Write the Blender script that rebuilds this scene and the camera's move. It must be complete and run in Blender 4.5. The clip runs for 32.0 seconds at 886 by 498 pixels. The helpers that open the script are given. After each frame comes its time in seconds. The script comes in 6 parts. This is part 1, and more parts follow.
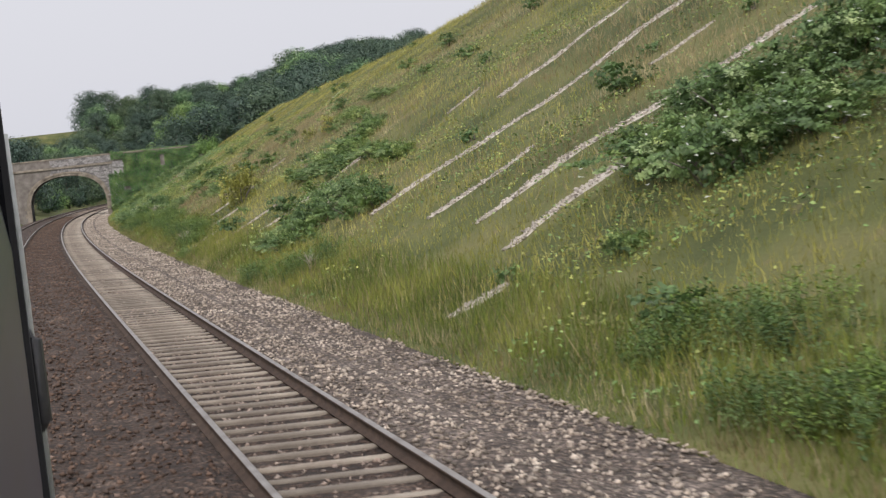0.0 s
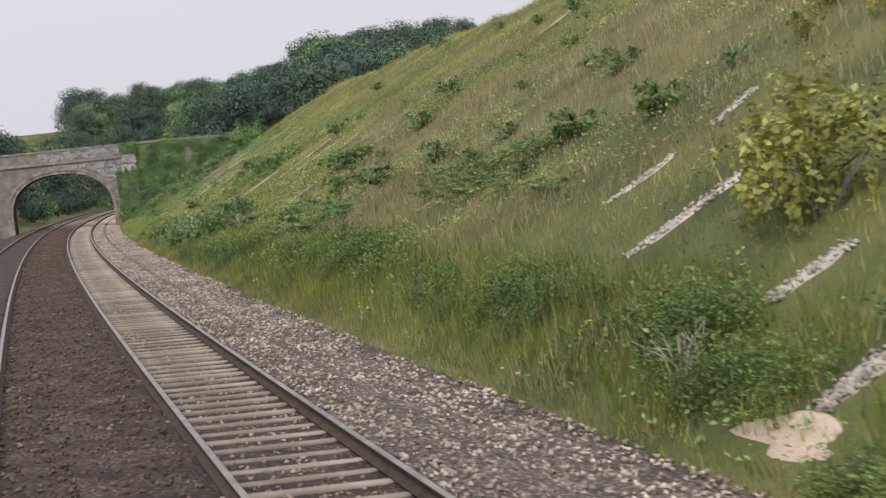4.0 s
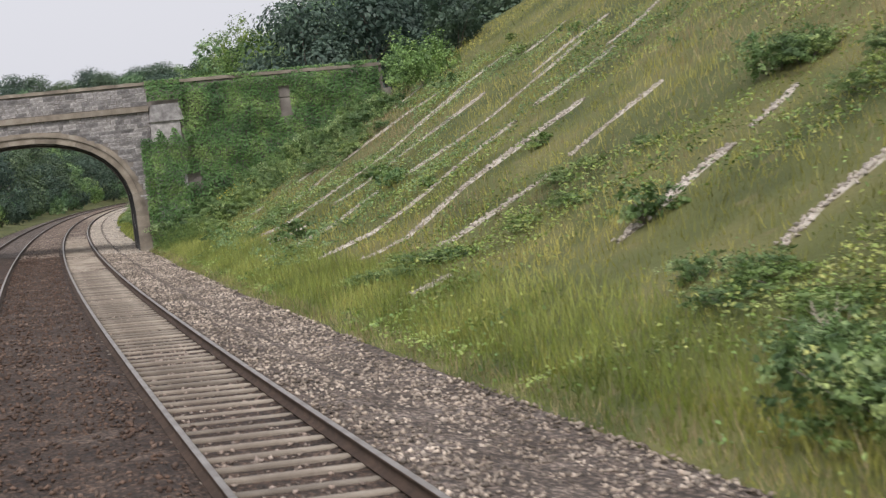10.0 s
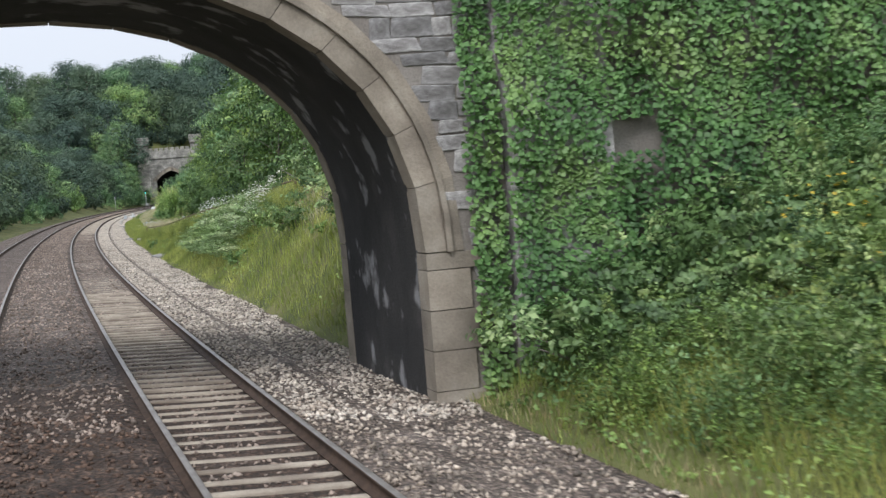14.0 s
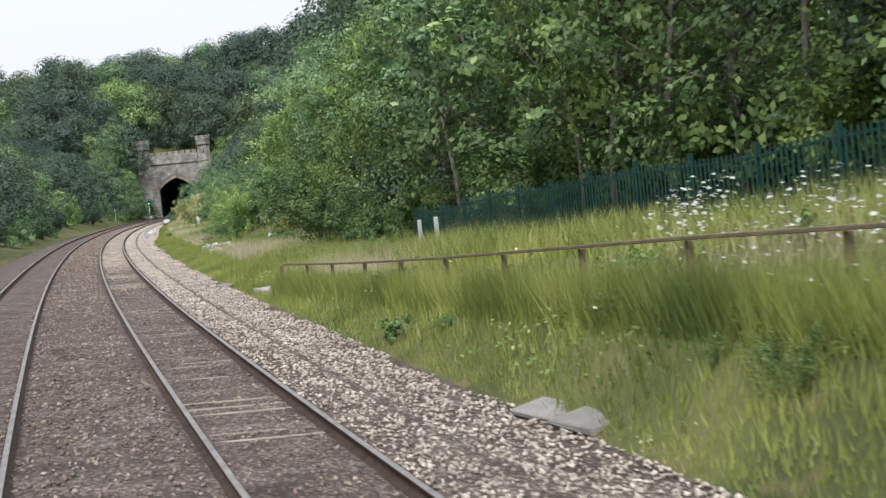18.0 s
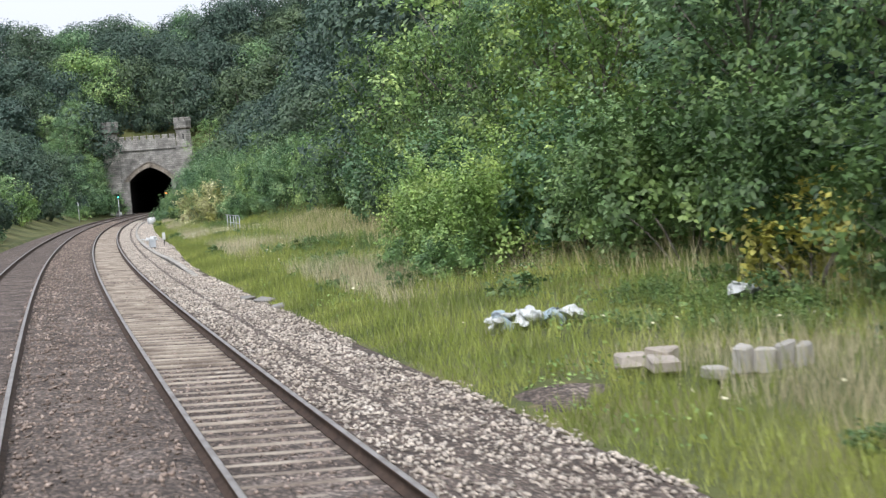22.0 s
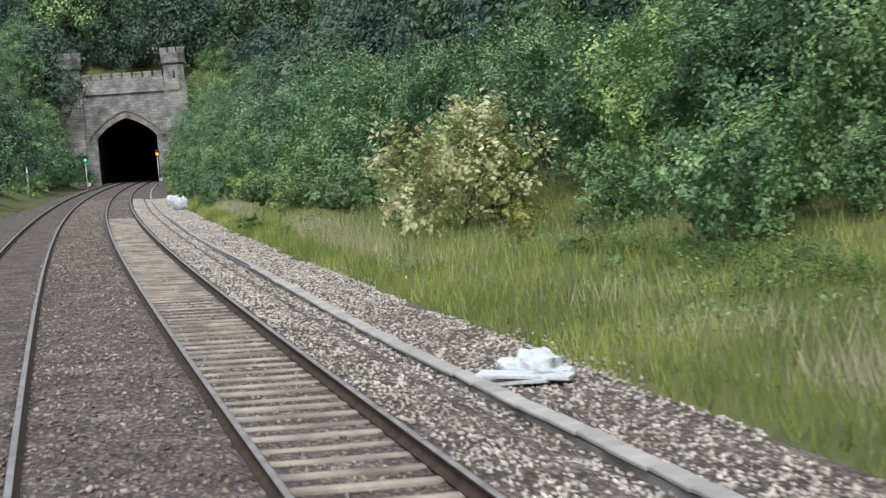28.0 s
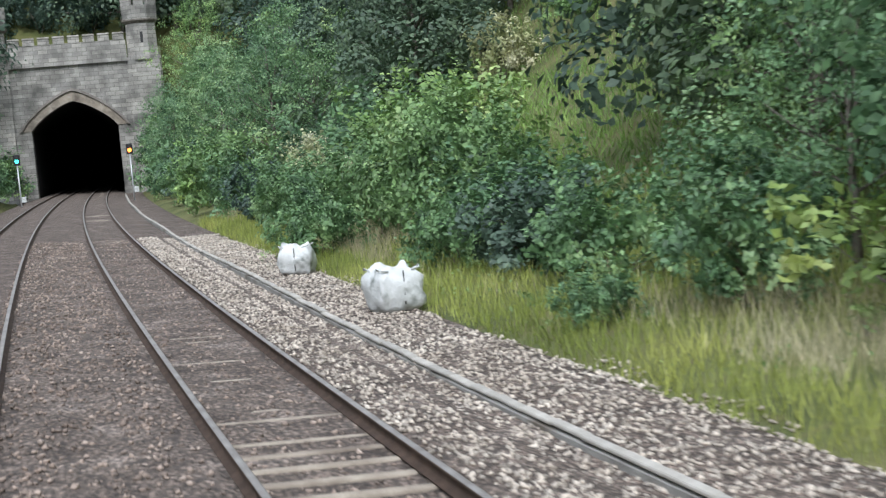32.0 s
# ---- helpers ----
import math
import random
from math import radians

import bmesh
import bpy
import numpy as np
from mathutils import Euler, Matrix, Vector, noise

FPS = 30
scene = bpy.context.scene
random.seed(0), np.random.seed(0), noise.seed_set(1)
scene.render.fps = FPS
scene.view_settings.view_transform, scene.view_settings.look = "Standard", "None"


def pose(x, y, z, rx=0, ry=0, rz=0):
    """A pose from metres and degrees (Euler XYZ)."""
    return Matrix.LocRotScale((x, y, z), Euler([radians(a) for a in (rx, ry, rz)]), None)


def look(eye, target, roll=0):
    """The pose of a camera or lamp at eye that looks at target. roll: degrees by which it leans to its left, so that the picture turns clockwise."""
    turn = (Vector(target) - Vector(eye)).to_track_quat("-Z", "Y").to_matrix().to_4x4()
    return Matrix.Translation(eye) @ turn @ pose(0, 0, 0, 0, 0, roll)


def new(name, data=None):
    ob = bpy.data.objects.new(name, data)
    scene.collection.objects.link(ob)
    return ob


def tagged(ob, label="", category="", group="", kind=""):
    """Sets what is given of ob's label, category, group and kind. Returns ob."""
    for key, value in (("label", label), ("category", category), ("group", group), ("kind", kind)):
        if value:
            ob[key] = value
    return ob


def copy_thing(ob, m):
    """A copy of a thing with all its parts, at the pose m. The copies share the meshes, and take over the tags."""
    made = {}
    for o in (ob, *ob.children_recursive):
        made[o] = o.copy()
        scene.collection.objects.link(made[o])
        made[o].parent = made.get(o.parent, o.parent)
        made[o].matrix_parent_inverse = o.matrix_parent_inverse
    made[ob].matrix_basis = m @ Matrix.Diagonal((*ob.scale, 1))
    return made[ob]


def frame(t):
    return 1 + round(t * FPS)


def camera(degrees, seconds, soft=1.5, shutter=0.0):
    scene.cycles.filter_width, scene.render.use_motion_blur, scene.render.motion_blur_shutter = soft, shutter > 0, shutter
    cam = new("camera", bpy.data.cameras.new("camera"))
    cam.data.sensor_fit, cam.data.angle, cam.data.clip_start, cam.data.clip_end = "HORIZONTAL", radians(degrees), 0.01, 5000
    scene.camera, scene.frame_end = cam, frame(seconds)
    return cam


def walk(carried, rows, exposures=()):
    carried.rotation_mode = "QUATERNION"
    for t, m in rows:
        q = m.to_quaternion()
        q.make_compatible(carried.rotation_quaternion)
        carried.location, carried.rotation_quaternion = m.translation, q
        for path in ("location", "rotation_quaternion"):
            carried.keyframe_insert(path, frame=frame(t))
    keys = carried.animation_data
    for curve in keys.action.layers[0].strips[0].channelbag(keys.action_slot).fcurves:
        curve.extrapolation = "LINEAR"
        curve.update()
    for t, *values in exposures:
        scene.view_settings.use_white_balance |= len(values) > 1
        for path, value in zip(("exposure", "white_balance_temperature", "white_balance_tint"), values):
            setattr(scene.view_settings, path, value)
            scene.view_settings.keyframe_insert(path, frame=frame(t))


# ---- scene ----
# ---- the line of the railway, in metres along it (s), to its right (lat) and up ----
KAPPA = [-5.95, -1.37, 3.21, 4.49, 4.67, 6.49, 4.95, 4.97, 4.77, 4.08, 5.66, 4.42, 5.36, 5.44, 4.92, 3.90, 2.73, 1.55, 0.38, 0.00, 0.00, 0.00, 0.00, 0.00, 0.00, 0.00, 0.00]
S0, S1 = -400.0, 1300.0
SG = np.arange(S0, S1, 1.0)
_ks = np.interp(SG + 0.5, np.arange(-80, 961, 40.0), np.array(KAPPA) * 1e-4)
_ks[SG < -80] = 0.0002
_hd = np.concatenate([[0.0], np.cumsum(_ks)[:-1]])
_hd -= np.interp(0.0, SG, _hd)
_px = np.concatenate([[0.0], np.cumsum(np.sin(_hd + _ks / 2))[:-1]])
_py = np.concatenate([[0.0], np.cumsum(np.cos(_hd + _ks / 2))[:-1]])
_px -= np.interp(0.0, SG, _px)
_py -= np.interp(0.0, SG, _py)
CANT = 0.0492
LEFT = -3.6          # centre of the second track


def place(s, lat, z):
    s, lat, z = np.broadcast_arrays(np.asarray(s, float), np.asarray(lat, float), np.asarray(z, float))
    h = np.interp(s, SG, _hd)
    return np.stack([np.interp(s, SG, _px) + np.cos(h) * lat, np.interp(s, SG, _py) - np.sin(h) * lat, z], -1)


def heading(s):
    return float(np.interp(s, SG, _hd))


def at(s, lat, z, turn=0.0, scale=(1, 1, 1)):
    """Pose on the line: x to the right of the track, y along it."""
    p = place(s, lat, z)
    return pose(p[0], p[1], p[2], 0, 0, turn - math.degrees(heading(s))) @ Matrix.Diagonal((*scale, 1))


# ---- camera ----
cam = camera(33.16, 32.0, soft=1.3, shutter=0.15)
ROWS = [
    (0, -2.319, -44.916, 2.619, -15.468, -3.581, -6.269),
    (0.5, -2.213, -38.480, 2.609, -15.502, -3.544, -6.315),
    (1, -2.223, -32.001, 2.592, -15.547, -3.511, -6.118),
    (1.5, -2.292, -25.545, 2.619, -15.711, -3.493, -5.896),
    (2, -2.362, -19.260, 2.595, -15.881, -3.443, -5.915),
    (2.5, -2.241, -13.082, 2.600, -15.939, -3.436, -5.871),
    (3, -2.281, -7.022, 2.612, -16.066, -3.453, -5.993),
    (3.5, -2.328, -1.080, 2.611, -16.168, -3.469, -6.191),
    (4, -2.350, 4.786, 2.637, -16.250, -3.388, -6.114),
    (4.5, -2.227, 10.663, 2.596, -16.240, -3.103, -5.676),
    (6.5, -1.952, 35.980, 2.636, -17.143, -2.551, -4.981),
    (7, -1.949, 43.020, 2.623, -17.384, -2.964, -5.297),
    (7.5, -1.814, 50.090, 2.635, -17.603, -3.382, -5.576),
    (8, -1.623, 57.057, 2.629, -17.864, -3.704, -5.665),
    (8.5, -1.399, 63.905, 2.628, -18.079, -3.857, -5.893),
    (9, -1.252, 70.651, 2.669, -18.389, -3.917, -6.149),
    (9.5, -1.114, 77.198, 2.601, -18.603, -3.738, -6.318),
    (10, -0.892, 83.702, 2.581, -18.666, -3.546, -6.467),
    (10.5, -0.583, 90.228, 2.573, -18.599, -3.335, -6.346),
    (11, -0.252, 96.919, 2.641, -18.552, -3.302, -6.471),
    (11.5, -0.032, 103.757, 2.623, -18.676, -3.256, -6.296),
    (12, 0.325, 110.728, 2.625, -18.703, -3.288, -6.485),
    (12.5, 0.668, 117.743, 2.611, -18.852, -3.277, -6.641),
    (13, 1.118, 124.644, 2.700, -19.080, -3.324, -6.423),
    (13.5, 1.540, 131.324, 2.643, -19.569, -2.840, -5.923),
    (14, 2.033, 138.050, 2.601, -20.022, -2.908, -4.507),
    (14.5, 2.443, 144.977, 2.594, -20.308, -3.361, -4.190),
    (16.5, 4.574, 172.684, 2.612, -20.072, -3.340, -4.919),
    (17, 5.251, 179.612, 2.599, -20.298, -3.198, -5.230),
    (17.5, 5.835, 186.541, 2.595, -20.485, -2.970, -5.744),
    (18, 6.512, 193.580, 2.603, -20.573, -2.714, -5.843),
    (18.5, 7.183, 200.838, 2.637, -20.744, -2.725, -5.708),
    (19, 7.935, 208.281, 2.639, -20.956, -3.015, -5.683),
    (19.5, 8.658, 215.759, 2.544, -21.245, -3.148, -4.914),
    (20, 9.525, 223.270, 2.603, -21.400, -3.535, -6.083),
    (20.5, 10.336, 230.846, 2.622, -21.716, -3.408, -5.445),
    (21, 11.194, 238.442, 2.607, -22.015, -3.201, -5.075),
    (21.5, 12.237, 246.035, 2.587, -22.145, -3.063, -5.362),
    (22, 13.138, 253.751, 2.607, -22.465, -2.753, -4.479),
    (22.5, 14.090, 261.484, 2.647, -22.735, -2.945, -4.417),
    (23, 15.039, 269.184, 2.635, -22.834, -3.857, -4.544),
    (23.5, 16.151, 276.807, 2.615, -22.624, -4.212, -5.053),
    (24, 17.175, 284.411, 2.608, -22.246, -4.206, -5.232),
    (24.5, 18.118, 292.019, 2.668, -21.966, -4.402, -4.819),
    (26.5, 22.787, 322.199, 2.588, -25.634, -4.085, -4.937),
    (27, 23.929, 329.778, 2.618, -25.046, -3.923, -5.325),
    (27.5, 25.178, 337.334, 2.649, -24.547, -3.951, -4.542),
    (28, 26.437, 344.896, 2.652, -24.546, -4.141, -4.308),
    (28.5, 27.971, 352.573, 2.513, -24.721, -4.178, -3.712),
    (29, 29.220, 360.743, 2.667, -25.019, -4.300, -3.794),
    (29.5, 30.720, 368.912, 2.606, -25.361, -4.174, -4.164),
    (30, 32.258, 377.135, 2.598, -25.666, -4.149, -3.994),
    (30.5, 33.760, 385.442, 2.668, -26.132, -4.316, -3.956),
    (31, 35.473, 393.777, 2.579, -26.526, -4.274, -3.615),
    (31.5, 37.225, 402.246, 2.560, -26.840, -4.274, -3.878),
    (32, 38.859, 410.887, 2.604, -27.308, -4.342, -5.191),
]


def view(x, y, z, yaw, pitch, roll):
    a, b = radians(yaw), radians(pitch)
    return look((x, y, z), (x - math.sin(a) * math.cos(b), y + math.cos(a) * math.cos(b), z + math.sin(b)), roll)


walk(cam, [(r[0], view(*r[1:])) for r in ROWS], exposures=[(0, -0.06, 6600, 15), (11, -0.02, 6600, 15), (14, 0.2, 6150, 11), (16.5, 0.4, 6350, 13), (18, 0.36, 6350, 14), (20.5, 0.42, 6250, 14), (24, 0.28, 6100, 12), (27, 0.2, 6050, 11), (30, 0.2, 6000, 12), (31, 0.24, 5980, 11), (32, 0.42, 5950, 10)])

# ---- light: an overcast summer day ----
world = bpy.data.worlds.new("sky")
scene.world = world
world.use_nodes = True
wn, wl = world.node_tree.nodes, world.node_tree.links
sky = wn.new("ShaderNodeTexSky")
sky.sky_type, sky.sun_disc = "NISHITA", False
sky.sun_elevation, sky.sun_rotation = radians(46), radians(150)
sky.air_density, sky.dust_density = 2.0, 6.0
grey = wn.new("ShaderNodeHueSaturation")
grey.inputs["Saturation"].default_value = 0.25
cloud = wn.new("ShaderNodeMix")
cloud.data_type = "RGBA"
cloud.inputs[0].default_value = 0.8
cloud.inputs[7].default_value = (7.6, 8.0, 8.6, 1)
wl.new(sky.outputs[0], grey.inputs["Color"])
wl.new(grey.outputs[0], cloud.inputs[6])
wl.new(cloud.outputs[2], wn["Background"].inputs[0])
wn["Background"].inputs[1].default_value = 0.11
sun = new("sun", bpy.data.lights.new("sun", "SUN"))
sun.data.energy, sun.data.angle, sun.data.color = 2.0, radians(22), (1.0, 0.97, 0.92)
sun.matrix_world = look((0, 0, 80), (45, 62, 0))


# ---- materials ----
def ramp(nt, src, stops):
    r = nt.nodes.new("ShaderNodeValToRGB")
    while len(r.color_ramp.elements) < len(stops):
        r.color_ramp.elements.new(0.5)
    for e, (p, c) in zip(r.color_ramp.elements, stops):
        e.position, e.color = p, (*c, 1)
    nt.links.new(src, r.inputs[0])
    return r.outputs[0]


def mixed(nt, fac, a, b, how="MIX"):
    m = nt.nodes.new("ShaderNodeMix")
    m.data_type, m.blend_type = "RGBA", how
    for sock, v in ((m.inputs[0], fac), (m.inputs[6], a), (m.inputs[7], b)):
        if hasattr(v, "is_linked"):
            nt.links.new(v, sock)
        else:
            sock.default_value = v if isinstance(v, float) else (*v, 1)
    return m.outputs[2]


def surface(name, stops, scale=2.0, fine=30.0, stain=None, rough=0.85, metal=0.0, bump=0.3, island=0.0, objrand=0.0, cells=0.0, detail=6.0, translucent=0.0, courses=None, crowns=0.0):
    m = bpy.data.materials.new(name)
    m.use_nodes = True
    nt = m.node_tree
    b = nt.nodes["Principled BSDF"]
    co = nt.nodes.new("ShaderNodeTexCoord").outputs["Object"]
    n1 = nt.nodes.new("ShaderNodeTexNoise")
    n1.inputs["Scale"].default_value, n1.inputs["Detail"].default_value = scale, detail
    nt.links.new(co, n1.inputs["Vector"])
    col = ramp(nt, n1.outputs["Fac"], stops)
    n2 = nt.nodes.new("ShaderNodeTexNoise")
    n2.inputs["Scale"].default_value, n2.inputs["Detail"].default_value = fine, 4.0
    nt.links.new(co, n2.inputs["Vector"])
    height = n2.outputs["Fac"]
    col = mixed(nt, 0.35, col, ramp(nt, n2.outputs["Fac"], [(0.25, (0.35, 0.35, 0.35)), (0.75, (0.75, 0.75, 0.75))]), "OVERLAY")
    if cells:
        v = nt.nodes.new("ShaderNodeTexVoronoi")
        v.inputs["Scale"].default_value = cells
        nt.links.new(co, v.inputs["Vector"])
        col = mixed(nt, 0.8, col, ramp(nt, v.outputs["Color"], [(0.1, (0.18, 0.18, 0.18)), (0.9, (0.85, 0.82, 0.8))]), "OVERLAY")
        # cell rims multiplied dark: the shade between stones, put into the colour
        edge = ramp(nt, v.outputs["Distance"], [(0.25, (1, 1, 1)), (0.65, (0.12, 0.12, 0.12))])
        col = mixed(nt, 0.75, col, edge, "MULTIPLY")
        height = edge
    if courses:
        turn = nt.nodes.new("ShaderNodeMapping")
        turn.inputs["Rotation"].default_value = (radians(90), 0, 0)
        nt.links.new(co, turn.inputs["Vector"])
        bk = nt.nodes.new("ShaderNodeTexBrick")
        bk.inputs["Scale"].default_value, bk.inputs["Mortar Size"].default_value = 1.0, 0.022
        bk.inputs["Brick Width"].default_value, bk.inputs["Row Height"].default_value = courses[1], courses[0]
        bk.inputs["Color1"].default_value, bk.inputs["Color2"].default_value, bk.inputs["Mortar"].default_value = (0.62, 0.62, 0.62, 1), (1.1, 1.08, 1.05, 1), (0.35, 0.34, 0.33, 1)
        nt.links.new(turn.outputs[0], bk.inputs["Vector"])
        col = mixed(nt, 0.85, col, bk.outputs["Color"], "MULTIPLY")
    if stain:
        n3 = nt.nodes.new("ShaderNodeTexNoise")
        n3.inputs["Scale"].default_value, n3.inputs["Detail"].default_value = stain[0], 5.0
        nt.links.new(co, n3.inputs["Vector"])
        f = ramp(nt, n3.outputs["Fac"], [(stain[2], (0, 0, 0)), (stain[3], (1, 1, 1))])
        col = mixed(nt, f, col, stain[1])
    if island or objrand:
        src = nt.nodes.new("ShaderNodeNewGeometry").outputs["Random Per Island"] if island else nt.nodes.new("ShaderNodeObjectInfo").outputs["Random"]
        k = island or objrand
        col = mixed(nt, 1.0, col, ramp(nt, src, [(0.0, (1 - k, 1 - k, 1 - k)), (1.0, (1 + k, 1 + k * 0.95, 1 + k * (0.6 if translucent else 0.9)))]), "MULTIPLY")
    if crowns:
        oi = nt.nodes.new("ShaderNodeObjectInfo").outputs["Random"]
        col = mixed(nt, 1.0, col, ramp(nt, oi, [(0.0, (1 - crowns, 1 - crowns * 0.8, 1 - crowns * 0.5)), (0.55, (1, 1, 1)), (1.0, (1 + crowns, 1 + crowns * 0.7, 1 - crowns * 0.4))]), "MULTIPLY")
    nt.links.new(col, b.inputs["Base Color"])
    b.inputs["Roughness"].default_value, b.inputs["Metallic"].default_value = rough, metal
    if bump:
        bm_ = nt.nodes.new("ShaderNodeBump")
        bm_.inputs["Strength"].default_value, bm_.inputs["Distance"].default_value = bump, 0.04
        nt.links.new(height, bm_.inputs["Height"])
        nt.links.new(bm_.outputs[0], b.inputs["Normal"])
    if translucent:
        tr = nt.nodes.new("ShaderNodeBsdfTranslucent")
        nt.links.new(col, tr.inputs["Color"])
        mx = nt.nodes.new("ShaderNodeMixShader")
        mx.inputs[0].default_value = translucent
        nt.links.new(b.outputs[0], mx.inputs[1])
        nt.links.new(tr.outputs[0], mx.inputs[2])
        nt.links.new(mx.outputs[0], nt.nodes["Material Output"].inputs["Surface"])
    return m


# the wide dark-to-light spread also paints in shaded gaps and lit clumps
def leafy(name, dark, mid, light, scale=0.6, island=0.32, rough=0.55, crowns=0.3):
    return surface(name, [(0.3, dark), (0.5, mid), (0.72, light)], scale=scale, fine=9.0, rough=rough, bump=0.0, island=island, translucent=0.2, crowns=crowns)


M_GROUND = surface("bank_soil_and_turf", [(0.3, (0.05, 0.066, 0.018)), (0.5, (0.105, 0.12, 0.036)), (0.7, (0.175, 0.165, 0.062))], scale=0.35, fine=14, stain=(1.7, (0.21, 0.17, 0.085), 0.6, 0.8), rough=0.95, bump=0.6)
# cells: flat bed, shaded gaps between stones are painted in
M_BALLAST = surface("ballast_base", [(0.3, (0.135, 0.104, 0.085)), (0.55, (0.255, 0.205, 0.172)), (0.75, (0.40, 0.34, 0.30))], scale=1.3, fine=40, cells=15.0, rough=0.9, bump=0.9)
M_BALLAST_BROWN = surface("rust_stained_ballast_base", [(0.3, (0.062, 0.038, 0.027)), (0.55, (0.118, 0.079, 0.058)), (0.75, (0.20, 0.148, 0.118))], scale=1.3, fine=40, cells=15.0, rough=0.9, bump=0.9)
M_STONE_PIECE = surface("ballast_stone", [(0.3, (0.215, 0.178, 0.143)), (0.55, (0.40, 0.342, 0.287)), (0.8, (0.64, 0.565, 0.485))], scale=0.9, fine=50, rough=0.9, bump=0.2, island=0.65)
M_PALE_PIECE = surface("fresh_pale_ballast_stone", [(0.3, (0.38, 0.332, 0.278)), (0.55, (0.53, 0.472, 0.407)), (0.8, (0.70, 0.637, 0.56))], scale=0.9, fine=50, rough=0.9, bump=0.2, island=0.42)
M_BROWN_PIECE = surface("rusty_ballast_stone", [(0.3, (0.075, 0.045, 0.032)), (0.55, (0.135, 0.09, 0.067)), (0.8, (0.26, 0.20, 0.165))], scale=0.9, fine=50, rough=0.9, bump=0.2, island=0.5)
M_GREY_PIECE = surface("grey_brown_ballast_stone", [(0.3, (0.18, 0.138, 0.112)), (0.55, (0.32, 0.258, 0.217)), (0.8, (0.51, 0.44, 0.39))], scale=0.9, fine=50, rough=0.9, bump=0.2, island=0.5)
M_RUBBLE = surface("pale_rubble", [(0.3, (0.34, 0.30, 0.255)), (0.6, (0.50, 0.45, 0.40)), (0.8, (0.66, 0.61, 0.55))], scale=1.5, fine=40, rough=0.9, bump=0.3, island=0.35)
M_DRAIN = surface("drain_rubble_bed", [(0.3, (0.40, 0.36, 0.30)), (0.6, (0.55, 0.50, 0.44)), (0.8, (0.70, 0.65, 0.58))], scale=2.5, fine=26, stain=(1.6, (0.27, 0.25, 0.15), 0.58, 0.72), rough=0.9, bump=0.5)
M_RAILTOP = surface("worn_rail_head", [(0.3, (0.24, 0.215, 0.195)), (0.7, (0.40, 0.375, 0.35))], scale=3, fine=60, rough=0.5, metal=0.6, bump=0.05)
M_RUST = surface("rusty_rail_side", [(0.3, (0.045, 0.028, 0.02)), (0.7, (0.11, 0.07, 0.05))], scale=5, fine=60, rough=0.8, metal=0.1, bump=0.2)
M_SLEEPER = surface("weathered_concrete_sleeper", [(0.3, (0.215, 0.182, 0.145)), (0.7, (0.40, 0.352, 0.29))], scale=2.5, fine=45, stain=(0.9, (0.15, 0.12, 0.096), 0.5, 0.68), rough=0.9, bump=0.3, objrand=0.22)
M_CONCRETE = surface("pale_concrete", [(0.3, (0.34, 0.32, 0.285)), (0.7, (0.52, 0.5, 0.46))], scale=1.5, fine=40, stain=(0.9, (0.2, 0.18, 0.14), 0.55, 0.8), rough=0.9, bump=0.25, objrand=0.15)
M_TROUGH = surface("weathered_grey_concrete", [(0.3, (0.20, 0.195, 0.18)), (0.7, (0.37, 0.365, 0.345))], scale=1.2, fine=40, stain=(0.8, (0.15, 0.13, 0.105), 0.5, 0.7), rough=0.92, bump=0.3, objrand=0.2)
M_RUBBLEWALL = surface("grey_rubble_stone", [(0.3, (0.21, 0.20, 0.20)), (0.55, (0.37, 0.36, 0.36)), (0.8, (0.58, 0.57, 0.57))], scale=4.0, fine=30, stain=(0.7, (0.13, 0.12, 0.115), 0.55, 0.75), rough=0.92, bump=0.5, objrand=0.4)
M_MORTAR = surface("sooty_mortar", [(0.3, (0.16, 0.14, 0.125)), (0.7, (0.29, 0.265, 0.24))], scale=1.5, fine=30, rough=0.95, bump=0.4)
M_ASHLAR = surface("dressed_bath_stone", [(0.3, (0.21, 0.18, 0.145)), (0.55, (0.31, 0.27, 0.22)), (0.8, (0.42, 0.38, 0.325))], scale=1.6, fine=30, stain=(0.9, (0.13, 0.11, 0.09), 0.52, 0.75), rough=0.9, bump=0.3, objrand=0.18)
M_SOOT = surface("soot_black_brick", [(0.3, (0.012, 0.012, 0.013)), (0.6, (0.03, 0.029, 0.029)), (0.8, (0.07, 0.065, 0.062))], scale=1.2, fine=20, stain=(1.6, (0.30, 0.30, 0.31), 0.57, 0.66), rough=0.9, bump=0.4)
M_PORTAL = surface("grey_castle_stone", [(0.3, (0.25, 0.243, 0.225)), (0.55, (0.39, 0.38, 0.355)), (0.8, (0.56, 0.545, 0.51))], scale=0.7, fine=6, stain=(0.4, (0.11, 0.108, 0.10), 0.5, 0.7), rough=0.92, bump=0.4, objrand=0.15, courses=(0.42, 0.95))
# near-black base colour carries the darkness of the unlit bore
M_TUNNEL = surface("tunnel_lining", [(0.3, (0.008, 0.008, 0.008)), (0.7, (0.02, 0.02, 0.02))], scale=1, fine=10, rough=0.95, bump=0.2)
M_BARK = surface("grey_brown_bark", [(0.3, (0.10, 0.085, 0.07)), (0.7, (0.26, 0.235, 0.205))], scale=3, fine=30, rough=0.9, bump=0.6)
M_WOOD = surface("weathered_timber", [(0.3, (0.11, 0.085, 0.05)), (0.7, (0.24, 0.19, 0.12))], scale=2, fine=40, rough=0.85, bump=0.3)
M_GREENMETAL = surface("green_fence_coating", [(0.3, (0.004, 0.042, 0.036)), (0.7, (0.007, 0.069, 0.058))], scale=2, fine=20, rough=0.5, bump=0.05)
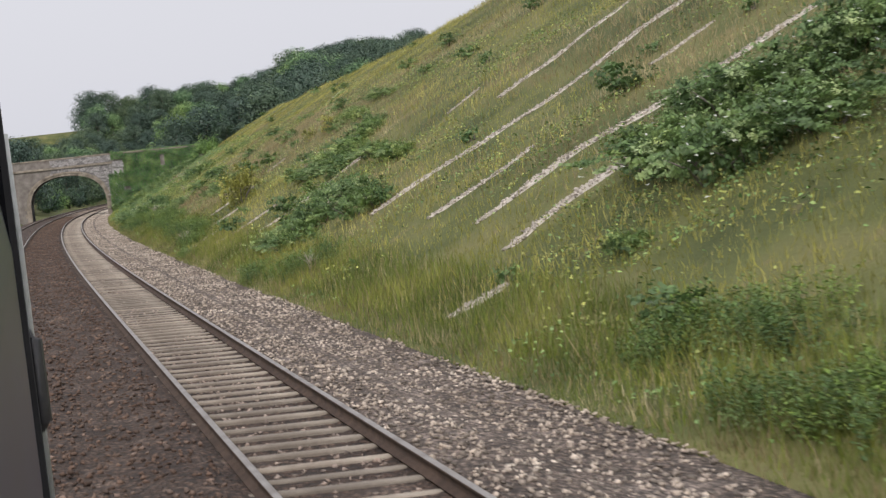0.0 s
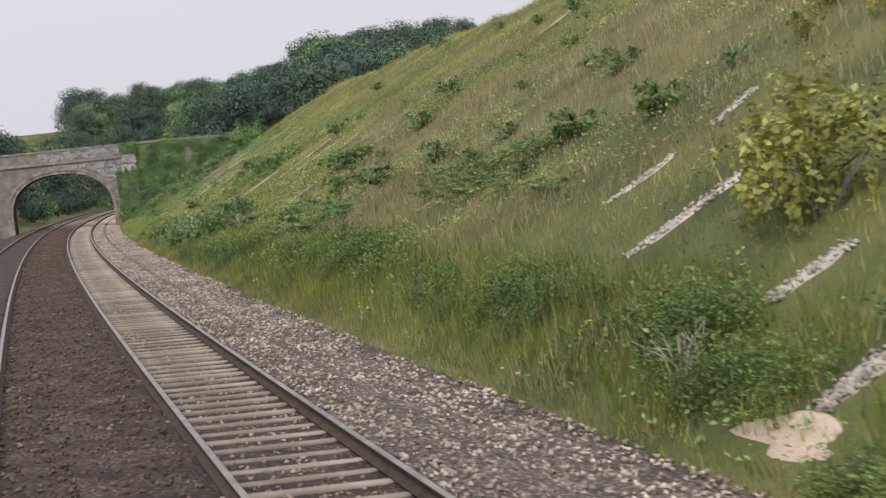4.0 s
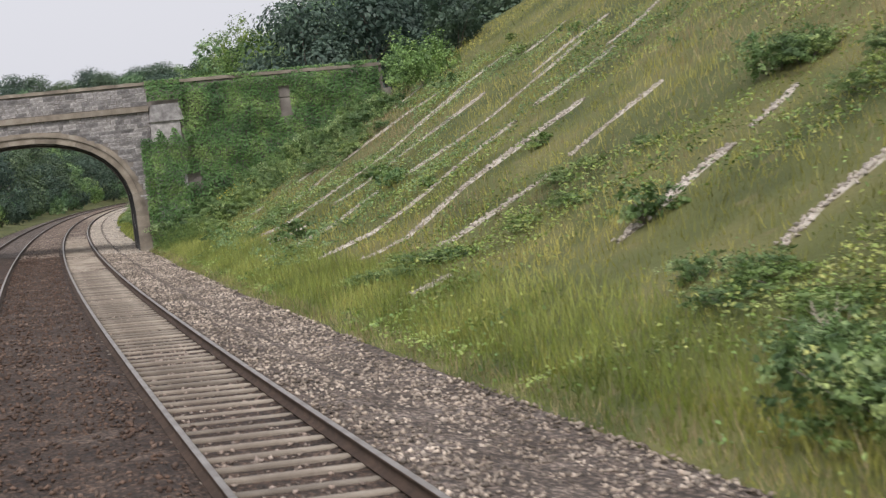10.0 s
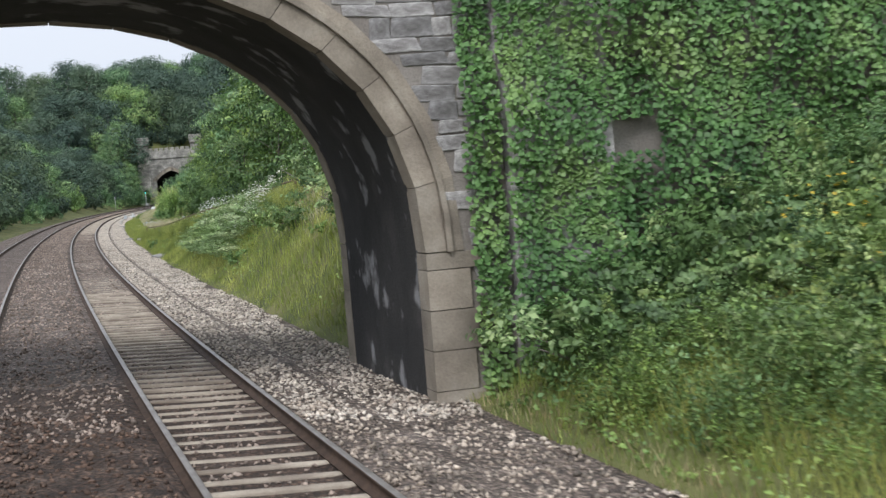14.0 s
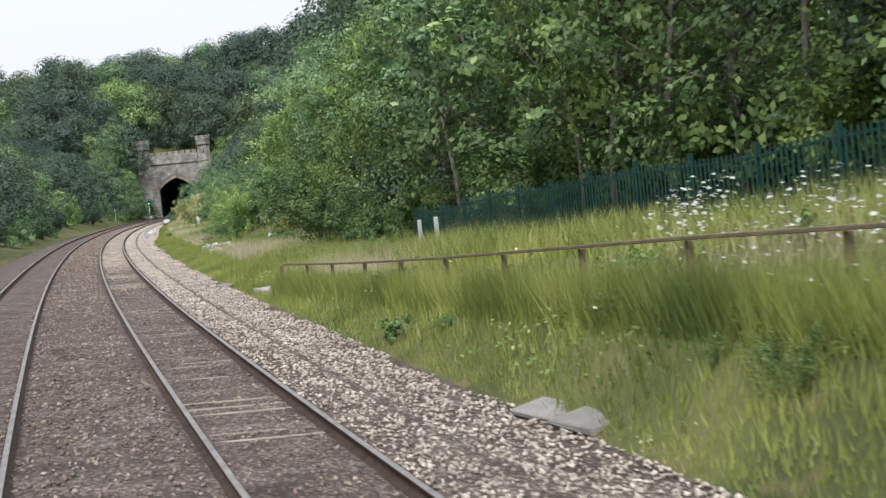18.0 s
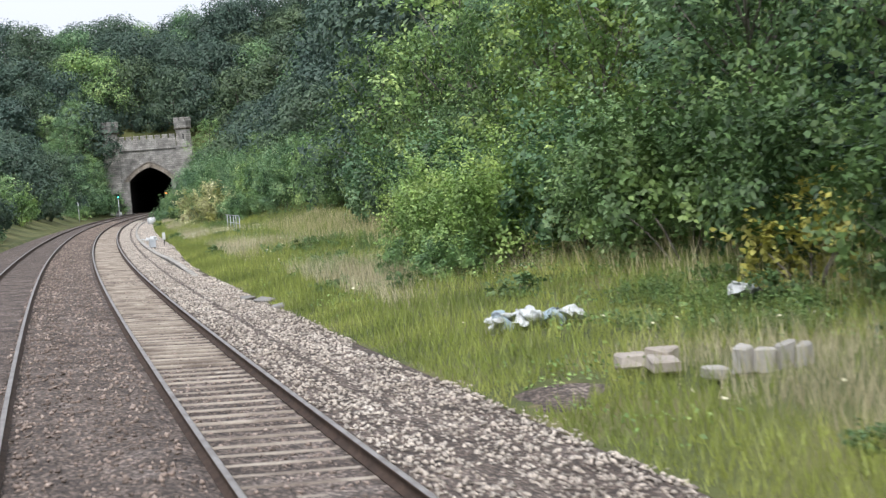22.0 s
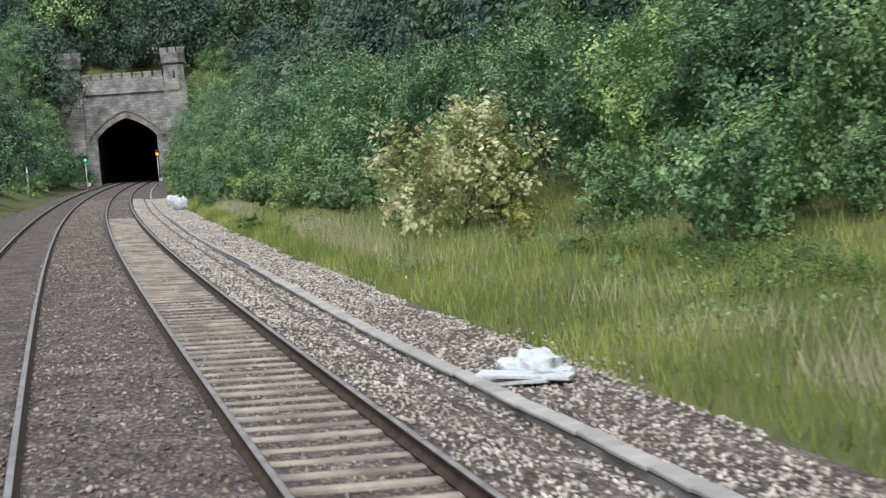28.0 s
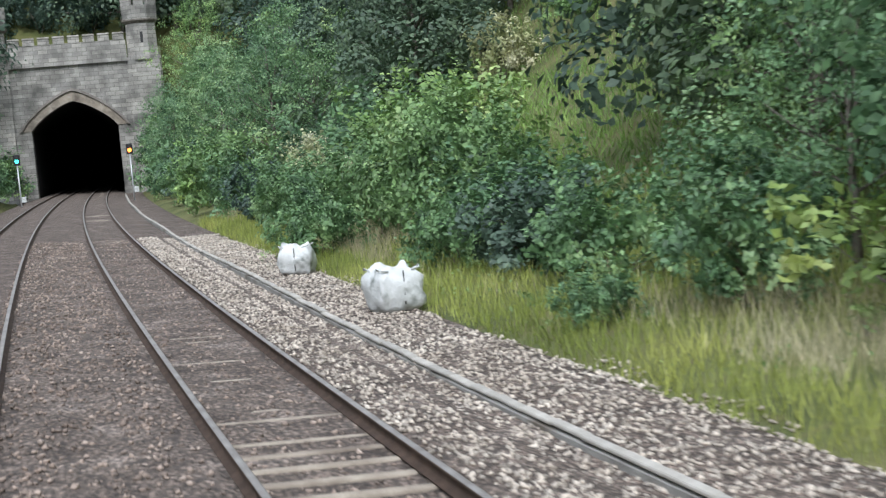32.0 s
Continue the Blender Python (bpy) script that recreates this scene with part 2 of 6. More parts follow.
M_PALEPOST = surface("pale_painted_post", [(0.3, (0.45, 0.48, 0.48)), (0.7, (0.62, 0.64, 0.63))], scale=2, fine=20, rough=0.7, bump=0.1)
M_GALV = surface("galvanised_steel", [(0.3, (0.45, 0.47, 0.49)), (0.7, (0.62, 0.64, 0.66))], scale=3, fine=40, rough=0.45, metal=0.5, bump=0.05)
M_CABINET = surface("light_grey_cabinet_paint", [(0.3, (0.46, 0.49, 0.52)), (0.7, (0.57, 0.60, 0.63))], scale=3, fine=30, rough=0.5, bump=0.03)
M_WHITE = surface("grubby_white_plastic", [(0.3, (0.55, 0.57, 0.56)), (0.7, (0.8, 0.82, 0.82))], scale=3, fine=20, stain=(2.2, (0.2, 0.22, 0.2), 0.54, 0.68), rough=0.7, bump=0.3)
M_SHEET_BLUE = surface("pale_blue_plastic", [(0.3, (0.30, 0.40, 0.46)), (0.7, (0.55, 0.64, 0.68))], scale=3, fine=20, stain=(2.2, (0.1, 0.12, 0.13), 0.52, 0.66), rough=0.6, bump=0.3)
M_BLACK = surface("black_casing", [(0.3, (0.012, 0.012, 0.013)), (0.7, (0.03, 0.03, 0.03))], scale=3, fine=20, rough=0.5, bump=0.0)
M_SEAL = surface("matt_black_door_seal", [(0.3, (0.012, 0.012, 0.014)), (0.7, (0.026, 0.026, 0.03))], scale=3, fine=30, rough=0.95, bump=0.05)
M_HANDLE = surface("dark_grey_handle_paint", [(0.3, (0.05, 0.05, 0.055)), (0.7, (0.1, 0.1, 0.105))], scale=4, fine=40, rough=0.45, bump=0.05)
M_BLUE = surface("dark_blue_coach_paint", [(0.3, (0.006, 0.012, 0.05)), (0.7, (0.01, 0.02, 0.075))], scale=1, fine=20, rough=0.3, bump=0.02)
M_SAND = surface("bare_pale_earth", [(0.3, (0.450, 0.335, 0.242)), (0.7, (0.680, 0.539, 0.428))], scale=2, fine=30, rough=0.95, bump=0.5)
M_LEAF_TREE = leafy("broadleaf_foliage", (0.045, 0.10, 0.048), (0.19, 0.33, 0.155), (0.46, 0.61, 0.30))
# distance haze put into the leaf colour: bluish, lifted darks, low contrast
M_LEAF_DARK = leafy("hazed_dark_woodland_foliage", (0.036, 0.068, 0.052), (0.092, 0.15, 0.106), (0.17, 0.245, 0.17), island=0.2)
# darker leaf colours for the wood's edge, with the wood's shade painted in
M_LEAF_WOOD = leafy("shade_darkened_wood_foliage", (0.03, 0.072, 0.024), (0.125, 0.215, 0.068), (0.33, 0.45, 0.15))
M_LEAF_EDGE = leafy("shade_darkened_maple_foliage", (0.035, 0.085, 0.022), (0.115, 0.21, 0.058), (0.29, 0.42, 0.135))
M_LEAF_BRIGHT = leafy("fresh_green_foliage", (0.07, 0.14, 0.055), (0.225, 0.365, 0.145), (0.46, 0.59, 0.275))
M_LEAF_YELLOW = leafy("yellow_green_foliage", (0.19, 0.20, 0.06), (0.40, 0.40, 0.11), (0.62, 0.585, 0.18), crowns=0.14)
M_LEAF_BRAMBLE = leafy("bramble_foliage", (0.036, 0.08, 0.03), (0.17, 0.275, 0.10), (0.49, 0.59, 0.285), crowns=0.2)
M_LEAF_BRIAR = leafy("pale_briar_foliage", (0.06, 0.115, 0.042), (0.225, 0.33, 0.125), (0.55, 0.63, 0.31), crowns=0.18)
M_LEAF_SCRUB = leafy("yellowish_slope_scrub", (0.09, 0.135, 0.042), (0.30, 0.352, 0.112), (0.59, 0.60, 0.235), scale=1.6, island=0.5, crowns=0.14)
M_DEAD = surface("bleached_dead_stem", [(0.3, (0.30, 0.26, 0.20)), (0.7, (0.52, 0.47, 0.38))], scale=6, fine=40, rough=0.9, bump=0.1)
M_GRASS_GLADE = leafy("fresh_glade_grass", (0.11, 0.20, 0.045), (0.21, 0.345, 0.085), (0.36, 0.50, 0.16), scale=0.3, island=0.35)
M_LEAF_NETTLE = leafy("nettle_foliage", (0.05, 0.10, 0.034), (0.17, 0.275, 0.085), (0.37, 0.47, 0.19))
M_STALK = leafy("weed_stalk", (0.10, 0.15, 0.05), (0.17, 0.22, 0.08), (0.26, 0.28, 0.12))
M_LEAF_OLIVE = leafy("olive_scrub_foliage", (0.07, 0.12, 0.05), (0.23, 0.34, 0.14), (0.50, 0.60, 0.28))
M_LEAF_PALE = leafy("pale_flowering_bramble", (0.12, 0.20, 0.07), (0.28, 0.40, 0.17), (0.56, 0.64, 0.38), crowns=0.14)
M_BLOSSOM = leafy("hawthorn_blossom_and_leaf", (0.17, 0.24, 0.09), (0.48, 0.50, 0.31), (0.85, 0.84, 0.74))
M_IVY = leafy("ivy_foliage", (0.066, 0.154, 0.055), (0.147, 0.283, 0.090), (0.324, 0.451, 0.159), scale=0.9)
M_GRASS = leafy("meadow_grass", (0.15, 0.158, 0.038), (0.375, 0.362, 0.094), (0.63, 0.55, 0.195), scale=0.25, island=0.4)
M_GRASS_LUSH = leafy("lush_verge_grass", (0.14, 0.19, 0.044), (0.295, 0.35, 0.085), (0.51, 0.525, 0.165), scale=0.3, island=0.4)
M_GRASS_VERGE = leafy("olive_verge_grass", (0.065, 0.10, 0.024), (0.155, 0.21, 0.048), (0.32, 0.325, 0.10), scale=0.3, island=0.45)
M_GRASS_PALE = leafy("pale_flowering_grass", (0.34, 0.31, 0.22), (0.50, 0.465, 0.36), (0.68, 0.64, 0.53), scale=0.4, island=0.3)
M_GRASS_DRY = leafy("dry_seeding_grass", (0.25, 0.185, 0.095), (0.42, 0.33, 0.175), (0.64, 0.53, 0.315), scale=0.4, island=0.35)
M_YELLOW_FLOWER = leafy("yellow_petals", (0.6, 0.38, 0.03), (0.75, 0.5, 0.04), (0.85, 0.62, 0.08), island=0.1)
M_FLOWER = leafy("white_umbel_flower", (0.550, 0.550, 0.462), (0.715, 0.715, 0.616), (0.850, 0.850, 0.792), island=0.1)


def lamp_material(name, colour, power):
    m = bpy.data.materials.new(name)
    m.use_nodes = True
    b = m.node_tree.nodes["Principled BSDF"]
    b.inputs["Base Color"].default_value = (*colour, 1)
    b.inputs["Emission Color"].default_value = (*colour, 1)
    b.inputs["Emission Strength"].default_value = power
    return m


M_RED = lamp_material("lit_signal_red", (1.0, 0.25, 0.04), 3.2)
M_GREEN = lamp_material("lit_signal_green", (0.12, 0.9, 0.75), 1.4)


# ---- mesh helpers ----
def mesh_of(name, verts, faces, material, smooth=False):
    me = bpy.data.meshes.new(name)
    me.from_pydata([tuple(v) for v in verts], [], [tuple(f) for f in faces])
    for mt in material if isinstance(material, (list, tuple)) else [material]:
        me.materials.append(mt)
    if smooth:
        me.polygons.foreach_set("use_smooth", [True] * len(me.polygons))
    me.update()
    return me


def big_mesh(name, verts, per_face, material):
    """Many separate faces of per_face corners each, from one array of corners."""
    v = np.ascontiguousarray(verts, dtype=np.float32).reshape(-1, 3)
    n = len(v) // per_face
    me = bpy.data.meshes.new(name)
    me.vertices.add(len(v))
    me.vertices.foreach_set("co", v.ravel())
    me.loops.add(len(v))
    me.loops.foreach_set("vertex_index", np.arange(len(v), dtype=np.int32))
    me.polygons.add(n)
    me.polygons.foreach_set("loop_start", np.arange(n, dtype=np.int32) * per_face)
    me.materials.append(material)
    me.update()
    me.validate()
    return me


def indexed_mesh(name, verts, tris, material):
    v = np.ascontiguousarray(verts, dtype=np.float32)
    t = np.ascontiguousarray(tris, dtype=np.int32)
    me = bpy.data.meshes.new(name)
    me.vertices.add(len(v))
    me.vertices.foreach_set("co", v.ravel())
    me.loops.add(t.size)
    me.loops.foreach_set("vertex_index", t.ravel())
    me.polygons.add(len(t))
    me.polygons.foreach_set("loop_start", np.arange(len(t), dtype=np.int32) * t.shape[1])
    me.materials.append(material)
    me.update()
    return me


def thing(name, label, category, m=None, group="", kind=""):
    ob = new(name)
    ob.empty_display_size = 0.2
    if m is not None:
        ob.matrix_basis = m
    return tagged(ob, label, category, group, kind)


def part(name, me, parent, label="", m=None):
    ob = new(name, me)
    ob.parent = parent
    if m is not None:
        ob.matrix_basis = m
    if label:
        tagged(ob, label)
    return ob


def from_bm(name, bm, material, smooth=False):
    me = bpy.data.meshes.new(name)
    bm.to_mesh(me)
    bm.free()
    for mt in material if isinstance(material, (list, tuple)) else [material]:
        me.materials.append(mt)
    if smooth:
        me.polygons.foreach_set("use_smooth", [True] * len(me.polygons))
    return me


def block(name, size, material, bevel=0.01, centre=(0, 0, 0), jitter=0.0, taper=1.0, rng=None):
    bm = bmesh.new()
    bmesh.ops.create_cube(bm, size=1.0)
    for v in bm.verts:
        k = taper if v.co.z > 0 else 1.0
        v.co = Vector((v.co.x * size[0] * k + centre[0], v.co.y * size[1] * k + centre[1], v.co.z * size[2] + centre[2]))
        if jitter:
            v.co += Vector([(rng or random).uniform(-jitter, jitter) for _ in range(3)])
    if bevel:
        bmesh.ops.bevel(bm, geom=bm.edges[:], offset=bevel, segments=1, affect="EDGES")
    return from_bm(name, bm, material)


def tube(name, pts, radii, material, sides=7):
    """A tapered tube through the points."""
    pts = [Vector(p) for p in pts]
    vs, fs = [], []
    for i, p in enumerate(pts):
        d = (pts[min(i + 1, len(pts) - 1)] - pts[max(i - 1, 0)]).normalized()
        u = d.orthogonal().normalized()
        w = d.cross(u)
        for j in range(sides):
            a = 2 * math.pi * j / sides
            vs.append(p + (u * math.cos(a) + w * math.sin(a)) * radii[i])
    for i in range(len(pts) - 1):
        for j in range(sides):
            k = (j + 1) % sides
            fs.append((i * sides + j, i * sides + k, (i + 1) * sides + k, (i + 1) * sides + j))
    fs.append(tuple(range(sides))[::-1])
    fs.append(tuple((len(pts) - 1) * sides + j for j in range(sides)))
    return vs, fs


def tubes_mesh(name, list_of, material, sides=6):
    vs, fs = [], []
    for pts, radii in list_of:
        v, f = tube(name, pts, radii, material, sides)
        fs += [tuple(i + len(vs) for i in q) for q in f]
        vs += v
    return mesh_of(name, vs, fs, material, smooth=True)


def leaf_quads(centres, normals, size, rng, aspect=0.6):
    """Corners of one rhombic leaf per centre."""
    n = len(centres)
    nn = normals / (np.linalg.norm(normals, axis=1, keepdims=True) + 1e-9)
    r = rng.normal(size=(n, 3))
    u = np.cross(nn, r)
    u /= np.linalg.norm(u, axis=1, keepdims=True) + 1e-9
    w = np.cross(nn, u)
    size = (size * rng.uniform(0.6, 1.35, n))[:, None]
    bend = nn * size * 0.15
    return np.stack([centres - u * size * 0.5, centres - w * size * 0.5 * aspect + bend, centres + u * size * 0.5, centres + w * size * 0.5 * aspect + bend], 1)


OCTA = np.array([[1, 0, 0], [-1, 0, 0], [0, 1, 0], [0, -1, 0], [0, 0, 1], [0, 0, -1]], float)
OCTF = np.array([[0, 2, 4], [2, 1, 4], [1, 3, 4], [3, 0, 4], [2, 0, 5], [1, 2, 5], [3, 1, 5], [0, 3, 5]])


def stones_mesh(name, centres, size, rng, material, flat=0.7):
    """Angular broken stones, one at each centre."""
    n = len(centres)
    base = OCTA[None] * rng.uniform(0.55, 1.3, (n, 6, 1)) * size[:, None, None]
    base = base + rng.normal(size=(n, 6, 3)) * 0.22 * size[:, None, None]
    a, b = rng.uniform(0, 2 * np.pi, n), rng.uniform(-0.9, 0.9, n)
    ca, sa, cb, sb = np.cos(a), np.sin(a), np.cos(b), np.sin(b)
    x = base[:, :, 0] * cb[:, None] + base[:, :, 2] * sb[:, None]
    z = -base[:, :, 0] * sb[:, None] + base[:, :, 2] * cb[:, None]
    y = base[:, :, 1]
    v = np.stack([x * ca[:, None] - y * sa[:, None], x * sa[:, None] + y * ca[:, None], z * flat], -1) + centres[:, None]
    tris = (OCTF[None] + (np.arange(n) * 6)[:, None, None]).reshape(-1, 3)
    return indexed_mesh(name, v.reshape(-1, 3), tris, material)


# ---- the lie of the land ----
def ground_z(s, lat):
    s, lat = np.broadcast_arrays(np.asarray(s, float), np.asarray(lat, float))
    wob = 0.25 * np.sin(s * 0.23 + lat * 0.5) + 0.2 * np.sin(s * 0.61 - lat * 0.9) + 0.15 * np.sin(s * 0.11 + 2)
    # the cutting before the bridge
    foot = np.interp(s, [-30, -12, 0, 10, 25, 45, 60, 75, 90, 100, 110, 130, 140, 150, 157], [5.1, 5.0, 4.55, 4.3, 3.9, 4.2, 5.4, 5.2, 5.8, 5.5, 5.6, 5.65, 5.3, 4.9, 4.8])
    toe = -0.35 + (lat - 3.4) * 1.085 / (foot - 2.0)
    face = 0.735 + 0.535 * (np.minimum(lat, 26) - foot - 1.4)
    cut = np.where(lat < 3.4, -0.35, np.where(lat < foot + 1.4, toe, face)) + 0.04 * np.maximum(lat - 26, 0)
    cut = cut + np.clip(lat - 4.5, 0, 2) * 0.5 * wob * 0.3
    # the bank that dies away past the bridge
    hb = np.interp(s, [150, 160, 180, 200, 220, 240, 262], [4.2, 3.9, 2.7, 1.8, 0.95, 0.15, 0.0])
    bank = -0.35 + np.clip((lat - 3.3) / 2.9, 0, 1) * (hb + 0.3) + np.clip(lat - 6.2, 0, 6) * 0.06 + np.clip(lat - 10, 0, 200) * np.interp(s, [240, 330, 380, 500], [0.12, 0.12, 0.32, 0.45]) * np.clip(1.6 - lat / 150, 0.2, 1)
    bank = bank + np.clip(lat - 4.5, 0, 2) * 0.1 * wob
    bank = bank + 13.0 * np.clip((lat - 22) / 20, 0, 1) * np.clip((s - 235) / 90, 0, 1) - 0.12 * np.clip((4.3 - lat) / 0.3, 0, 1) * np.clip((s - 318) / 27, 0, 1)
    bank = np.minimum(bank, np.interp(s, [235, 300, 360, 440, 520, 600], [9.0, 14.0, 18.5, 25.0, 34.0, 36.0]) + 0.02 * lat)
    near = np.clip((s - 158) / 6, 0, 1)
    right = cut * (1 - near) + bank * near
    left = np.where(s < 158, np.clip((-lat - 8.2) * 0.5, 0, 8) - 0.35, np.clip((-lat - 9.0) * np.interp(s, [158, 300, 500], [0.25, 0.2, 0.45]), 0, 14) - 0.3)
    z = np.where(lat > 3.2, right, np.where(lat < -7.8, left, -0.75))
    # the hill above the tunnel
    edge = np.clip((np.abs(lat + 1.8) - 9.2) / 5, 0, 1)
    hill = np.clip((s - 546) * 0.58, 0, 32.5) * edge + np.where(s > 570.4, np.clip((s - 546) * 0.58, 0, 32.5), 0) * (1 - edge)
    hill = np.where((np.abs(lat + 1.8) < 9.2) & (s < 570.4), -1.0, hill)
    hill = hill + np.clip((s - 560) / 60, 0, 1) * np.clip(lat, -40, 120) * 0.08
    z = np.where(s > 546, np.maximum(z, hill), z)
    fade = np.clip((np.abs(lat) - 250) / 300, 0, 1)
    return z * (1 - fade) + 6.0 * fade


def gz(s, lat):
    return float(ground_z(s, lat))


def sheet(name, s_nodes, lat_nodes, zfun, material, keep=None):
    S, L = np.meshgrid(s_nodes, lat_nodes, indexing="ij")
    v = place(S, L, zfun(S, L)).reshape(-1, 3)
    a, b = len(s_nodes), len(lat_nodes)
    i, j = np.meshgrid(np.arange(a - 1), np.arange(b - 1), indexing="ij")
    q = np.stack([i * b + j, i * b + j + 1, (i + 1) * b + j + 1, (i + 1) * b + j], -1).reshape(-1, 4)
    if keep is not None:
        q = q[keep((np.array(s_nodes)[:-1][:, None] + np.array(s_nodes)[1:][:, None] + 0 * j) / 2, (np.array(lat_nodes)[:-1][None] + np.array(lat_nodes)[1:][None] + 0 * i) / 2).ravel()]
    me = indexed_mesh(name, v, q, material)
    me.polygons.foreach_set("use_smooth", [True] * len(me.polygons))
    return me


# ---- ground ----
s_nodes = np.concatenate([np.arange(-380, -80, 20.0), np.arange(-80, 566, 2.0), [566, 568, 570, 570.8, 572], np.arange(575, 700, 5.0), np.arange(700, 1280, 40.0)])
lat_nodes = np.concatenate([[-1100, -700, -450, -300, -200, -140, -100, -75, -60, -48, -38, -30, -24, -19, -15, -13, -12, -11, -10, -9.2, -8.6, -8.2, -7.8, -7.0, -3.5, 0.0, 3.0, 3.25, 3.5], np.arange(4, 12, 0.5), np.arange(12, 30, 1.5), [30, 34, 38, 44, 50, 60, 75, 100, 140, 200, 300, 450, 700, 1100]])
ground = new("ground", sheet("ground", s_nodes, lat_nodes, ground_z, M_GROUND, lambda s, l: ~((s > 565) & (s < 570.9) & (np.abs(l + 1.8) < 9.3))))
tagged(ground, "grassy railway cutting, verge and wooded hillside ground", "ground", kind="structure")


# ---- ballast bed, rails and sleepers ----
def cross_z(lat):
    return -CANT * np.clip(lat, -6.5, 2.3)


def bed_z(s, lat):
    lat = lat - np.interp(s, [318, 345], [0.0, 0.8]) * np.clip((lat - 2.2) / 1.1, 0, 1)
    fill = np.interp(s, [178, 192, 262, 285, 424, 431], [0, 0.04, 0.036, 0.0, 0.0, 0.045]) + 0.012 * np.sin(s * 0.7) * np.sin(s * 0.13) + 0.01 * np.clip(np.sin(s * 0.085 + 1.0) + 0.4 * np.sin(s * 0.37), 0, 1)
    d = np.minimum(np.abs(lat), np.abs(lat - LEFT))
    z = np.interp(d, [0, 0.6, 0.8, 0.95, 1.3, 1.7], [-0.205, -0.2, -0.17, -0.135, -0.12, -0.15]) + np.where(d < 0.7, np.where(lat < -1.8, 0.05, fill), 0)
    z = np.where(lat > 1.75, np.interp(lat, [1.75, 2.1, 3.2, 3.4, 3.65], [-0.19, -0.2, -0.22, -0.3, -0.7]), z)
    z = np.where(lat < -5.4, np.interp(lat, [-8.2, -7.6, -5.4], [-0.95, -0.7, -0.2]), z)
    return cross_z(lat) + z


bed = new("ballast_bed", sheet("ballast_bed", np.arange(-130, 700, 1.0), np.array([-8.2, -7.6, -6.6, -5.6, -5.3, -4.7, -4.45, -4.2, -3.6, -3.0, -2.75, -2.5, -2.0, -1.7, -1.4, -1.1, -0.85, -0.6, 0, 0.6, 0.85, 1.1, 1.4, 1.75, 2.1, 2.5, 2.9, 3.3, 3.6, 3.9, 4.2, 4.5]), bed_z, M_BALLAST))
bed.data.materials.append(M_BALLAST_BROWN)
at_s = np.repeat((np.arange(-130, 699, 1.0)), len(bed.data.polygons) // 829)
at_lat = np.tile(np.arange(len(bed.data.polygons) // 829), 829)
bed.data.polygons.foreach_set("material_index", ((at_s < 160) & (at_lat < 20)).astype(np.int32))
tagged(bed, "brown and grey crushed stone ballast under two tracks", "ballast", kind="structure")

RAIL = [(-0.07, -0.155), (0.07, -0.155), (0.07, -0.143), (0.012, -0.12), (0.010, -0.045), (0.035, -0.03), (0.035, -0.006), (0.026, 0.0), (-0.026, 0.0), (-0.035, -0.006), (-0.035, -0.03), (-0.010, -0.045), (-0.012, -0.12), (-0.07, -0.143)]


def rail_mesh(lat0):
    ss = np.arange(-130, 690, 1.5)
    prof = np.array(RAIL)
    v = np.concatenate([place(ss, lat0 + a, -CANT * lat0 + b)[:, None] for a, b in prof], 1)
    k = len(prof)
    i, j = np.meshgrid(np.arange(len(ss) - 1), np.arange(k), indexing="ij")
    q = np.stack([i * k + j, i * k + (j + 1) % k, (i + 1) * k + (j + 1) % k, (i + 1) * k + j], -1).reshape(-1, 4)
    me = indexed_mesh("rail", v.reshape(-1, 3), q, M_RUST)
    me.materials.append(M_RAILTOP)
    idx = np.zeros(len(q), np.int32)
    idx[np.isin(j.ravel(), (6, 7, 8))] = 1
    me.polygons.foreach_set("material_index", idx)
    return me


SPACING = 0.61
sleeper_me = None
for centre, label in ((0.0, "near railway track with worn steel rails on concrete sleepers"), (LEFT, "second railway track with steel rails on ballast-covered sleepers")):
    track = thing("railway_track", label, "railway track", kind="structure", group="tracks")
    for side in (-0.7525, 0.7525):
        part("rail", rail_mesh(centre + side), track, "rust-sided steel rail with shiny head")
    bm = bmesh.new()
    bmesh.ops.create_cube(bm, size=1.0)
    for v in bm.verts:
        k = 0.7 if v.co.z > 0 else 1.0
        v.co = Vector((v.co.x * 2.5, v.co.y * 0.19 * k, v.co.z * 0.2 - 0.262))
    bmesh.ops.bevel(bm, geom=bm.edges[:], offset=0.015, segments=1, affect="EDGES")
    sleeper_me = from_bm("sleeper", bm, M_SLEEPER)
    sv = np.array([v.co[:] for v in sleeper_me.vertices])
    far_v, far_f, count = [], [], 0
    rs = np.random.RandomState(3)
    stretch = (-40, 140) if centre == 0.0 else (1e9, 1e9)
    for i in range(int(750 / SPACING)):
        s = -120 + i * SPACING + rs.uniform(-0.012, 0.012)
        tilt = math.degrees(CANT) + rs.uniform(-0.25, 0.25)
        m = at(s, centre, -CANT * centre) @ pose(0, 0, rs.uniform(-0.012, 0.006), 0, tilt, rs.uniform(-0.7, 0.7))
        if stretch[0] <= s < stretch[1]:
            part("sleeper", sleeper_me, track, m=m)
        else:
            w = sv @ np.array(m.to_3x3()).T + np.array(m.translation)
            far_f += [tuple(x + len(far_v) for x in p.vertices) for p in sleeper_me.polygons]
            far_v += w.tolist()
    tagged(part("sleepers", mesh_of("sleepers", far_v, far_f, M_SLEEPER), track), "rows of worn concrete sleepers", kind="stuff")

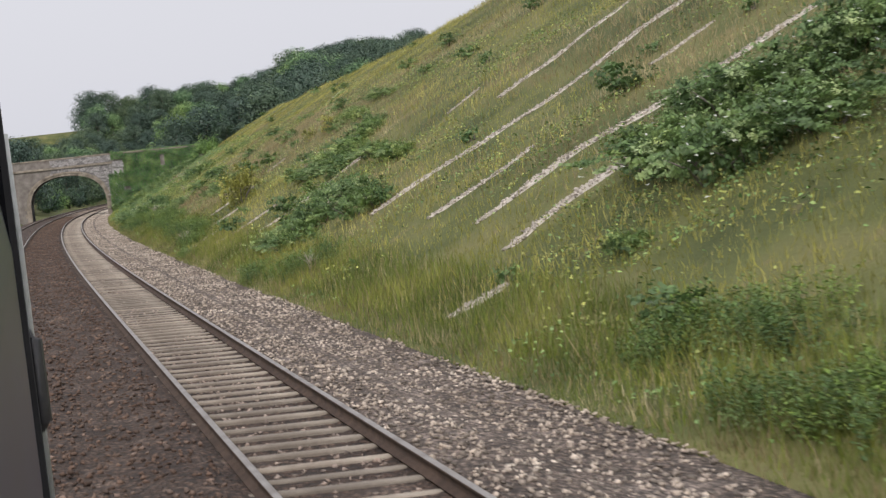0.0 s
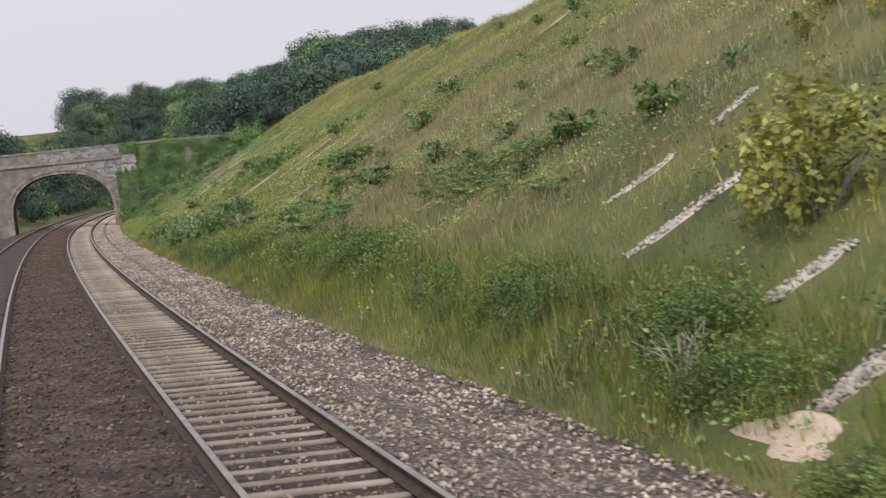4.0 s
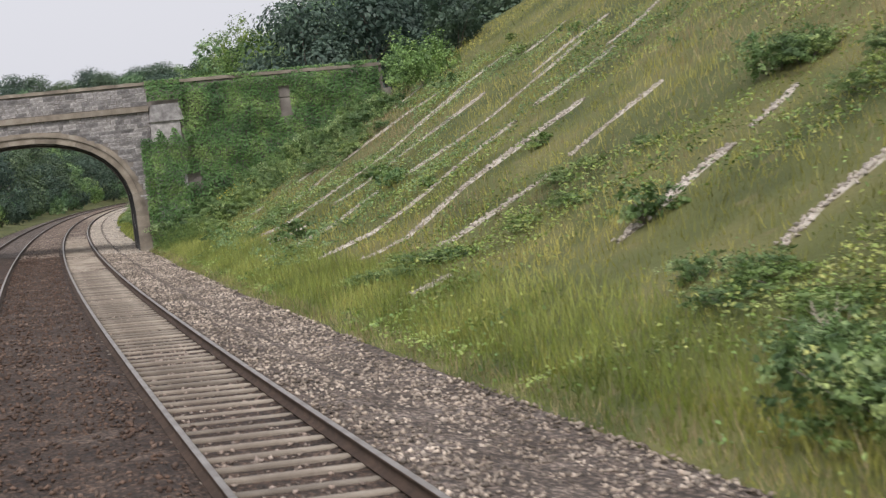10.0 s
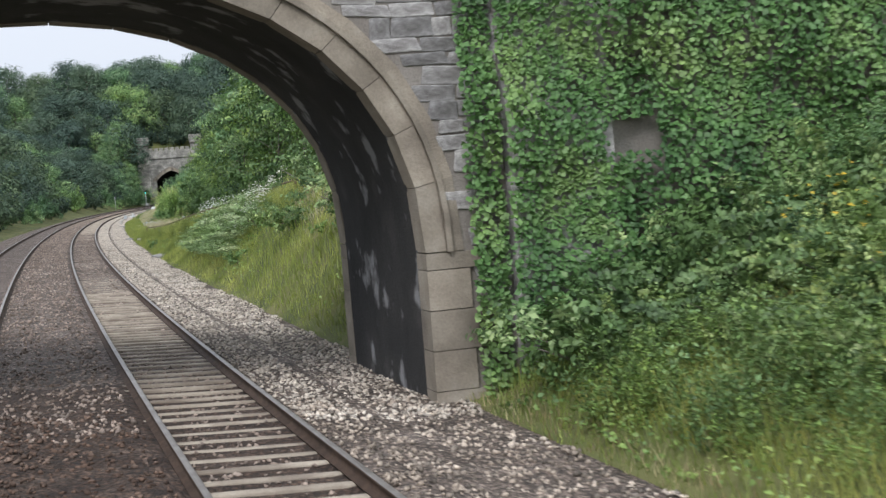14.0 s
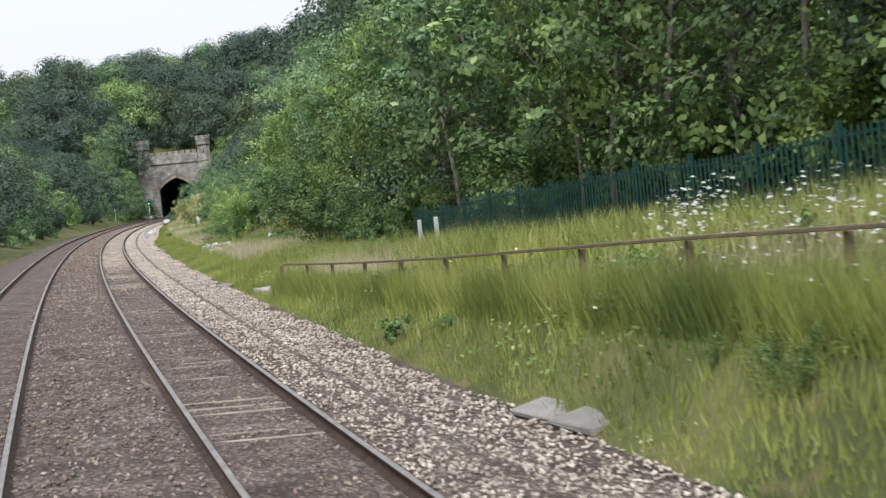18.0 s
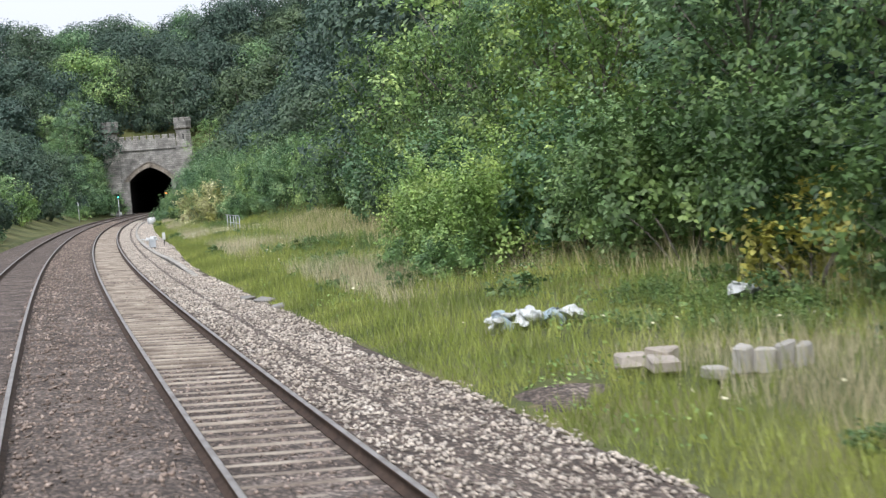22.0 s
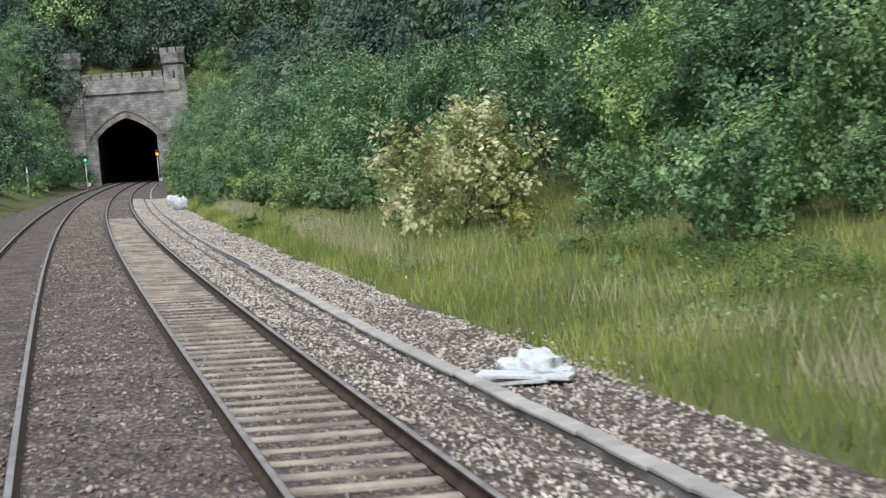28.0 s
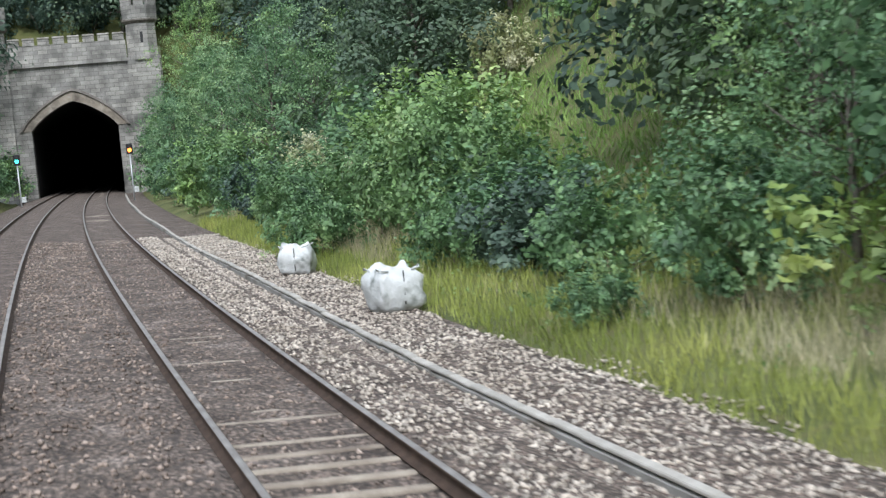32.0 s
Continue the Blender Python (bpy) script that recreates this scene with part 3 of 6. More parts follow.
# loose stones lying on the bed
rs = np.random.RandomState(11)
for name, lo, hi, count, mt, label in (("shoulder_stones", 0.95, 4.4, 60000, M_STONE_PIECE, "loose grey and pink ballast stones on the shoulder"), ("fresh_shoulder_stones", 0.95, 4.4, 115000, M_PALE_PIECE, "fresh pale grey ballast stones on the shoulder"), ("crib_stones", -0.62, 0.62, 20000, M_GREY_PIECE, "grey ballast stones between the sleepers"), ("six_foot_stones", -3.0, -0.95, 16000, M_BROWN_PIECE, "rust-brown ballast stones between the tracks"), ("grey_six_foot_stones", -3.0, -0.95, 24000, M_GREY_PIECE, "grey-brown ballast stones between the tracks")):
    s = rs.uniform(155 if name in ("fresh_shoulder_stones", "grey_six_foot_stones") else -36, 157 if name in ("shoulder_stones", "six_foot_stones") else 470, count)
    lat = rs.uniform(lo, hi, count)
    z = bed_z(s, lat)
    size = rs.uniform(0.02, 0.046, count)
    if "shoulder" in name:
        keep = lat < 3.25 + 0.2 * np.sin(s * 0.4) + 0.12 * np.sin(s * 1.7) + np.interp(s, [318, 345], [0.0, 0.85])
        s, lat, z, size = s[keep], lat[keep], np.maximum(z, ground_z(s, lat) - 0.02)[keep], size[keep]
    if name == "crib_stones":
        ph = ((s + 120) / SPACING) % 1.0
        keep = (ph > 0.2) & (ph < 0.8) | (np.abs(s - 226) < 34) & (rs.rand(len(s)) < 0.5)
        s, lat, z, size = s[keep], lat[keep], z[keep], size[keep] * 0.9
    st = new(name, stones_mesh(name, place(s, lat, z + size * 0.25), size, rs, mt))
    tagged(st, label, "ballast", kind="stuff")


# ---- stone arch bridge ----
BS = 156.3
AC, HALF, SPRING, RISE = -2.0, 4.86, 1.6, 3.75


def arch_points(grow, n):
    """Points of the arch's curve, grown outwards, from the left springing to the right one."""
    out = []
    for i in range(n + 1):
        a = math.pi * (1 - i / n)
        ca, sa = math.cos(a), math.sin(a)
        out.append((AC + (HALF + grow) * math.copysign(abs(ca) ** 0.88, ca), SPRING + (RISE + grow) * abs(sa) ** 0.88))
    return out


def prism(name, outline, y0, y1, material):
    """A flat outline in x and z, given depth along y."""
    n = len(outline)
    vs = [(x, y0, z) for x, z in outline] + [(x, y1, z) for x, z in outline]
    fs = [tuple(range(n)), tuple(range(2 * n - 1, n - 1, -1))]
    fs += [(j, i, i + n, j + n) for i, j in ((k, (k + 1) % n) for k in range(n))]
    return mesh_of(name, vs, fs, material)


def arch_wall(name, x0, x1, top, curve, y0, y1, material, bottom=-0.8):
    """A wall with an arched opening: columns between the curve and the top, and solid sides."""
    vs, fs = [], []

    def quad_box(xa, za, xb, zb):
        b = len(vs)
        for y in (y0, y1):
            vs.extend([(xa, y, za), (xb, y, zb), (xb, y, top), (xa, y, top)])
        fs.extend([(b, b + 1, b + 2, b + 3), (b + 7, b + 6, b + 5, b + 4), (b + 1, b, b + 4, b + 5), (b + 3, b + 2, b + 6, b + 7)])

    for (xa, za), (xb, zb) in zip(curve[:-1], curve[1:]):
        quad_box(xa, za, xb, zb)
    for xa, xb in ((x0, curve[0][0]), (curve[-1][0], x1)):
        b = len(vs)
        for y in (y0, y1):
            vs.extend([(xa, y, bottom), (xb, y, bottom), (xb, y, top), (xa, y, top)])
        fs.extend([(b, b + 1, b + 2, b + 3), (b + 7, b + 6, b + 5, b + 4), (b + 1, b, b + 4, b + 5), (b + 3, b + 2, b + 6, b + 7), (b, b + 3, b + 7, b + 4), (b + 2, b + 1, b + 5, b + 6)])
    me = mesh_of(name, vs, fs, material)
    bm = bmesh.new()
    bm.from_mesh(me)
    bmesh.ops.remove_doubles(bm, verts=bm.verts[:], dist=0.0005)
    bpy.data.meshes.remove(me)
    return from_bm(name, bm, material)


bridge = thing("stone_bridge", "grey rubble stone bridge with dressed arch, half under ivy", "bridge", at(BS, 0, 0))
curve0 = arch_points(0.02, 40)
part("wall", arch_wall("wall", -17, 16, 6.3, [(curve0[0][0], -0.8)] + curve0 + [(curve0[-1][0], -0.8)], 0.0, 5.2, M_MORTAR), bridge, "sooty mortared rubble wall")
# lining of the arch
inner = [(AC - HALF, -0.8)] + arch_points(-0.02, 40) + [(AC + HALF, -0.8)]
vs, fs = [], []
for y in (0.35, 4.85):
    vs += [(x, y, z) for x, z in inner]
n = len(inner)
fs = [(i, i + 1, i + 1 + n, i + n) for i in range(n - 1)]
part("barrel", mesh_of("barrel", vs, fs, M_SOOT, smooth=True), bridge, "soot-blackened arch lining with white lime streaks")
# voussoirs, on both faces
for face_y, sign in ((0.0, -1), (5.2, 1)):
    lo, mid, hi = arch_points(-0.02, 17), arch_points(0.26, 17), arch_points(0.5, 17)
    y0, y1 = (face_y - 0.05, face_y + 0.42) if sign < 0 else (face_y - 0.42, face_y + 0.05)
    for i in range(17):
        g = 0.006
        quad_ = [lo[i], lo[i + 1], mid[i + 1], mid[i]]
        cx_, cz_ = sum(p[0] for p in quad_) / 4, sum(p[1] for p in quad_) / 4
        quad_ = [(x + (cx_ - x) * 0.012, z + (cz_ - z) * 0.012) for x, z in quad_]
        part("voussoir", prism("voussoir", quad_, y0, y1, M_ASHLAR), bridge)
        quad_ = [mid[i], mid[i + 1], hi[i + 1], hi[i]]
        part("arch_stone", prism("arch_stone", [(x + (cx_ - x) * 0.008, z) for x, z in quad_], y0 + (0.02 if sign < 0 else 0), y1 - (0 if sign < 0 else 0.02), M_ASHLAR), bridge)
    if sign < 0:
        a_, b_ = arch_points(0.26, 40), arch_points(0.33, 40)
        ring = []
        for k in range(40):
            ring.append([a_[k], a_[k + 1], b_[k + 1], b_[k]])
        vs, fs = [], []
        for qd in ring:
            b0 = len(vs)
            vs += [(x, face_y - 0.12, z) for x, z in qd] + [(x, face_y, z) for x, z in qd]
            fs += [(b0, b0 + 1, b0 + 2, b0 + 3), (b0, b0 + 4, b0 + 5, b0 + 1), (b0 + 3, b0 + 2, b0 + 6, b0 + 7)]
        me = mesh_of("hood_mould", vs, fs, M_ASHLAR)
        bm = bmesh.new()
        bm.from_mesh(me)
        bmesh.ops.remove_doubles(bm, verts=bm.verts[:], dist=0.0005)
        part("hood_mould", from_bm("hood_mould", bm, M_ASHLAR), bridge, "projecting moulded rib round the arch")
    # jamb blocks under the springing
    z = -0.7
    k = 0
    while z < SPRING - 0.02:
        hgt = min(0.52, SPRING - z)
        w = 0.55 if k % 2 else 0.8
        for xs, d in ((AC + HALF, 1), (AC - HALF, -1)):
            x0, x1 = xs - 0.02 * d, xs + w * d
            part("jamb_block", prism("jamb_block", [(min(x0, x1), z), (max(x0, x1), z), (max(x0, x1), z + hgt - 0.012), (min(x0, x1), z + hgt - 0.012)], y0 - 0.01 * sign * -1, y1, M_ASHLAR), bridge)
        z += hgt
        k += 1
# string course, parapet, coping
for face_y, sign in ((0.0, -1), (5.2, 1)):
    d = 0.16 * sign
    for x0, x1, z0, z1 in ((-17, 4.0, 6.3, 6.56),):
        n = 12
        for i in range(n):
            xa, xb = x0 + (x1 - x0) * i / n, x0 + (x1 - x0) * (i + 1) / n - 0.01
            part("string_course_stone", prism("string_course_stone", [(xa, z0), (xb, z0), (xb, z1), (xa, z1)], min(face_y + d, face_y - 0.3 * sign), max(face_y + d, face_y - 0.3 * sign), M_ASHLAR), bridge)
    part("parapet", prism("parapet", [(-17, 6.56), (15.6, 6.3), (15.6, 7.42), (4.0, 7.5), (-17, 7.55)], min(face_y, face_y - 0.42 * sign), max(face_y, face_y - 0.42 * sign), M_MORTAR), bridge, "weathered parapet wall")
    n = 30
    for i in range(n):
        xa = -17 + 32.6 * i / n
        xb = xa + 32.6 / n - 0.012
        zt = 7.55 if xa < 4 else 7.55 - (xa - 4) * 0.012
        part("coping_stone", prism("coping_stone", [(xa, zt), (xb, zt), (xb, zt + 0.14), ((xa + xb) / 2, zt + 0.17), (xa, zt + 0.14)], min(face_y + 0.09 * sign, face_y - 0.5 * sign), max(face_y + 0.09 * sign, face_y - 0.5 * sign), M_ASHLAR), bridge)
part("road_deck", prism("road_deck", [(-17, 6.2), (15.6, 6.2), (15.6, 6.6), (-17, 6.6)], 0.45, 4.75, M_MORTAR), bridge)
# pilaster that breaks forward beside the arch, with its capping
part("pilaster", prism("pilaster", [(4.0, -0.8), (5.5, -0.8), (5.4, 5.75), (4.0, 5.75)], -0.22, 0.3, M_RUBBLEWALL), bridge, "rubble stone pilaster")
part("pilaster_cap", prism("pilaster_cap", [(3.95, 5.75), (5.6, 5.75), (5.45, 6.56), (4.1, 6.56)], -0.34, 0.3, M_RUBBLEWALL), bridge, "sloping stone capping")
# rubble stones on the face towards the line
rs = np.random.RandomState(21)
shape = random.Random(8)
units = [block("stone", (1, 1, 1), M_RUBBLEWALL, bevel=0.05, jitter=0.07, rng=shape) for _ in range(6)]
outer = arch_points(0.52, 60)
ox, oz = np.array([p[0] for p in outer]), np.array([p[1] for p in outer])
for z0, z1 in ((0.2, 6.28), (6.6, 7.5)):
    z = z0
    while z < z1 - 0.1:
        hgt = min(rs.uniform(0.17, 0.27), z1 - z)
        x = -3.6 - rs.uniform(0, 0.4)
        while x < 3.95:
            w = rs.uniform(0.16, 0.66)
            low = np.interp(np.clip(x + w / 2, ox[0], ox[-1]), ox, oz) - 0.05 if z0 < 6 else 0.0
            w = min(w, 3.99 - x)
            if w > 0.12 and (z + hgt / 2 > low or x > AC + HALF + 0.6 or z0 > 6):
                part("stone", units[rs.randint(6)], bridge, m=pose(x + w / 2, 0.05 - rs.uniform(0, 0.012), z + hgt / 2, rs.uniform(-2, 2), rs.uniform(-4, 4), 0) @ Matrix.Diagonal((w - 0.01, 0.14, hgt * rs.uniform(0.82, 1.08), 1)))
            x += w
        z += hgt

# ---- castellated tunnel portal ----
PS = 568.0
portal = thing("tunnel_portal", "castellated grey stone tunnel portal with two battlemented turrets", "tunnel", at(PS, -1.8, 0))
PH = 4.25


def portal_points(grow, n):
    out = []
    for i in range(n + 1):
        u = i / n
        x = -(PH + grow) + 2 * (PH + grow) * u
        t = abs(x) / (PH + grow)
        out.append((x, 6.7 + (2.75 + grow * 1.05) * (1 - t ** 1.35) ** 0.82))
    return out


pc = portal_points(0.0, 30)
part("wall", arch_wall("wall", -9.2, 9.2, 13.2, [(-PH, -0.8)] + pc + [(PH, -0.8)], 0.0, 2.4, M_PORTAL), portal, "weather-stained ashlar wall")
lo, hi = portal_points(-0.02, 22), portal_points(0.95, 22)
for i in range(22):
    part("voussoir", prism("voussoir", [lo[i], lo[i + 1], hi[i + 1], hi[i]], -0.1, 0.8, M_ASHLAR), portal)
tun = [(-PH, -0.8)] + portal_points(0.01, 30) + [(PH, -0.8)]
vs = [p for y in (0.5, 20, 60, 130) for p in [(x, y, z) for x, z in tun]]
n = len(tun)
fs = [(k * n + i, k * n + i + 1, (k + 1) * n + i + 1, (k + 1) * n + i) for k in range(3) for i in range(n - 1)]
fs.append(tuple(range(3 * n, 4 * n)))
# the lining's shade is in its colour, from the mouth inwards
part("tunnel_lining", mesh_of("tunnel_lining", vs, fs, M_TUNNEL), portal, "brick tunnel lining, unlit darkness put in its colour")
part("string_course", prism("string_course", [(-9.2, 13.0), (9.2, 13.0), (9.2, 13.3), (-9.2, 13.3)], -0.3, 0.4, M_PORTAL), portal)
part("parapet", prism("parapet", [(-5.8, 13.3), (5.8, 13.3), (5.8, 15.2), (-5.8, 15.2)], 0.0, 0.7, M_PORTAL), portal)
for i in range(8):
    xa = -5.72 + i * 1.47
    part("merlon", prism("merlon", [(xa, 15.2), (xa + 1.12, 15.2), (xa + 1.12, 15.72), (xa + 0.56, 15.82), (xa, 15.72)], -0.05, 0.7, M_PORTAL), portal)
    # paler cap than the wall: the light on the merlon tops, as colour
    part("merlon_cap", prism("merlon_cap", [(xa - 0.04, 15.82), (xa + 1.16, 15.82), (xa + 1.12, 15.96), (xa, 15.96)], -0.12, 0.75, M_CONCRETE), portal, "pale merlon cap, sunlit top put in the colour")


def octagon(name, xc, yc, levels, material):
    """An eight-sided shaft through levels of radius and height."""
    vs, fs = [], []
    for r, z in levels:
        vs += [(xc + r * math.cos((k + 0.5) * math.pi / 4), yc + r * math.sin((k + 0.5) * math.pi / 4), z) for k in range(8)]
    for a in range(len(levels) - 1):
        fs += [(a * 8 + k, a * 8 + (k + 1) % 8, (a + 1) * 8 + (k + 1) % 8, (a + 1) * 8 + k) for k in range(8)]
    fs += [tuple(range(8))[::-1], tuple((len(levels) - 1) * 8 + k for k in range(8))]
    return mesh_of(name, vs, fs, material)


for side in (-1, 1):
    xc, yc = side * 7.45, 1.0
    tower = part("turret", octagon("turret", xc, yc, [(1.78, 13.0), (1.78, 13.35), (1.66, 13.5), (1.58, 16.8)], M_PORTAL), portal, "eight-sided stone turret with an arrow slit")
    part("corbel_band", octagon("corbel_band", xc, yc, [(1.58, 16.66), (1.92, 16.95), (1.92, 17.1)], M_BARK), tower, "dark corbel band below the turret head")
    part("turret_head", octagon("turret_head", xc, yc, [(1.84, 17.1), (1.92, 18.45)], M_PORTAL), tower)
    for k in range(8):
        a = k * math.pi / 4
        part("merlon", block("merlon", (0.4, 0.98, 0.66), M_PORTAL, 0.03, (1.58, 0, 18.75)), tower, m=pose(xc, yc, 0, 0, 0, math.degrees(a)))
        # pale cap again paints the lit top of each turret merlon
        part("merlon_cap", block("merlon_cap", (0.48, 1.04, 0.12), M_CONCRETE, 0.03, (1.58, 0, 19.13)), tower, m=pose(xc, yc, 0, 0, 0, math.degrees(a)))
    # no opening is cut: a black plate paints the arrow slit's shade
    part("arrow_slit", prism("arrow_slit", [(xc - 0.13, 14.7), (xc + 0.13, 14.7), (xc + 0.13, 15.8), (xc - 0.13, 15.8)], yc - 1.53, yc - 1.45, M_BLACK), tower)
    part("buttress", prism("buttress", [(xc - 1.5, -0.8), (xc + 1.5, -0.8), (xc + 1.6, 13.0), (xc - 1.6, 13.0)], -0.4, 1.0, M_PORTAL), portal)
a_, b_ = portal_points(0.95, 30), portal_points(1.2, 30)
for i in range(30):
    part("hood_stone", prism("hood_stone", [a_[i], a_[i + 1], b_[i + 1], b_[i]], -0.26, 0.3, M_MORTAR), portal)


# ---- plants: prototypes stand out of sight under the hill and are then copied ----
def clumped(k, rng):
    """Directions gathered into sprays, with gaps between them."""
    m = max(6, k // 26)
    hub = rng.normal(size=(m, 3))
    hub /= np.linalg.norm(hub, axis=1, keepdims=True)
    hub *= rng.uniform(0.8, 1.15, (m, 1))
    pick = rng.randint(m, size=k)
    return hub[pick] + rng.normal(size=(k, 3)) * 0.15, (rng.normal(size=(m, 3)) * [1, 1, 0.6])[pick]


def tree_proto(name, seed, height, radius, leaves, leaf, mat, label, trunk=0.16, bare=0.25, lean=0.0, puffs=0):
    rng = np.random.RandomState(seed)
    t = thing(name, label, "tree")
    limbs = []
    top = np.array([lean, lean * 0.5, height * 0.72])
    limbs.append(([(0, 0, -0.6), (0.04, 0.02, height * 0.2), tuple(top * 0.55), tuple(top)], [trunk * 1.25, trunk, trunk * 0.7, trunk * 0.2]))
    lobes = []
    n = puffs or 15
    for i in range(n):
        z = height * (bare + (0.98 - bare) * ((i + 0.5) / n))
        u = (z / height - bare) / (1 - bare)
        spread = radius * (0.7 + 0.55 * math.sin(math.pi * min(1, 0.25 + u * 0.75))) * (1.12 - 0.75 * u ** 2)
        a = i * 2.4 + rng.uniform(-0.4, 0.4)
        r = spread * rng.uniform(0.35, 0.85 if puffs else 0.75)
        c = np.array([math.cos(a) * r, math.sin(a) * r, z - 0.1 * height * rng.rand()]) + top * (z / height) * [1, 1, 0]
        lobes.append((c, radius * (rng.uniform(0.27, 0.46) if puffs else rng.uniform(0.38, 0.6))))
        st = np.array([top[0] * 0.5, top[1] * 0.5, max(height * 0.15, z * 0.62)])
        if i % 2 and puffs:
            continue
        limbs.append(([tuple(st), tuple(st * 0.4 + c * 0.6 - [0, 0, 0.2]), tuple(c)], [trunk * 0.45, trunk * 0.28, trunk * 0.08]))
    part("trunk", tubes_mesh("trunk", limbs, M_BARK, 6), t, "grey-brown trunk and limbs")
    cs, ns = [], []
    for c, r in lobes:
        k = int(leaves * r * r / sum(q[1] ** 2 for q in lobes))
        d, tone = clumped(k, rng)
        if puffs:
            d = d * 0.5 + rng.normal(size=(k, 3)) * 0.5
            d /= np.linalg.norm(d, axis=1, keepdims=True) * rng.uniform(0.85, 1.15, (k, 1))
        rr = r * (0.62 + 0.42 * rng.rand(k) ** 0.6) * (1 + 0.18 * np.sin(d[:, 0] * 7 + seed) * np.cos(d[:, 2] * 6))
        cs.append(c + d * rr[:, None] * [1.1, 1.1, 0.8])
        ns.append(d * (1.0 if puffs else 0.8) + [0, 0, 0.5] + tone * (0.15 if puffs else 0.6) + rng.normal(size=(k, 3)) * (0.14 if puffs else 0.3))
    q = leaf_quads(np.concatenate(cs), np.concatenate(ns), leaf, rng)
    part("crown", big_mesh("crown", q, 4, mat), t)
    return t


def bush_proto(name, seed, height, radius, leaves, leaf, mat, label, category="bush", lobes=9, stems=5, shoots=26):
    rng = np.random.RandomState(seed)
    t = thing(name, label, category)
    lb = []
    for i in range(lobes):
        a = rng.uniform(0, 6.28)
        r = radius * math.sqrt(rng.rand()) * 0.72
        h = height * (0.25 + 0.5 * rng.rand()) * (1 - 0.45 * (r / radius) ** 2)
        lb.append((np.array([math.cos(a) * r, math.sin(a) * r * 0.85, h]), radius * rng.uniform(0.2, 0.46), height * rng.uniform(0.2, 0.4)))
    limbs = [([(0, 0, -0.3), tuple(c * [0.5, 0.5, 0.5]), tuple(c)], [0.03, 0.02, 0.006]) for c, _, _ in lb[:stems]]
    part("branchwork", tubes_mesh("branchwork", limbs, M_BARK, 5), t, "thin woody stems")
    cs, ns = [], []
    for c, r, hh in lb:
        k = leaves // lobes
        d, tone = clumped(k, rng)
        p = c + d * (0.7 + 0.4 * rng.rand(k))[:, None] * [r, r, hh]
        p[:, 2] = np.maximum(p[:, 2], -0.15 + 0.2 * rng.rand(k))
        cs.append(p)
        ns.append(d * 0.7 + [0, 0, 0.5] + tone * 0.6 + rng.normal(size=(k, 3)) * 0.3)
    for i in range(shoots):
        c, r, hh = lb[i % lobes]
        a, up = rng.uniform(0, 6.28), rng.uniform(0.35, 1.0)
        d = np.array([math.cos(a) * math.sqrt(1 - up * up * 0.8), math.sin(a) * math.sqrt(1 - up * up * 0.8), up])
        k = max(12, int(leaves * 0.007))
        u = rng.rand(k)
        p = c + d * [r, r, hh] * 0.9 + d * (u * rng.uniform(0.12, 0.34) * (height + radius) * 0.5)[:, None] + rng.normal(size=(k, 3)) * (0.1 * radius * (1 - 0.6 * u))[:, None]
        cs.append(p)
        ns.append(d * 0.3 + [0, 0, 0.7] + rng.normal(size=(k, 3)) * 0.6)
    part("foliage", big_mesh("foliage", leaf_quads(np.concatenate(cs), np.concatenate(ns), leaf, rng), 4, mat), t)
    return t


rs = np.random.RandomState(77)
used = {}


def glade(s, lat):
    """The open grass on the hillside short of the tunnel."""
    return 440 < s < 500 and 3.6 + (s - 434) * 0.3 < lat < 8.5 + (s - 434) * 0.43


def grow(proto, s, lat, k=1.0, kz=None, sink=0.05, group="", label=""):
    """Stands the prototype itself at its first place and copies of it at all others."""
    m = at(s, lat, gz(s, lat) - sink, rs.uniform(0, 360), (k * rs.uniform(0.88, 1.15), k * rs.uniform(0.88, 1.15), (kz or k) * rs.uniform(0.88, 1.1)))
    if proto.name not in used:
        used[proto.name] = 1
        proto.matrix_basis = m
        ob = proto
    else:
        ob = copy_thing(proto, Matrix.Identity(4))
        ob.matrix_basis = m
    if label or group:
        tagged(ob, label, group=group)
    return ob


ash = [tree_proto("ash_tree", 1, 12.0, 3.8, 7600, 0.2, M_LEAF_TREE, "tall broadleaf tree in full green summer leaf", 0.17, 0.3),
       tree_proto("sycamore_tree", 2, 10.0, 3.6, 7600, 0.2, M_LEAF_TREE, "leafy mid-green woodland tree beside the railway", 0.15, 0.2, 0.5),
       tree_proto("maple_tree", 3, 11.0, 3.4, 7600, 0.2, M_LEAF_BRIGHT, "fresh yellow-green broadleaf tree at the wood's edge", 0.14, 0.25, -0.4)]
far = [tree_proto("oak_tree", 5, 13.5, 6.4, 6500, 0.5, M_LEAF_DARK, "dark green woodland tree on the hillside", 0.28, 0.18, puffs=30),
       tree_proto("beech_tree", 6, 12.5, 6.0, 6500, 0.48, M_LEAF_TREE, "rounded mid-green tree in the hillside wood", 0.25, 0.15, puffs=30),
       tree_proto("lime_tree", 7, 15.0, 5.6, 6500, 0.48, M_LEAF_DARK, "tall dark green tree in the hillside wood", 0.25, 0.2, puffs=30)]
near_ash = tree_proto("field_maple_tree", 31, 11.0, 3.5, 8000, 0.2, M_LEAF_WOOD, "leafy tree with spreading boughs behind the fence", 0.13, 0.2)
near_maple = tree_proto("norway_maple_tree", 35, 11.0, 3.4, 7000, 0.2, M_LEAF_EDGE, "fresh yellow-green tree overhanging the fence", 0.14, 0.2)
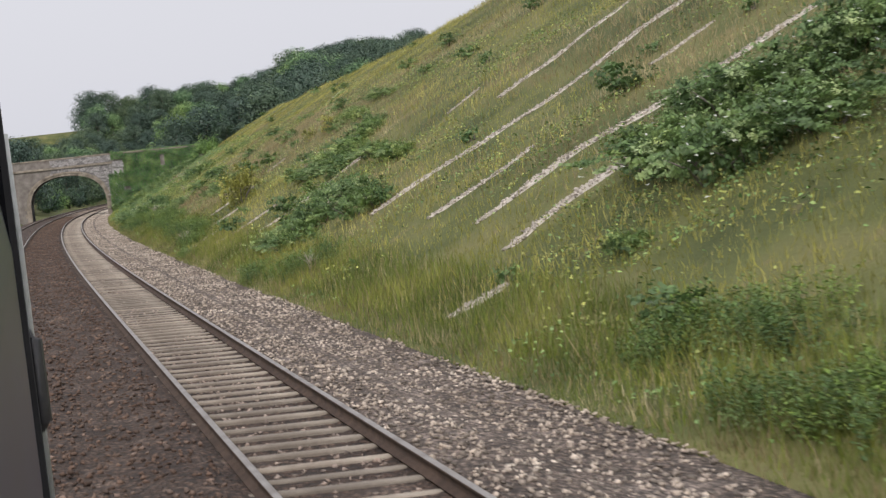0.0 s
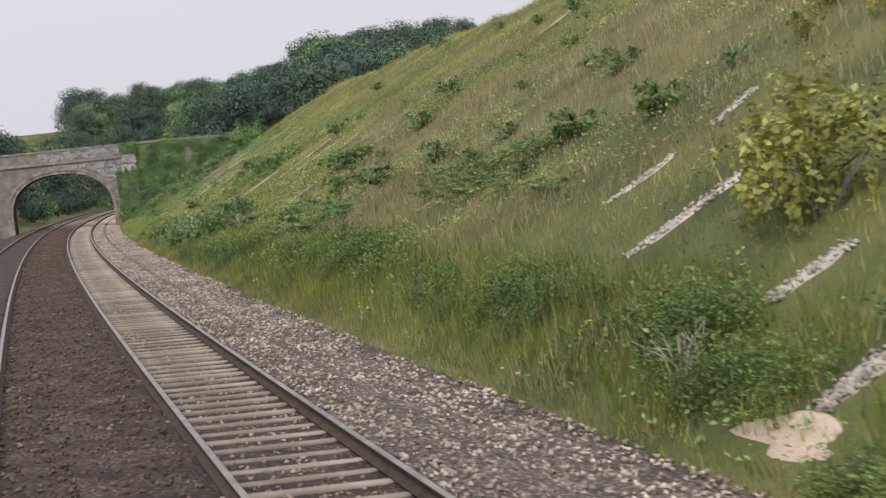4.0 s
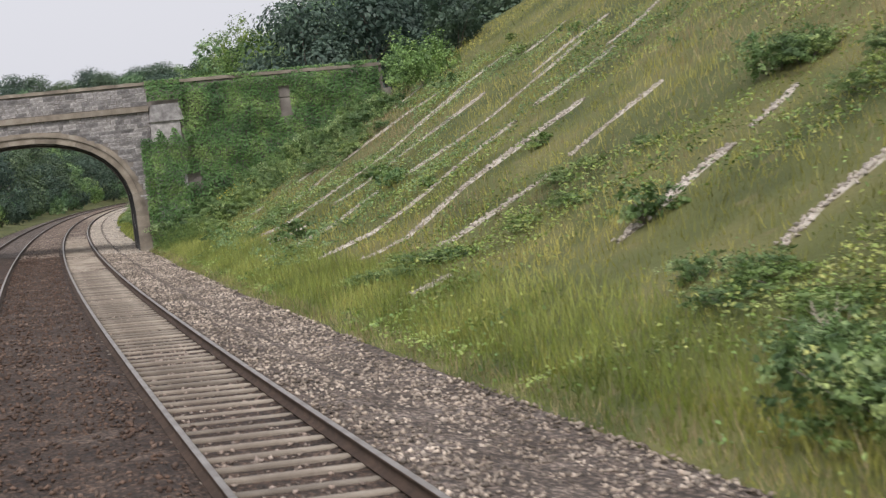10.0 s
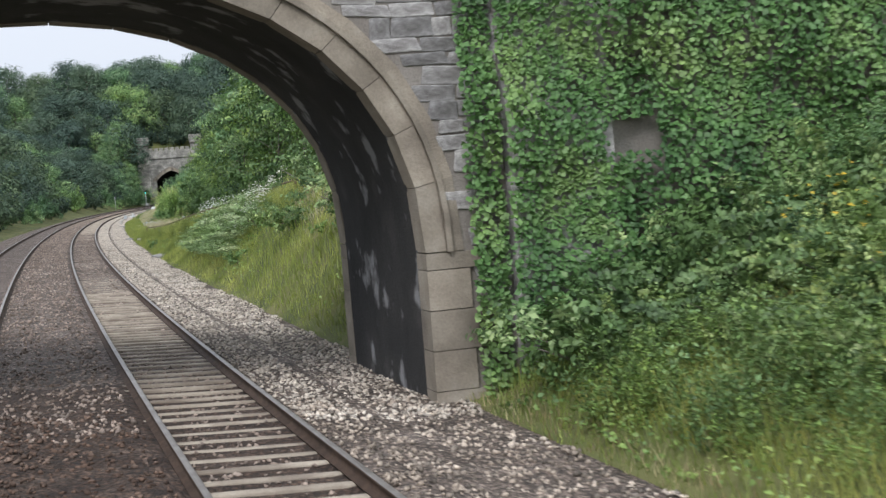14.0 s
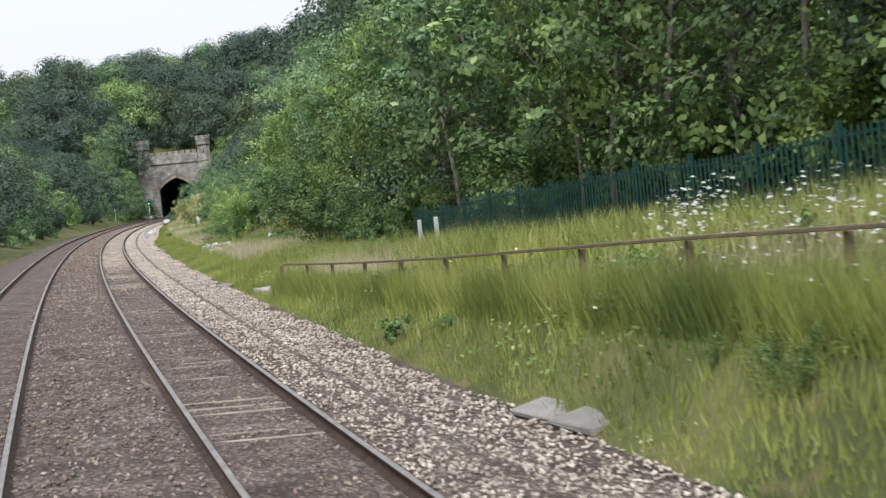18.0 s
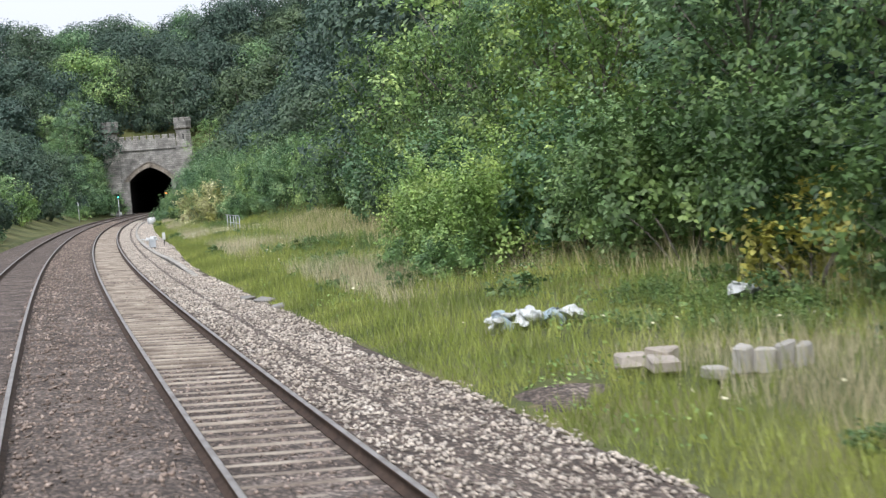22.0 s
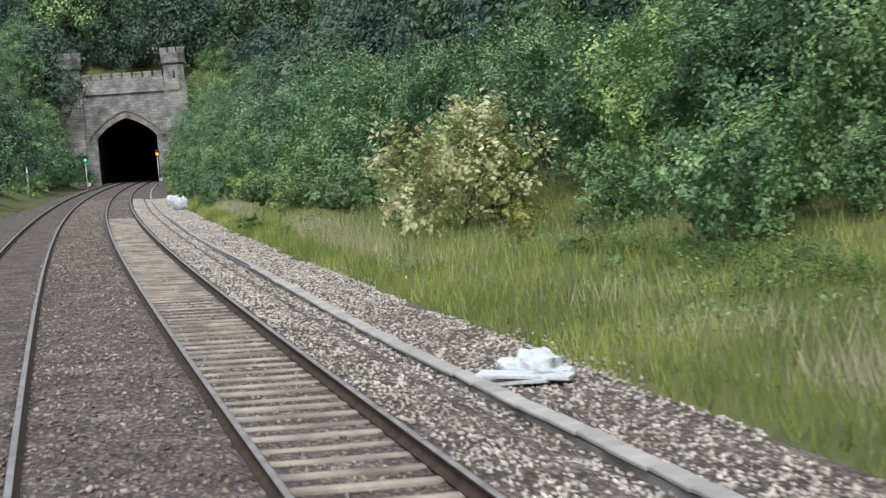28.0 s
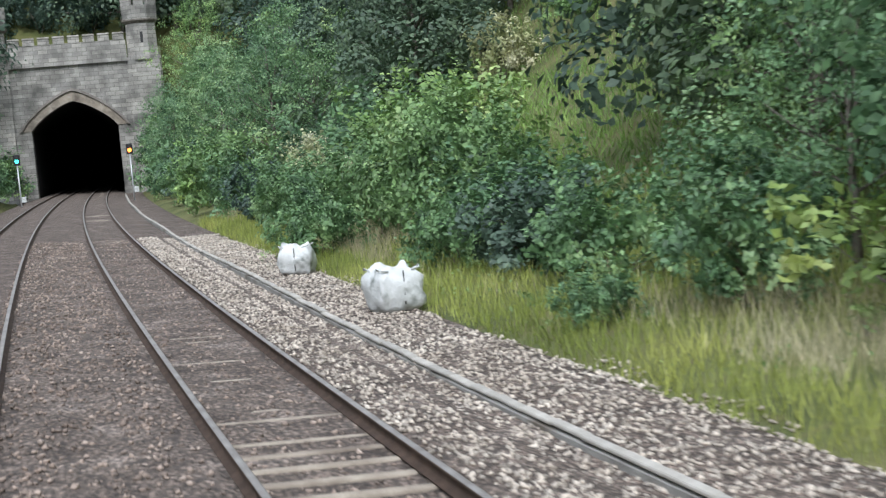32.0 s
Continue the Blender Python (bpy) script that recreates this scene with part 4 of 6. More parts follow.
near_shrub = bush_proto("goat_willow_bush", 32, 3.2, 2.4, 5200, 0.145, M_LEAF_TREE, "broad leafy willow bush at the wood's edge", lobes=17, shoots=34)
# darker counterpart of near_shrub; the shade is in its leaf colour
near_dark = bush_proto("alder_bush", 36, 3.3, 2.4, 5000, 0.145, M_LEAF_WOOD, "dark-green bush at the wood's edge, shade in its leaf colour", lobes=17, shoots=34)
big_willow = bush_proto("grey_willow_tree", 33, 5.6, 3.3, 9500, 0.17, M_LEAF_BRIGHT, "tall pale-green willow thicket beside the line", lobes=22, shoots=40)
big_hazel = bush_proto("tall_hazel_bush", 34, 6.0, 3.2, 9000, 0.17, M_LEAF_TREE, "tall dense leafy hazel beside the line", lobes=22, shoots=40)
thin = tree_proto("birch_tree", 8, 10.5, 1.9, 1300, 0.3, M_LEAF_TREE, "thin pale-stemmed young tree at the wood's edge", 0.085, 0.5, 0.6)
sallow = bush_proto("sallow_bush", 11, 3.6, 2.6, 5600, 0.16, M_LEAF_BRIGHT, "big fresh-green sallow bush on the verge", lobes=14)
shrub = bush_proto("hazel_bush", 12, 3.0, 2.2, 4200, 0.165, M_LEAF_TREE, "dense mid-green leafy bush beside the line", lobes=12)
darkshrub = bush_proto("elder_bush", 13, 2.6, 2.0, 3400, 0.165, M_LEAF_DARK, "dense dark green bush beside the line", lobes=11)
bramble = bush_proto("bramble_bush", 14, 0.95, 1.5, 2600, 0.085, M_LEAF_BRAMBLE, "low sprawling bramble patch on the bank", "bramble", lobes=15, shoots=9)
bramble2 = bush_proto("dog_rose_bush", 15, 0.7, 1.1, 800, 0.1, M_LEAF_BRAMBLE, "small scrubby bramble clump on the bank", "bramble", lobes=9, shoots=6)
flowering = bush_proto("flowering_bramble_bush", 19, 1.25, 1.7, 6000, 0.085, M_LEAF_PALE, "thick pale bramble mound dotted with white blossom", "bramble", lobes=19, shoots=6)
olive = bush_proto("scrub_bush", 20, 1.5, 1.6, 2200, 0.15, M_LEAF_OLIVE, "straggling yellowish-olive scrub bush", lobes=13)
weed = bush_proto("weed_clump", 16, 0.5, 0.55, 620, 0.065, M_LEAF_BRIGHT, "bright green weeds in the grass", "weeds", lobes=6, stems=3, shoots=10)
briar = bush_proto("briar_bush", 21, 0.95, 1.5, 2600, 0.085, M_LEAF_BRIAR, "pale-spotted sprawling briar over the bank", "bramble", lobes=16, shoots=10)
def stalk_proto(name, seed, height, spread, stems, per, leaf, mat, label):
    """Upright leafy stalks standing close together."""
    rng = np.random.RandomState(seed)
    t = thing(name, label, "weeds")
    limbs, cs, ns = [], [], []
    for i in range(stems):
        a, r, h = rng.uniform(0, 6.28), spread * math.sqrt(rng.rand()), height * rng.uniform(0.55, 1.0)
        foot, tip = np.array([math.cos(a) * r, math.sin(a) * r, -0.1]), np.array([math.cos(a) * r * 1.25, math.sin(a) * r * 1.25, h]) + [*rng.normal(size=2) * 0.06, 0]
        limbs.append(([tuple(foot), tuple((foot + tip) / 2 + [*rng.normal(size=2) * 0.02, 0]), tuple(tip)], [0.006, 0.005, 0.002]))
        u = rng.uniform(0.08, 1.0, per)
        cs.append(foot + (tip - foot) * u[:, None] + rng.normal(size=(per, 3)) * (0.055 * (1.2 - 0.7 * u))[:, None])
        ns.append(np.tile([0.0, 0.0, 0.9], (per, 1)) + rng.normal(size=(per, 3)) * 0.6)
    tagged(part("stalkwork", tubes_mesh("stalkwork", limbs, M_STALK, 3), t, "thin green stalks"), kind="stuff")
    part("foliage", big_mesh("foliage", leaf_quads(np.concatenate(cs), np.concatenate(ns), leaf, rng, 0.5), 4, mat), t)
    return t


nettle = stalk_proto("nettle_clump", 41, 0.95, 0.55, 24, 34, 0.07, M_LEAF_NETTLE, "upright dark green nettles at the foot of the bank")
def dead_proto(name, seed, height, stems, label):
    """Bleached bare stems that fork towards their tips."""
    rng = np.random.RandomState(seed)
    t = thing(name, label, "dead plant")
    for i in range(stems):
        a, h = rng.uniform(0, 6.28), height * rng.uniform(0.6, 1.0)
        d = np.array([math.cos(a), math.sin(a), 0]) * h * rng.uniform(0.15, 0.75)
        top = d + [0, 0, h * rng.uniform(0.6, 1.0)]
        limbs = [([(0, 0, -0.1), tuple(d * 0.35 + [0, 0, h * 0.5]), tuple(top)], [0.014, 0.011, 0.005])]
        for j in range(3):
            st = np.array(d * 0.35 + [0, 0, h * 0.5]) * (1 - j * 0.25) + top * j * 0.25
            limbs.append(([tuple(st), tuple(st + rng.normal(size=3) * 0.12 * height + [0, 0, 0.16 * height])], [0.008, 0.003]))
        part("stem", tubes_mesh("stem", limbs, M_DEAD, 4), t)
    return t


dead = dead_proto("dead_hogweed", 51, 1.0, 7, "bleached dead stems of last year's growth")
yellow = bush_proto("yellow_bush", 17, 1.7, 1.15, 1100, 0.12, M_LEAF_YELLOW, "yellow-flowering bush on the cutting slope", lobes=11)
hawthorn = bush_proto("hawthorn_bush", 18, 3.3, 2.15, 5200, 0.15, M_BLOSSOM, "hawthorn bush covered in creamy blossom", lobes=15)

# cutting slope: the larger patches, then a scatter of small clumps
def patch(proto, s0, lat0, ds, dl, count, k, kz, slant=0.0, group="scrub on the cutting slope"):
    """A patch of plants inside an ellipse on the slope."""
    for _ in range(count):
        a, r = rs.uniform(0, 6.283), math.sqrt(rs.rand())
        u = ds * r * math.cos(a)
        grow(proto, s0 + u, lat0 + slant * u + dl * r * math.sin(a), k * rs.uniform(0.8, 1.2), k * kz * rs.uniform(0.75, 1.2), group=group)


for spec in ((bramble, -22.4, 9.9, 4.4, 1.7, 18, 0.95, 1.1), (bramble, -24.6, 12.2, 3.0, 1.4, 8, 0.95, 1.0), (bramble, -22.8, 7.0, 0.3, 0.3, 2, 0.4, 1.0), (bramble, 0.1, 6.9, 3.6, 0.9, 15, 0.72, 1.1), (bramble, -0.9, 5.1, 3.0, 0.6, 12, 0.58, 0.9), (nettle, -7.4, 4.6, 1.6, 0.7, 9, 0.75, 0.9), (bramble, 11.8, 10.3, 4.6, 0.6, 15, 0.66, 0.9, 0.45), (bramble, 4.8, 9.6, 2.6, 0.6, 6, 0.66, 0.9)):
    patch(*spec)
for spec in ((bramble, 13.2, 8.9, 3.2, 0.8, 9, 0.62, 0.9), (yellow, 28.6, 12.3, 2.4, 1.3, 3, 0.5, 0.7), (nettle, 19.6, 4.7, 0.8, 0.25, 8, 0.9, 1.0), (nettle, 17.9, 4.2, 1.2, 0.35, 9, 0.7, 0.9), (nettle, 14.8, 3.7, 1.2, 0.2, 5, 0.6, 0.6), (bramble, 74.0, 5.7, 4.8, 1.4, 34, 0.72, 1.35), (bramble, 67.0, 6.6, 0.9, 0.6, 4, 0.6, 1.0), (bramble, 91.0, 5.4, 6.4, 1.2, 34, 0.66, 1.15), (bramble, 99.0, 6.2, 2.4, 0.5, 6, 0.5, 0.9), (bramble, 64.6, 10.8, 1.7, 0.5, 7, 0.7, 1.1)):
    patch(*spec)
for spec in ((nettle, 58.8, 4.3, 0.8, 0.3, 4, 0.9, 1.0), (nettle, 54.2, 4.4, 1.2, 0.6, 6, 0.9, 1.0), (nettle, 40.0, 5.0, 7.0, 0.6, 26, 0.9, 0.9), (nettle, -33.0, 4.9, 4.5, 1.0, 34, 0.8, 0.75), (nettle, -4.0, 3.9, 2.0, 0.3, 7, 0.7, 0.8), (nettle, 64.0, 4.5, 5.0, 0.8, 18, 0.75, 0.8), (nettle, 82.0, 4.2, 3.0, 0.4, 8, 0.7, 0.8), (bramble, 93.3, 11.7, 2.8, 1.0, 12, 0.72, 1.2), (bramble, 108.9, 12.5, 0.7, 0.4, 4, 0.62, 1.2), (bramble, 113.8, 5.6, 2.2, 1.0, 8, 0.45, 0.9), (weed, 128.5, 9.0, 0.2, 0.2, 3, 1.1, 1.3), (bramble, 152.0, 8.0, 2.8, 1.6, 16, 0.7, 1.2), (bramble, 152.4, 12.5, 2.6, 3.0, 18, 0.85, 1.3), (bramble, 154.7, 6.0, 0.9, 1.4, 12, 0.6, 1.2), (bramble, 147.0, 12.0, 3.5, 3.0, 9, 0.55, 0.9), (nettle, 151.5, 4.8, 4.0, 0.9, 30, 0.85, 0.9), (bramble, 150.0, 5.8, 3.2, 0.7, 9, 0.5, 1.1)):
    patch(*spec)
for s, lat, k, pr in ((154.2, 8.4, 0.35, sallow), (154.4, 10.5, 0.45, shrub), (152.6, 9.6, 0.35, shrub), (154.2, 7, 0.3, shrub), (149, 16, 0.7, shrub), (153, 16.5, 0.9, shrub), (154, 19, 1.0, darkshrub), (18.6, 4.0, 1.0, dead), (66.2, 6.1, 1.2, dead), (67.4, 6.7, 0.9, dead), (96.4, 5.3, 0.9, dead), (-1.0, 6.6, 0.9, dead), (0.6, 6.2, 0.7, dead), (13.4, 9.4, 0.9, dead), (14.6, 8.7, 0.9, dead), (72.0, 8.8, 1.0, dead), (-8.2, 4.4, 0.8, dead), (74.5, 6.4, 0.9, dead), (20.4, 6.8, 1.0, yellow), (21.3, 7.0, 0.8, yellow), (58.6, 5.2, 0.25, yellow)):
    grow(pr, s, lat, k, group="scrub on the cutting slope")
for i in range(120):
    s, lat = rs.uniform(-36, 154), 4.6 + 20 * rs.rand() ** 1.3
    grow(bramble2 if rs.rand() < 0.6 else weed, s, lat, rs.uniform(0.5, 1.15), group="scrub on the cutting slope")
for spec in ((briar, 150.6, 7.6, 2.6, 2.4, 26, 0.62, 1.1), (briar, 145.0, 10.6, 3.4, 1.4, 16, 0.5, 0.8), (briar, 140.6, 7.6, 2.2, 0.9, 9, 0.42, 0.7), (briar, 103.0, 11.6, 2.4, 1.2, 8, 0.5, 0.9), (briar, 97.0, 9.0, 3.0, 1.5, 12, 0.45, 0.75), (briar, 92.6, 10.8, 2.2, 1.2, 9, 0.5, 0.8), (briar, 112.0, 9.0, 4.0, 2.0, 9, 0.4, 0.7)):
    patch(*spec)
for spec in ((briar, 36.0, 8.2, 6.0, 0.8, 16, 0.5, 0.8), (briar, 52.0, 6.6, 5.0, 0.8, 14, 0.55, 0.9), (nettle, 27.0, 4.7, 5.0, 0.6, 18, 0.75, 0.9), (briar, 24.6, 13.2, 3.0, 1.6, 10, 0.6, 0.9)):
    patch(*spec)
for spec in ((nettle, 277.5, 8.6, 3.6, 0.8, 22, 0.7, 0.75), (nettle, 273.6, 7.6, 1.6, 0.7, 12, 0.6, 0.7), (briar, 276.6, 7.3, 1.2, 0.5, 5, 0.35, 0.7), (nettle, 310.0, 9.6, 8.0, 1.1, 26, 0.8, 0.8), (nettle, 300.5, 6.4, 4.0, 1.2, 12, 0.65, 0.75), (nettle, 368.0, 8.6, 7.0, 1.0, 20, 0.75, 0.8), (briar, 211.2, 5.15, 0.9, 0.3, 5, 0.4, 0.7), (nettle, 207.0, 4.8, 2.0, 0.4, 9, 0.6, 0.6)):
    patch(*spec, group="weeds on the verge")
# verge weeds past the bridge
for i in range(70):
    s, lat = rs.uniform(164, 440), rs.uniform(3.7, 8.5)
    lat = max(lat, 4.6) if s > 315 else lat + 4.0 if 268 < s < 281 else lat
    grow(weed if rs.rand() < 0.7 else bramble2, s, lat, rs.uniform(0.5, 1.1), group="weeds on the verge")
VERGE_BUSHES_A = [(166, 4.8, 1.0, bramble), (168.5, 5.4, 1.2, bramble), (171, 5.2, 1.2, bramble), (165, 6.4, 1.6, bramble), (169, 7, 1.5, bramble), (174, 6, 1.3, bramble), (182, 6.2, 1.2, bramble), (178, 5, 0.9, bramble), (243.5, 8.2, 0.8, bramble), (240.5, 7.6, 0.5, bramble), (246, 9, 0.5, shrub), (248, 11, 0.7, shrub), (252, 9.5, 0.6, shrub), (256, 10.2, 0.8, shrub), (260, 9.4, 0.8, shrub), (264, 10.5, 0.9, shrub), (268, 11, 1.0, sallow), (273, 10.6, 1.0, shrub), (278, 10.4, 1.1, sallow), (283, 10.8, 1.1, shrub), (286, 10.8, 0.65, big_willow), (289, 10.8, 1.1, shrub), (291.2, 8.2, 0.5, big_willow), (293.6, 8.0, 0.55, big_willow), (290, 9.4, 0.6, big_willow), (289.5, 7.2, 0.45, shrub), (292.5, 6.9, 0.4, shrub), (304, 13, 1.1, shrub)]
VERGE_BUSHES_B = [(309, 12.5, 1.2, shrub), (316, 12.5, 1.2, darkshrub), (324, 13, 1.2, shrub), (372, 10.2, 0.8, shrub), (374, 12.2, 0.7, shrub), (370, 12, 0.5, sallow), (379, 10.6, 0.5, sallow), (377, 14, 0.9, shrub), (367, 14.5, 0.7, sallow), (384, 13.5, 0.8, shrub), (388, 9.6, 0.9, olive), (391, 10.6, 1.2, olive), (394, 8.8, 0.8, olive), (397, 10, 1.3, olive), (427.5, 9.4, 1.05, big_hazel), (417.5, 10, 0.8, big_willow), (412.5, 11.2, 0.95, big_willow), (421.5, 12, 1.05, big_willow), (405, 12.5, 0.85, big_hazel), (433.5, 12.4, 1.1, big_hazel), (398, 13.5, 0.8, big_hazel), (381, 12.6, 0.75, big_hazel), (386.5, 13, 0.75, big_hazel), (391, 12.6, 0.7, big_hazel), (362, 13, 0.7, big_hazel), (366.5, 14.2, 0.85, big_hazel), (357.5, 14.5, 0.8, big_hazel), (371, 13.6, 0.75, big_willow)]
VERGE_BUSHES_C = [(353, 15.5, 0.85, big_hazel), (376, 15.2, 0.9, big_hazel), (348, 15, 0.8, big_willow), (400, 8.2, 0.9, olive), (403, 9.5, 1.3, olive), (406.5, 8, 1.0, olive), (409, 9.3, 1.2, olive), (412, 7.4, 0.9, olive), (415, 8.6, 1.3, olive), (418.5, 7.2, 1.0, olive), (421, 8.2, 1.4, olive), (425, 7, 1.1, olive), (428, 7.6, 1.3, olive), (401, 12, 0.75, shrub), (410.5, 11.5, 0.7, sallow), (395, 15, 1.1, shrub), (406, 14, 1.1, darkshrub), (414, 12.5, 1.1, sallow), (424, 10, 0.8, shrub), (432, 5.0, 0.3, shrub), (434, 5.8, 0.45, bramble), (431, 6.8, 0.75, shrub), (435.5, 6.6, 0.75, shrub), (439.5, 6.6, 0.8, darkshrub), (442, 6.0, 0.6, shrub), (446.8, 6.9, 0.95, sallow), (443.5, 7.6, 0.9, shrub), (450.5, 4.5, 0.66, shrub)]
VERGE_BUSHES_D = [(452, 6.6, 0.8, sallow), (456, 6.3, 0.75, shrub), (460, 5.6, 0.7, sallow), (465, 6.5, 0.9, shrub), (471, 6.0, 0.9, darkshrub), (478, 6.2, 1.0, shrub), (486, 6.4, 1.1, sallow), (494, 6.4, 1.2, shrub), (503, 6.6, 1.3, shrub), (512, 6.3, 1.3, darkshrub), (521, 6.4, 1.4, shrub), (530, 6.3, 1.4, shrub), (540, 6.8, 1.6, shrub), (548, 7.4, 1.7, darkshrub), (556, 7.6, 1.8, shrub), (562, 8.4, 1.8, shrub), (455, 10, 1.2, shrub), (462, 11, 1.3, sallow), (470, 11, 1.4, shrub), (480, 10.5, 1.3, shrub), (490, 12, 1.5, darkshrub)]
for s, lat, k, pr in VERGE_BUSHES_A + VERGE_BUSHES_B + VERGE_BUSHES_C + VERGE_BUSHES_D:
    # from 244 to 284 the bushes take the shade-coloured near_dark
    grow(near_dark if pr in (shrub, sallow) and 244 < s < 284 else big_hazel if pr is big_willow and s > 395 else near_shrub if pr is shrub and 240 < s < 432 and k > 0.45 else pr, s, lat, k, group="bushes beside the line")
for s, lat, k, kz in ((191, 5.3, 0.85, 0.6), (193, 5.6, 0.85, 0.62), (193.5, 4.8, 0.75, 0.5), (195.5, 5.2, 0.85, 0.62), (197.5, 4.9, 0.8, 0.52), (197, 5.7, 0.7, 0.45), (199.6, 5.0, 0.7, 0.42), (201.4, 4.9, 0.5, 0.3), (189, 5.6, 0.85, 0.6), (188.5, 4.8, 0.8, 0.5), (186, 5.2, 0.9, 0.6), (192, 4.3, 0.75, 0.4), (194.5, 4.25, 0.7, 0.4), (189.5, 4.2, 0.75, 0.4), (196.8, 4.3, 0.6, 0.35), (187, 4.3, 0.8, 0.45), (190.3, 4.7, 0.8, 0.5), (195.6, 4.5, 0.7, 0.42), (191.8, 6.1, 0.8, 0.5), (198.5, 4.5, 0.6, 0.35), (194.2, 6.3, 0.7, 0.45)):
    grow(flowering, s, lat, k, kz, group="flowering brambles on the bank")
grow(hawthorn, 386.0, 8.3, 1.05)
grow(hawthorn, 470, 8.2, 0.9)
grow(hawthorn, 487, 21.0, 1.0, label="pale flowering bush at the top of the glade")
grow(shrub, 483, 24.0, 0.9, 0.6)
grow(yellow, 276.4, 10.0, 1.15, label="yellow-leaved bush at the edge of the wood")
grow(yellow, 381, 8.6, 0.7)
# wood behind the green fence, and on to the hill
EDGE_TREES_A = [(163, 13, 0.7, 0), (165, 17, 0.85, 1), (168, 22, 0.9, 0), (164, 26, 0.95, 1), (172, 12, 0.6, 0), (176, 16, 0.85, 0), (181, 12.5, 0.8, 2), (186, 15, 0.9, 1), (190, 12.5, 0.9, 2), (195, 13.5, 1.0, 0), (200, 12.5, 0.95, 1), (206, 13, 1.0, 2), (212, 12.5, 1.0, 0), (218, 13.5, 1.0, 1), (224, 12.8, 1.0, 0), (230, 13.4, 1.05, 1), (236, 14.5, 1.05, 2), (243, 14.5, 1.1, 0), (250, 13.8, 1.0, 1), (256, 14, 1.0, 0), (263, 14.2, 1.0, 1), (270, 14.5, 0.9, 0)]
EDGE_TREES_B = [(278, 14.5, 0.85, 1), (286, 14, 0.8, 0), (294, 13.4, 0.8, 1), (302, 14.5, 0.75, 0), (312, 15.5, 0.75, 1), (322, 15, 0.75, 1), (331, 14.5, 0.8, 0), (338, 15.5, 0.75, 1), (346, 17, 0.7, 1), (392, 13, 0.6, 1), (397, 14.5, 0.72, 0), (388, 15.5, 0.62, 1), (403, 15.5, 0.7, 0), (400, 18, 0.8, 1), (356, 19, 0.65, 0), (366, 19, 0.55, 1), (374, 18.5, 0.55, 2), (385, 20, 0.6, 1), (396, 21, 0.65, 0), (408, 20, 0.65, 1), (420, 17, 0.7, 0), (429, 12.5, 0.8, 1)]
EDGE_TREES_C = [(437, 11.2, 0.75, 2), (433, 9.6, 0.62, 0), (442, 13.5, 0.7, 1), (450, 17, 0.5, 0), (499, 13, 0.75, 1), (508, 11.5, 0.8, 0), (518, 10.5, 0.85, 1), (528, 10, 0.9, 0), (538, 10.2, 0.95, 1), (548, 10.8, 1.0, 0), (556, 11.4, 1.05, 1), (512, 17, 0.8, 2), (530, 16, 1.0, 1), (545, 17, 1.0, 0)]
for s, lat, k, pr in EDGE_TREES_A + EDGE_TREES_B + EDGE_TREES_C:
    if 335 < s < 442:
        pr, k = (3, k * 0.8) if lat >= 16 else (pr, k * 0.72)
    grow((near_maple if pr == 2 else near_ash) if 180 < s < 335 else far[0] if s < 178 or pr == 3 else ash[pr], s, lat, k * (0.72 if s < 178 else 1.0), group="trees at the wood's edge")
for i in range(40):
    grow(darkshrub, 184 + i * 3.6 + rs.uniform(-1, 1), rs.uniform(13.5, 19.5), rs.uniform(0.9, 1.5), group="undergrowth in the wood")
for i in range(20):
    grow(near_dark, 187 + i * 3.1 + rs.uniform(-1, 1), rs.uniform(12.2, 14.0), rs.uniform(0.7, 1.0), group="undergrowth in the wood")
for i in range(22):
    grow(ash[rs.randint(2)], 186 + i * 6.6 + rs.uniform(-2, 2), rs.uniform(16.5, 18.8), rs.uniform(0.95, 1.15), group="trees in the wood")
for s, lat in ((193, 11.3), (201, 11.2), (207, 11.6), (213, 11.2), (219, 11.8), (224.5, 11.3), (229, 11.6), (233, 12.2), (239.5, 12.6), (246, 12.0)):
    grow(thin, s, lat, rs.uniform(0.85, 1.1), group="thin trees behind the fence")
for s, lat, k, pr in ((556, 7.0, 0.8, 0), (562.5, 7.6, 0.9, 1), (550, 6.8, 0.75, 1), (543, 6.9, 0.7, 0), (564, 11, 1.0, 0), (557, -12.5, 0.8, 0), (563, -13.2, 0.95, 1), (549, -12.8, 0.8, 1), (566, -16, 1.0, 0), (556, -18, 1.0, 1)):
    grow(ash[pr], s, lat, k, group="trees by the tunnel mouth")
for i in range(16):
    grow(darkshrub, 575 + (i % 3) * 4 + rs.uniform(-1, 1), -15 + i * 1.75, rs.uniform(1.2, 1.9), group="bushes over the tunnel")
for i in range(34):
    s, lat = 360 + i * 3.1 + rs.uniform(-2, 2), rs.uniform(13.5, 26)
    if glade(s, lat):
        continue
    grow(big_hazel if lat < 16 else far[2], s, lat, rs.uniform(0.5, 0.7) if lat > 16 else rs.uniform(0.6, 0.85), group="bushes on the hillside")
for i in range(30):
    s, lat = 573 + (i % 5) * 6.5 + rs.uniform(-2, 2), 4 + (i // 5) * 4.6 + rs.uniform(-1.5, 1.5)
    grow((far[0], ash[1], far[2])[i % 3], s, lat, rs.uniform(0.7, 0.95), group="trees by the tunnel mouth")
for i in range(18):
    grow(far[2 * (i % 2)], 584 + (i % 3) * 7 + rs.uniform(-2, 2), -22 + i * 1.5, rs.uniform(0.65, 0.9), group="trees over the tunnel")
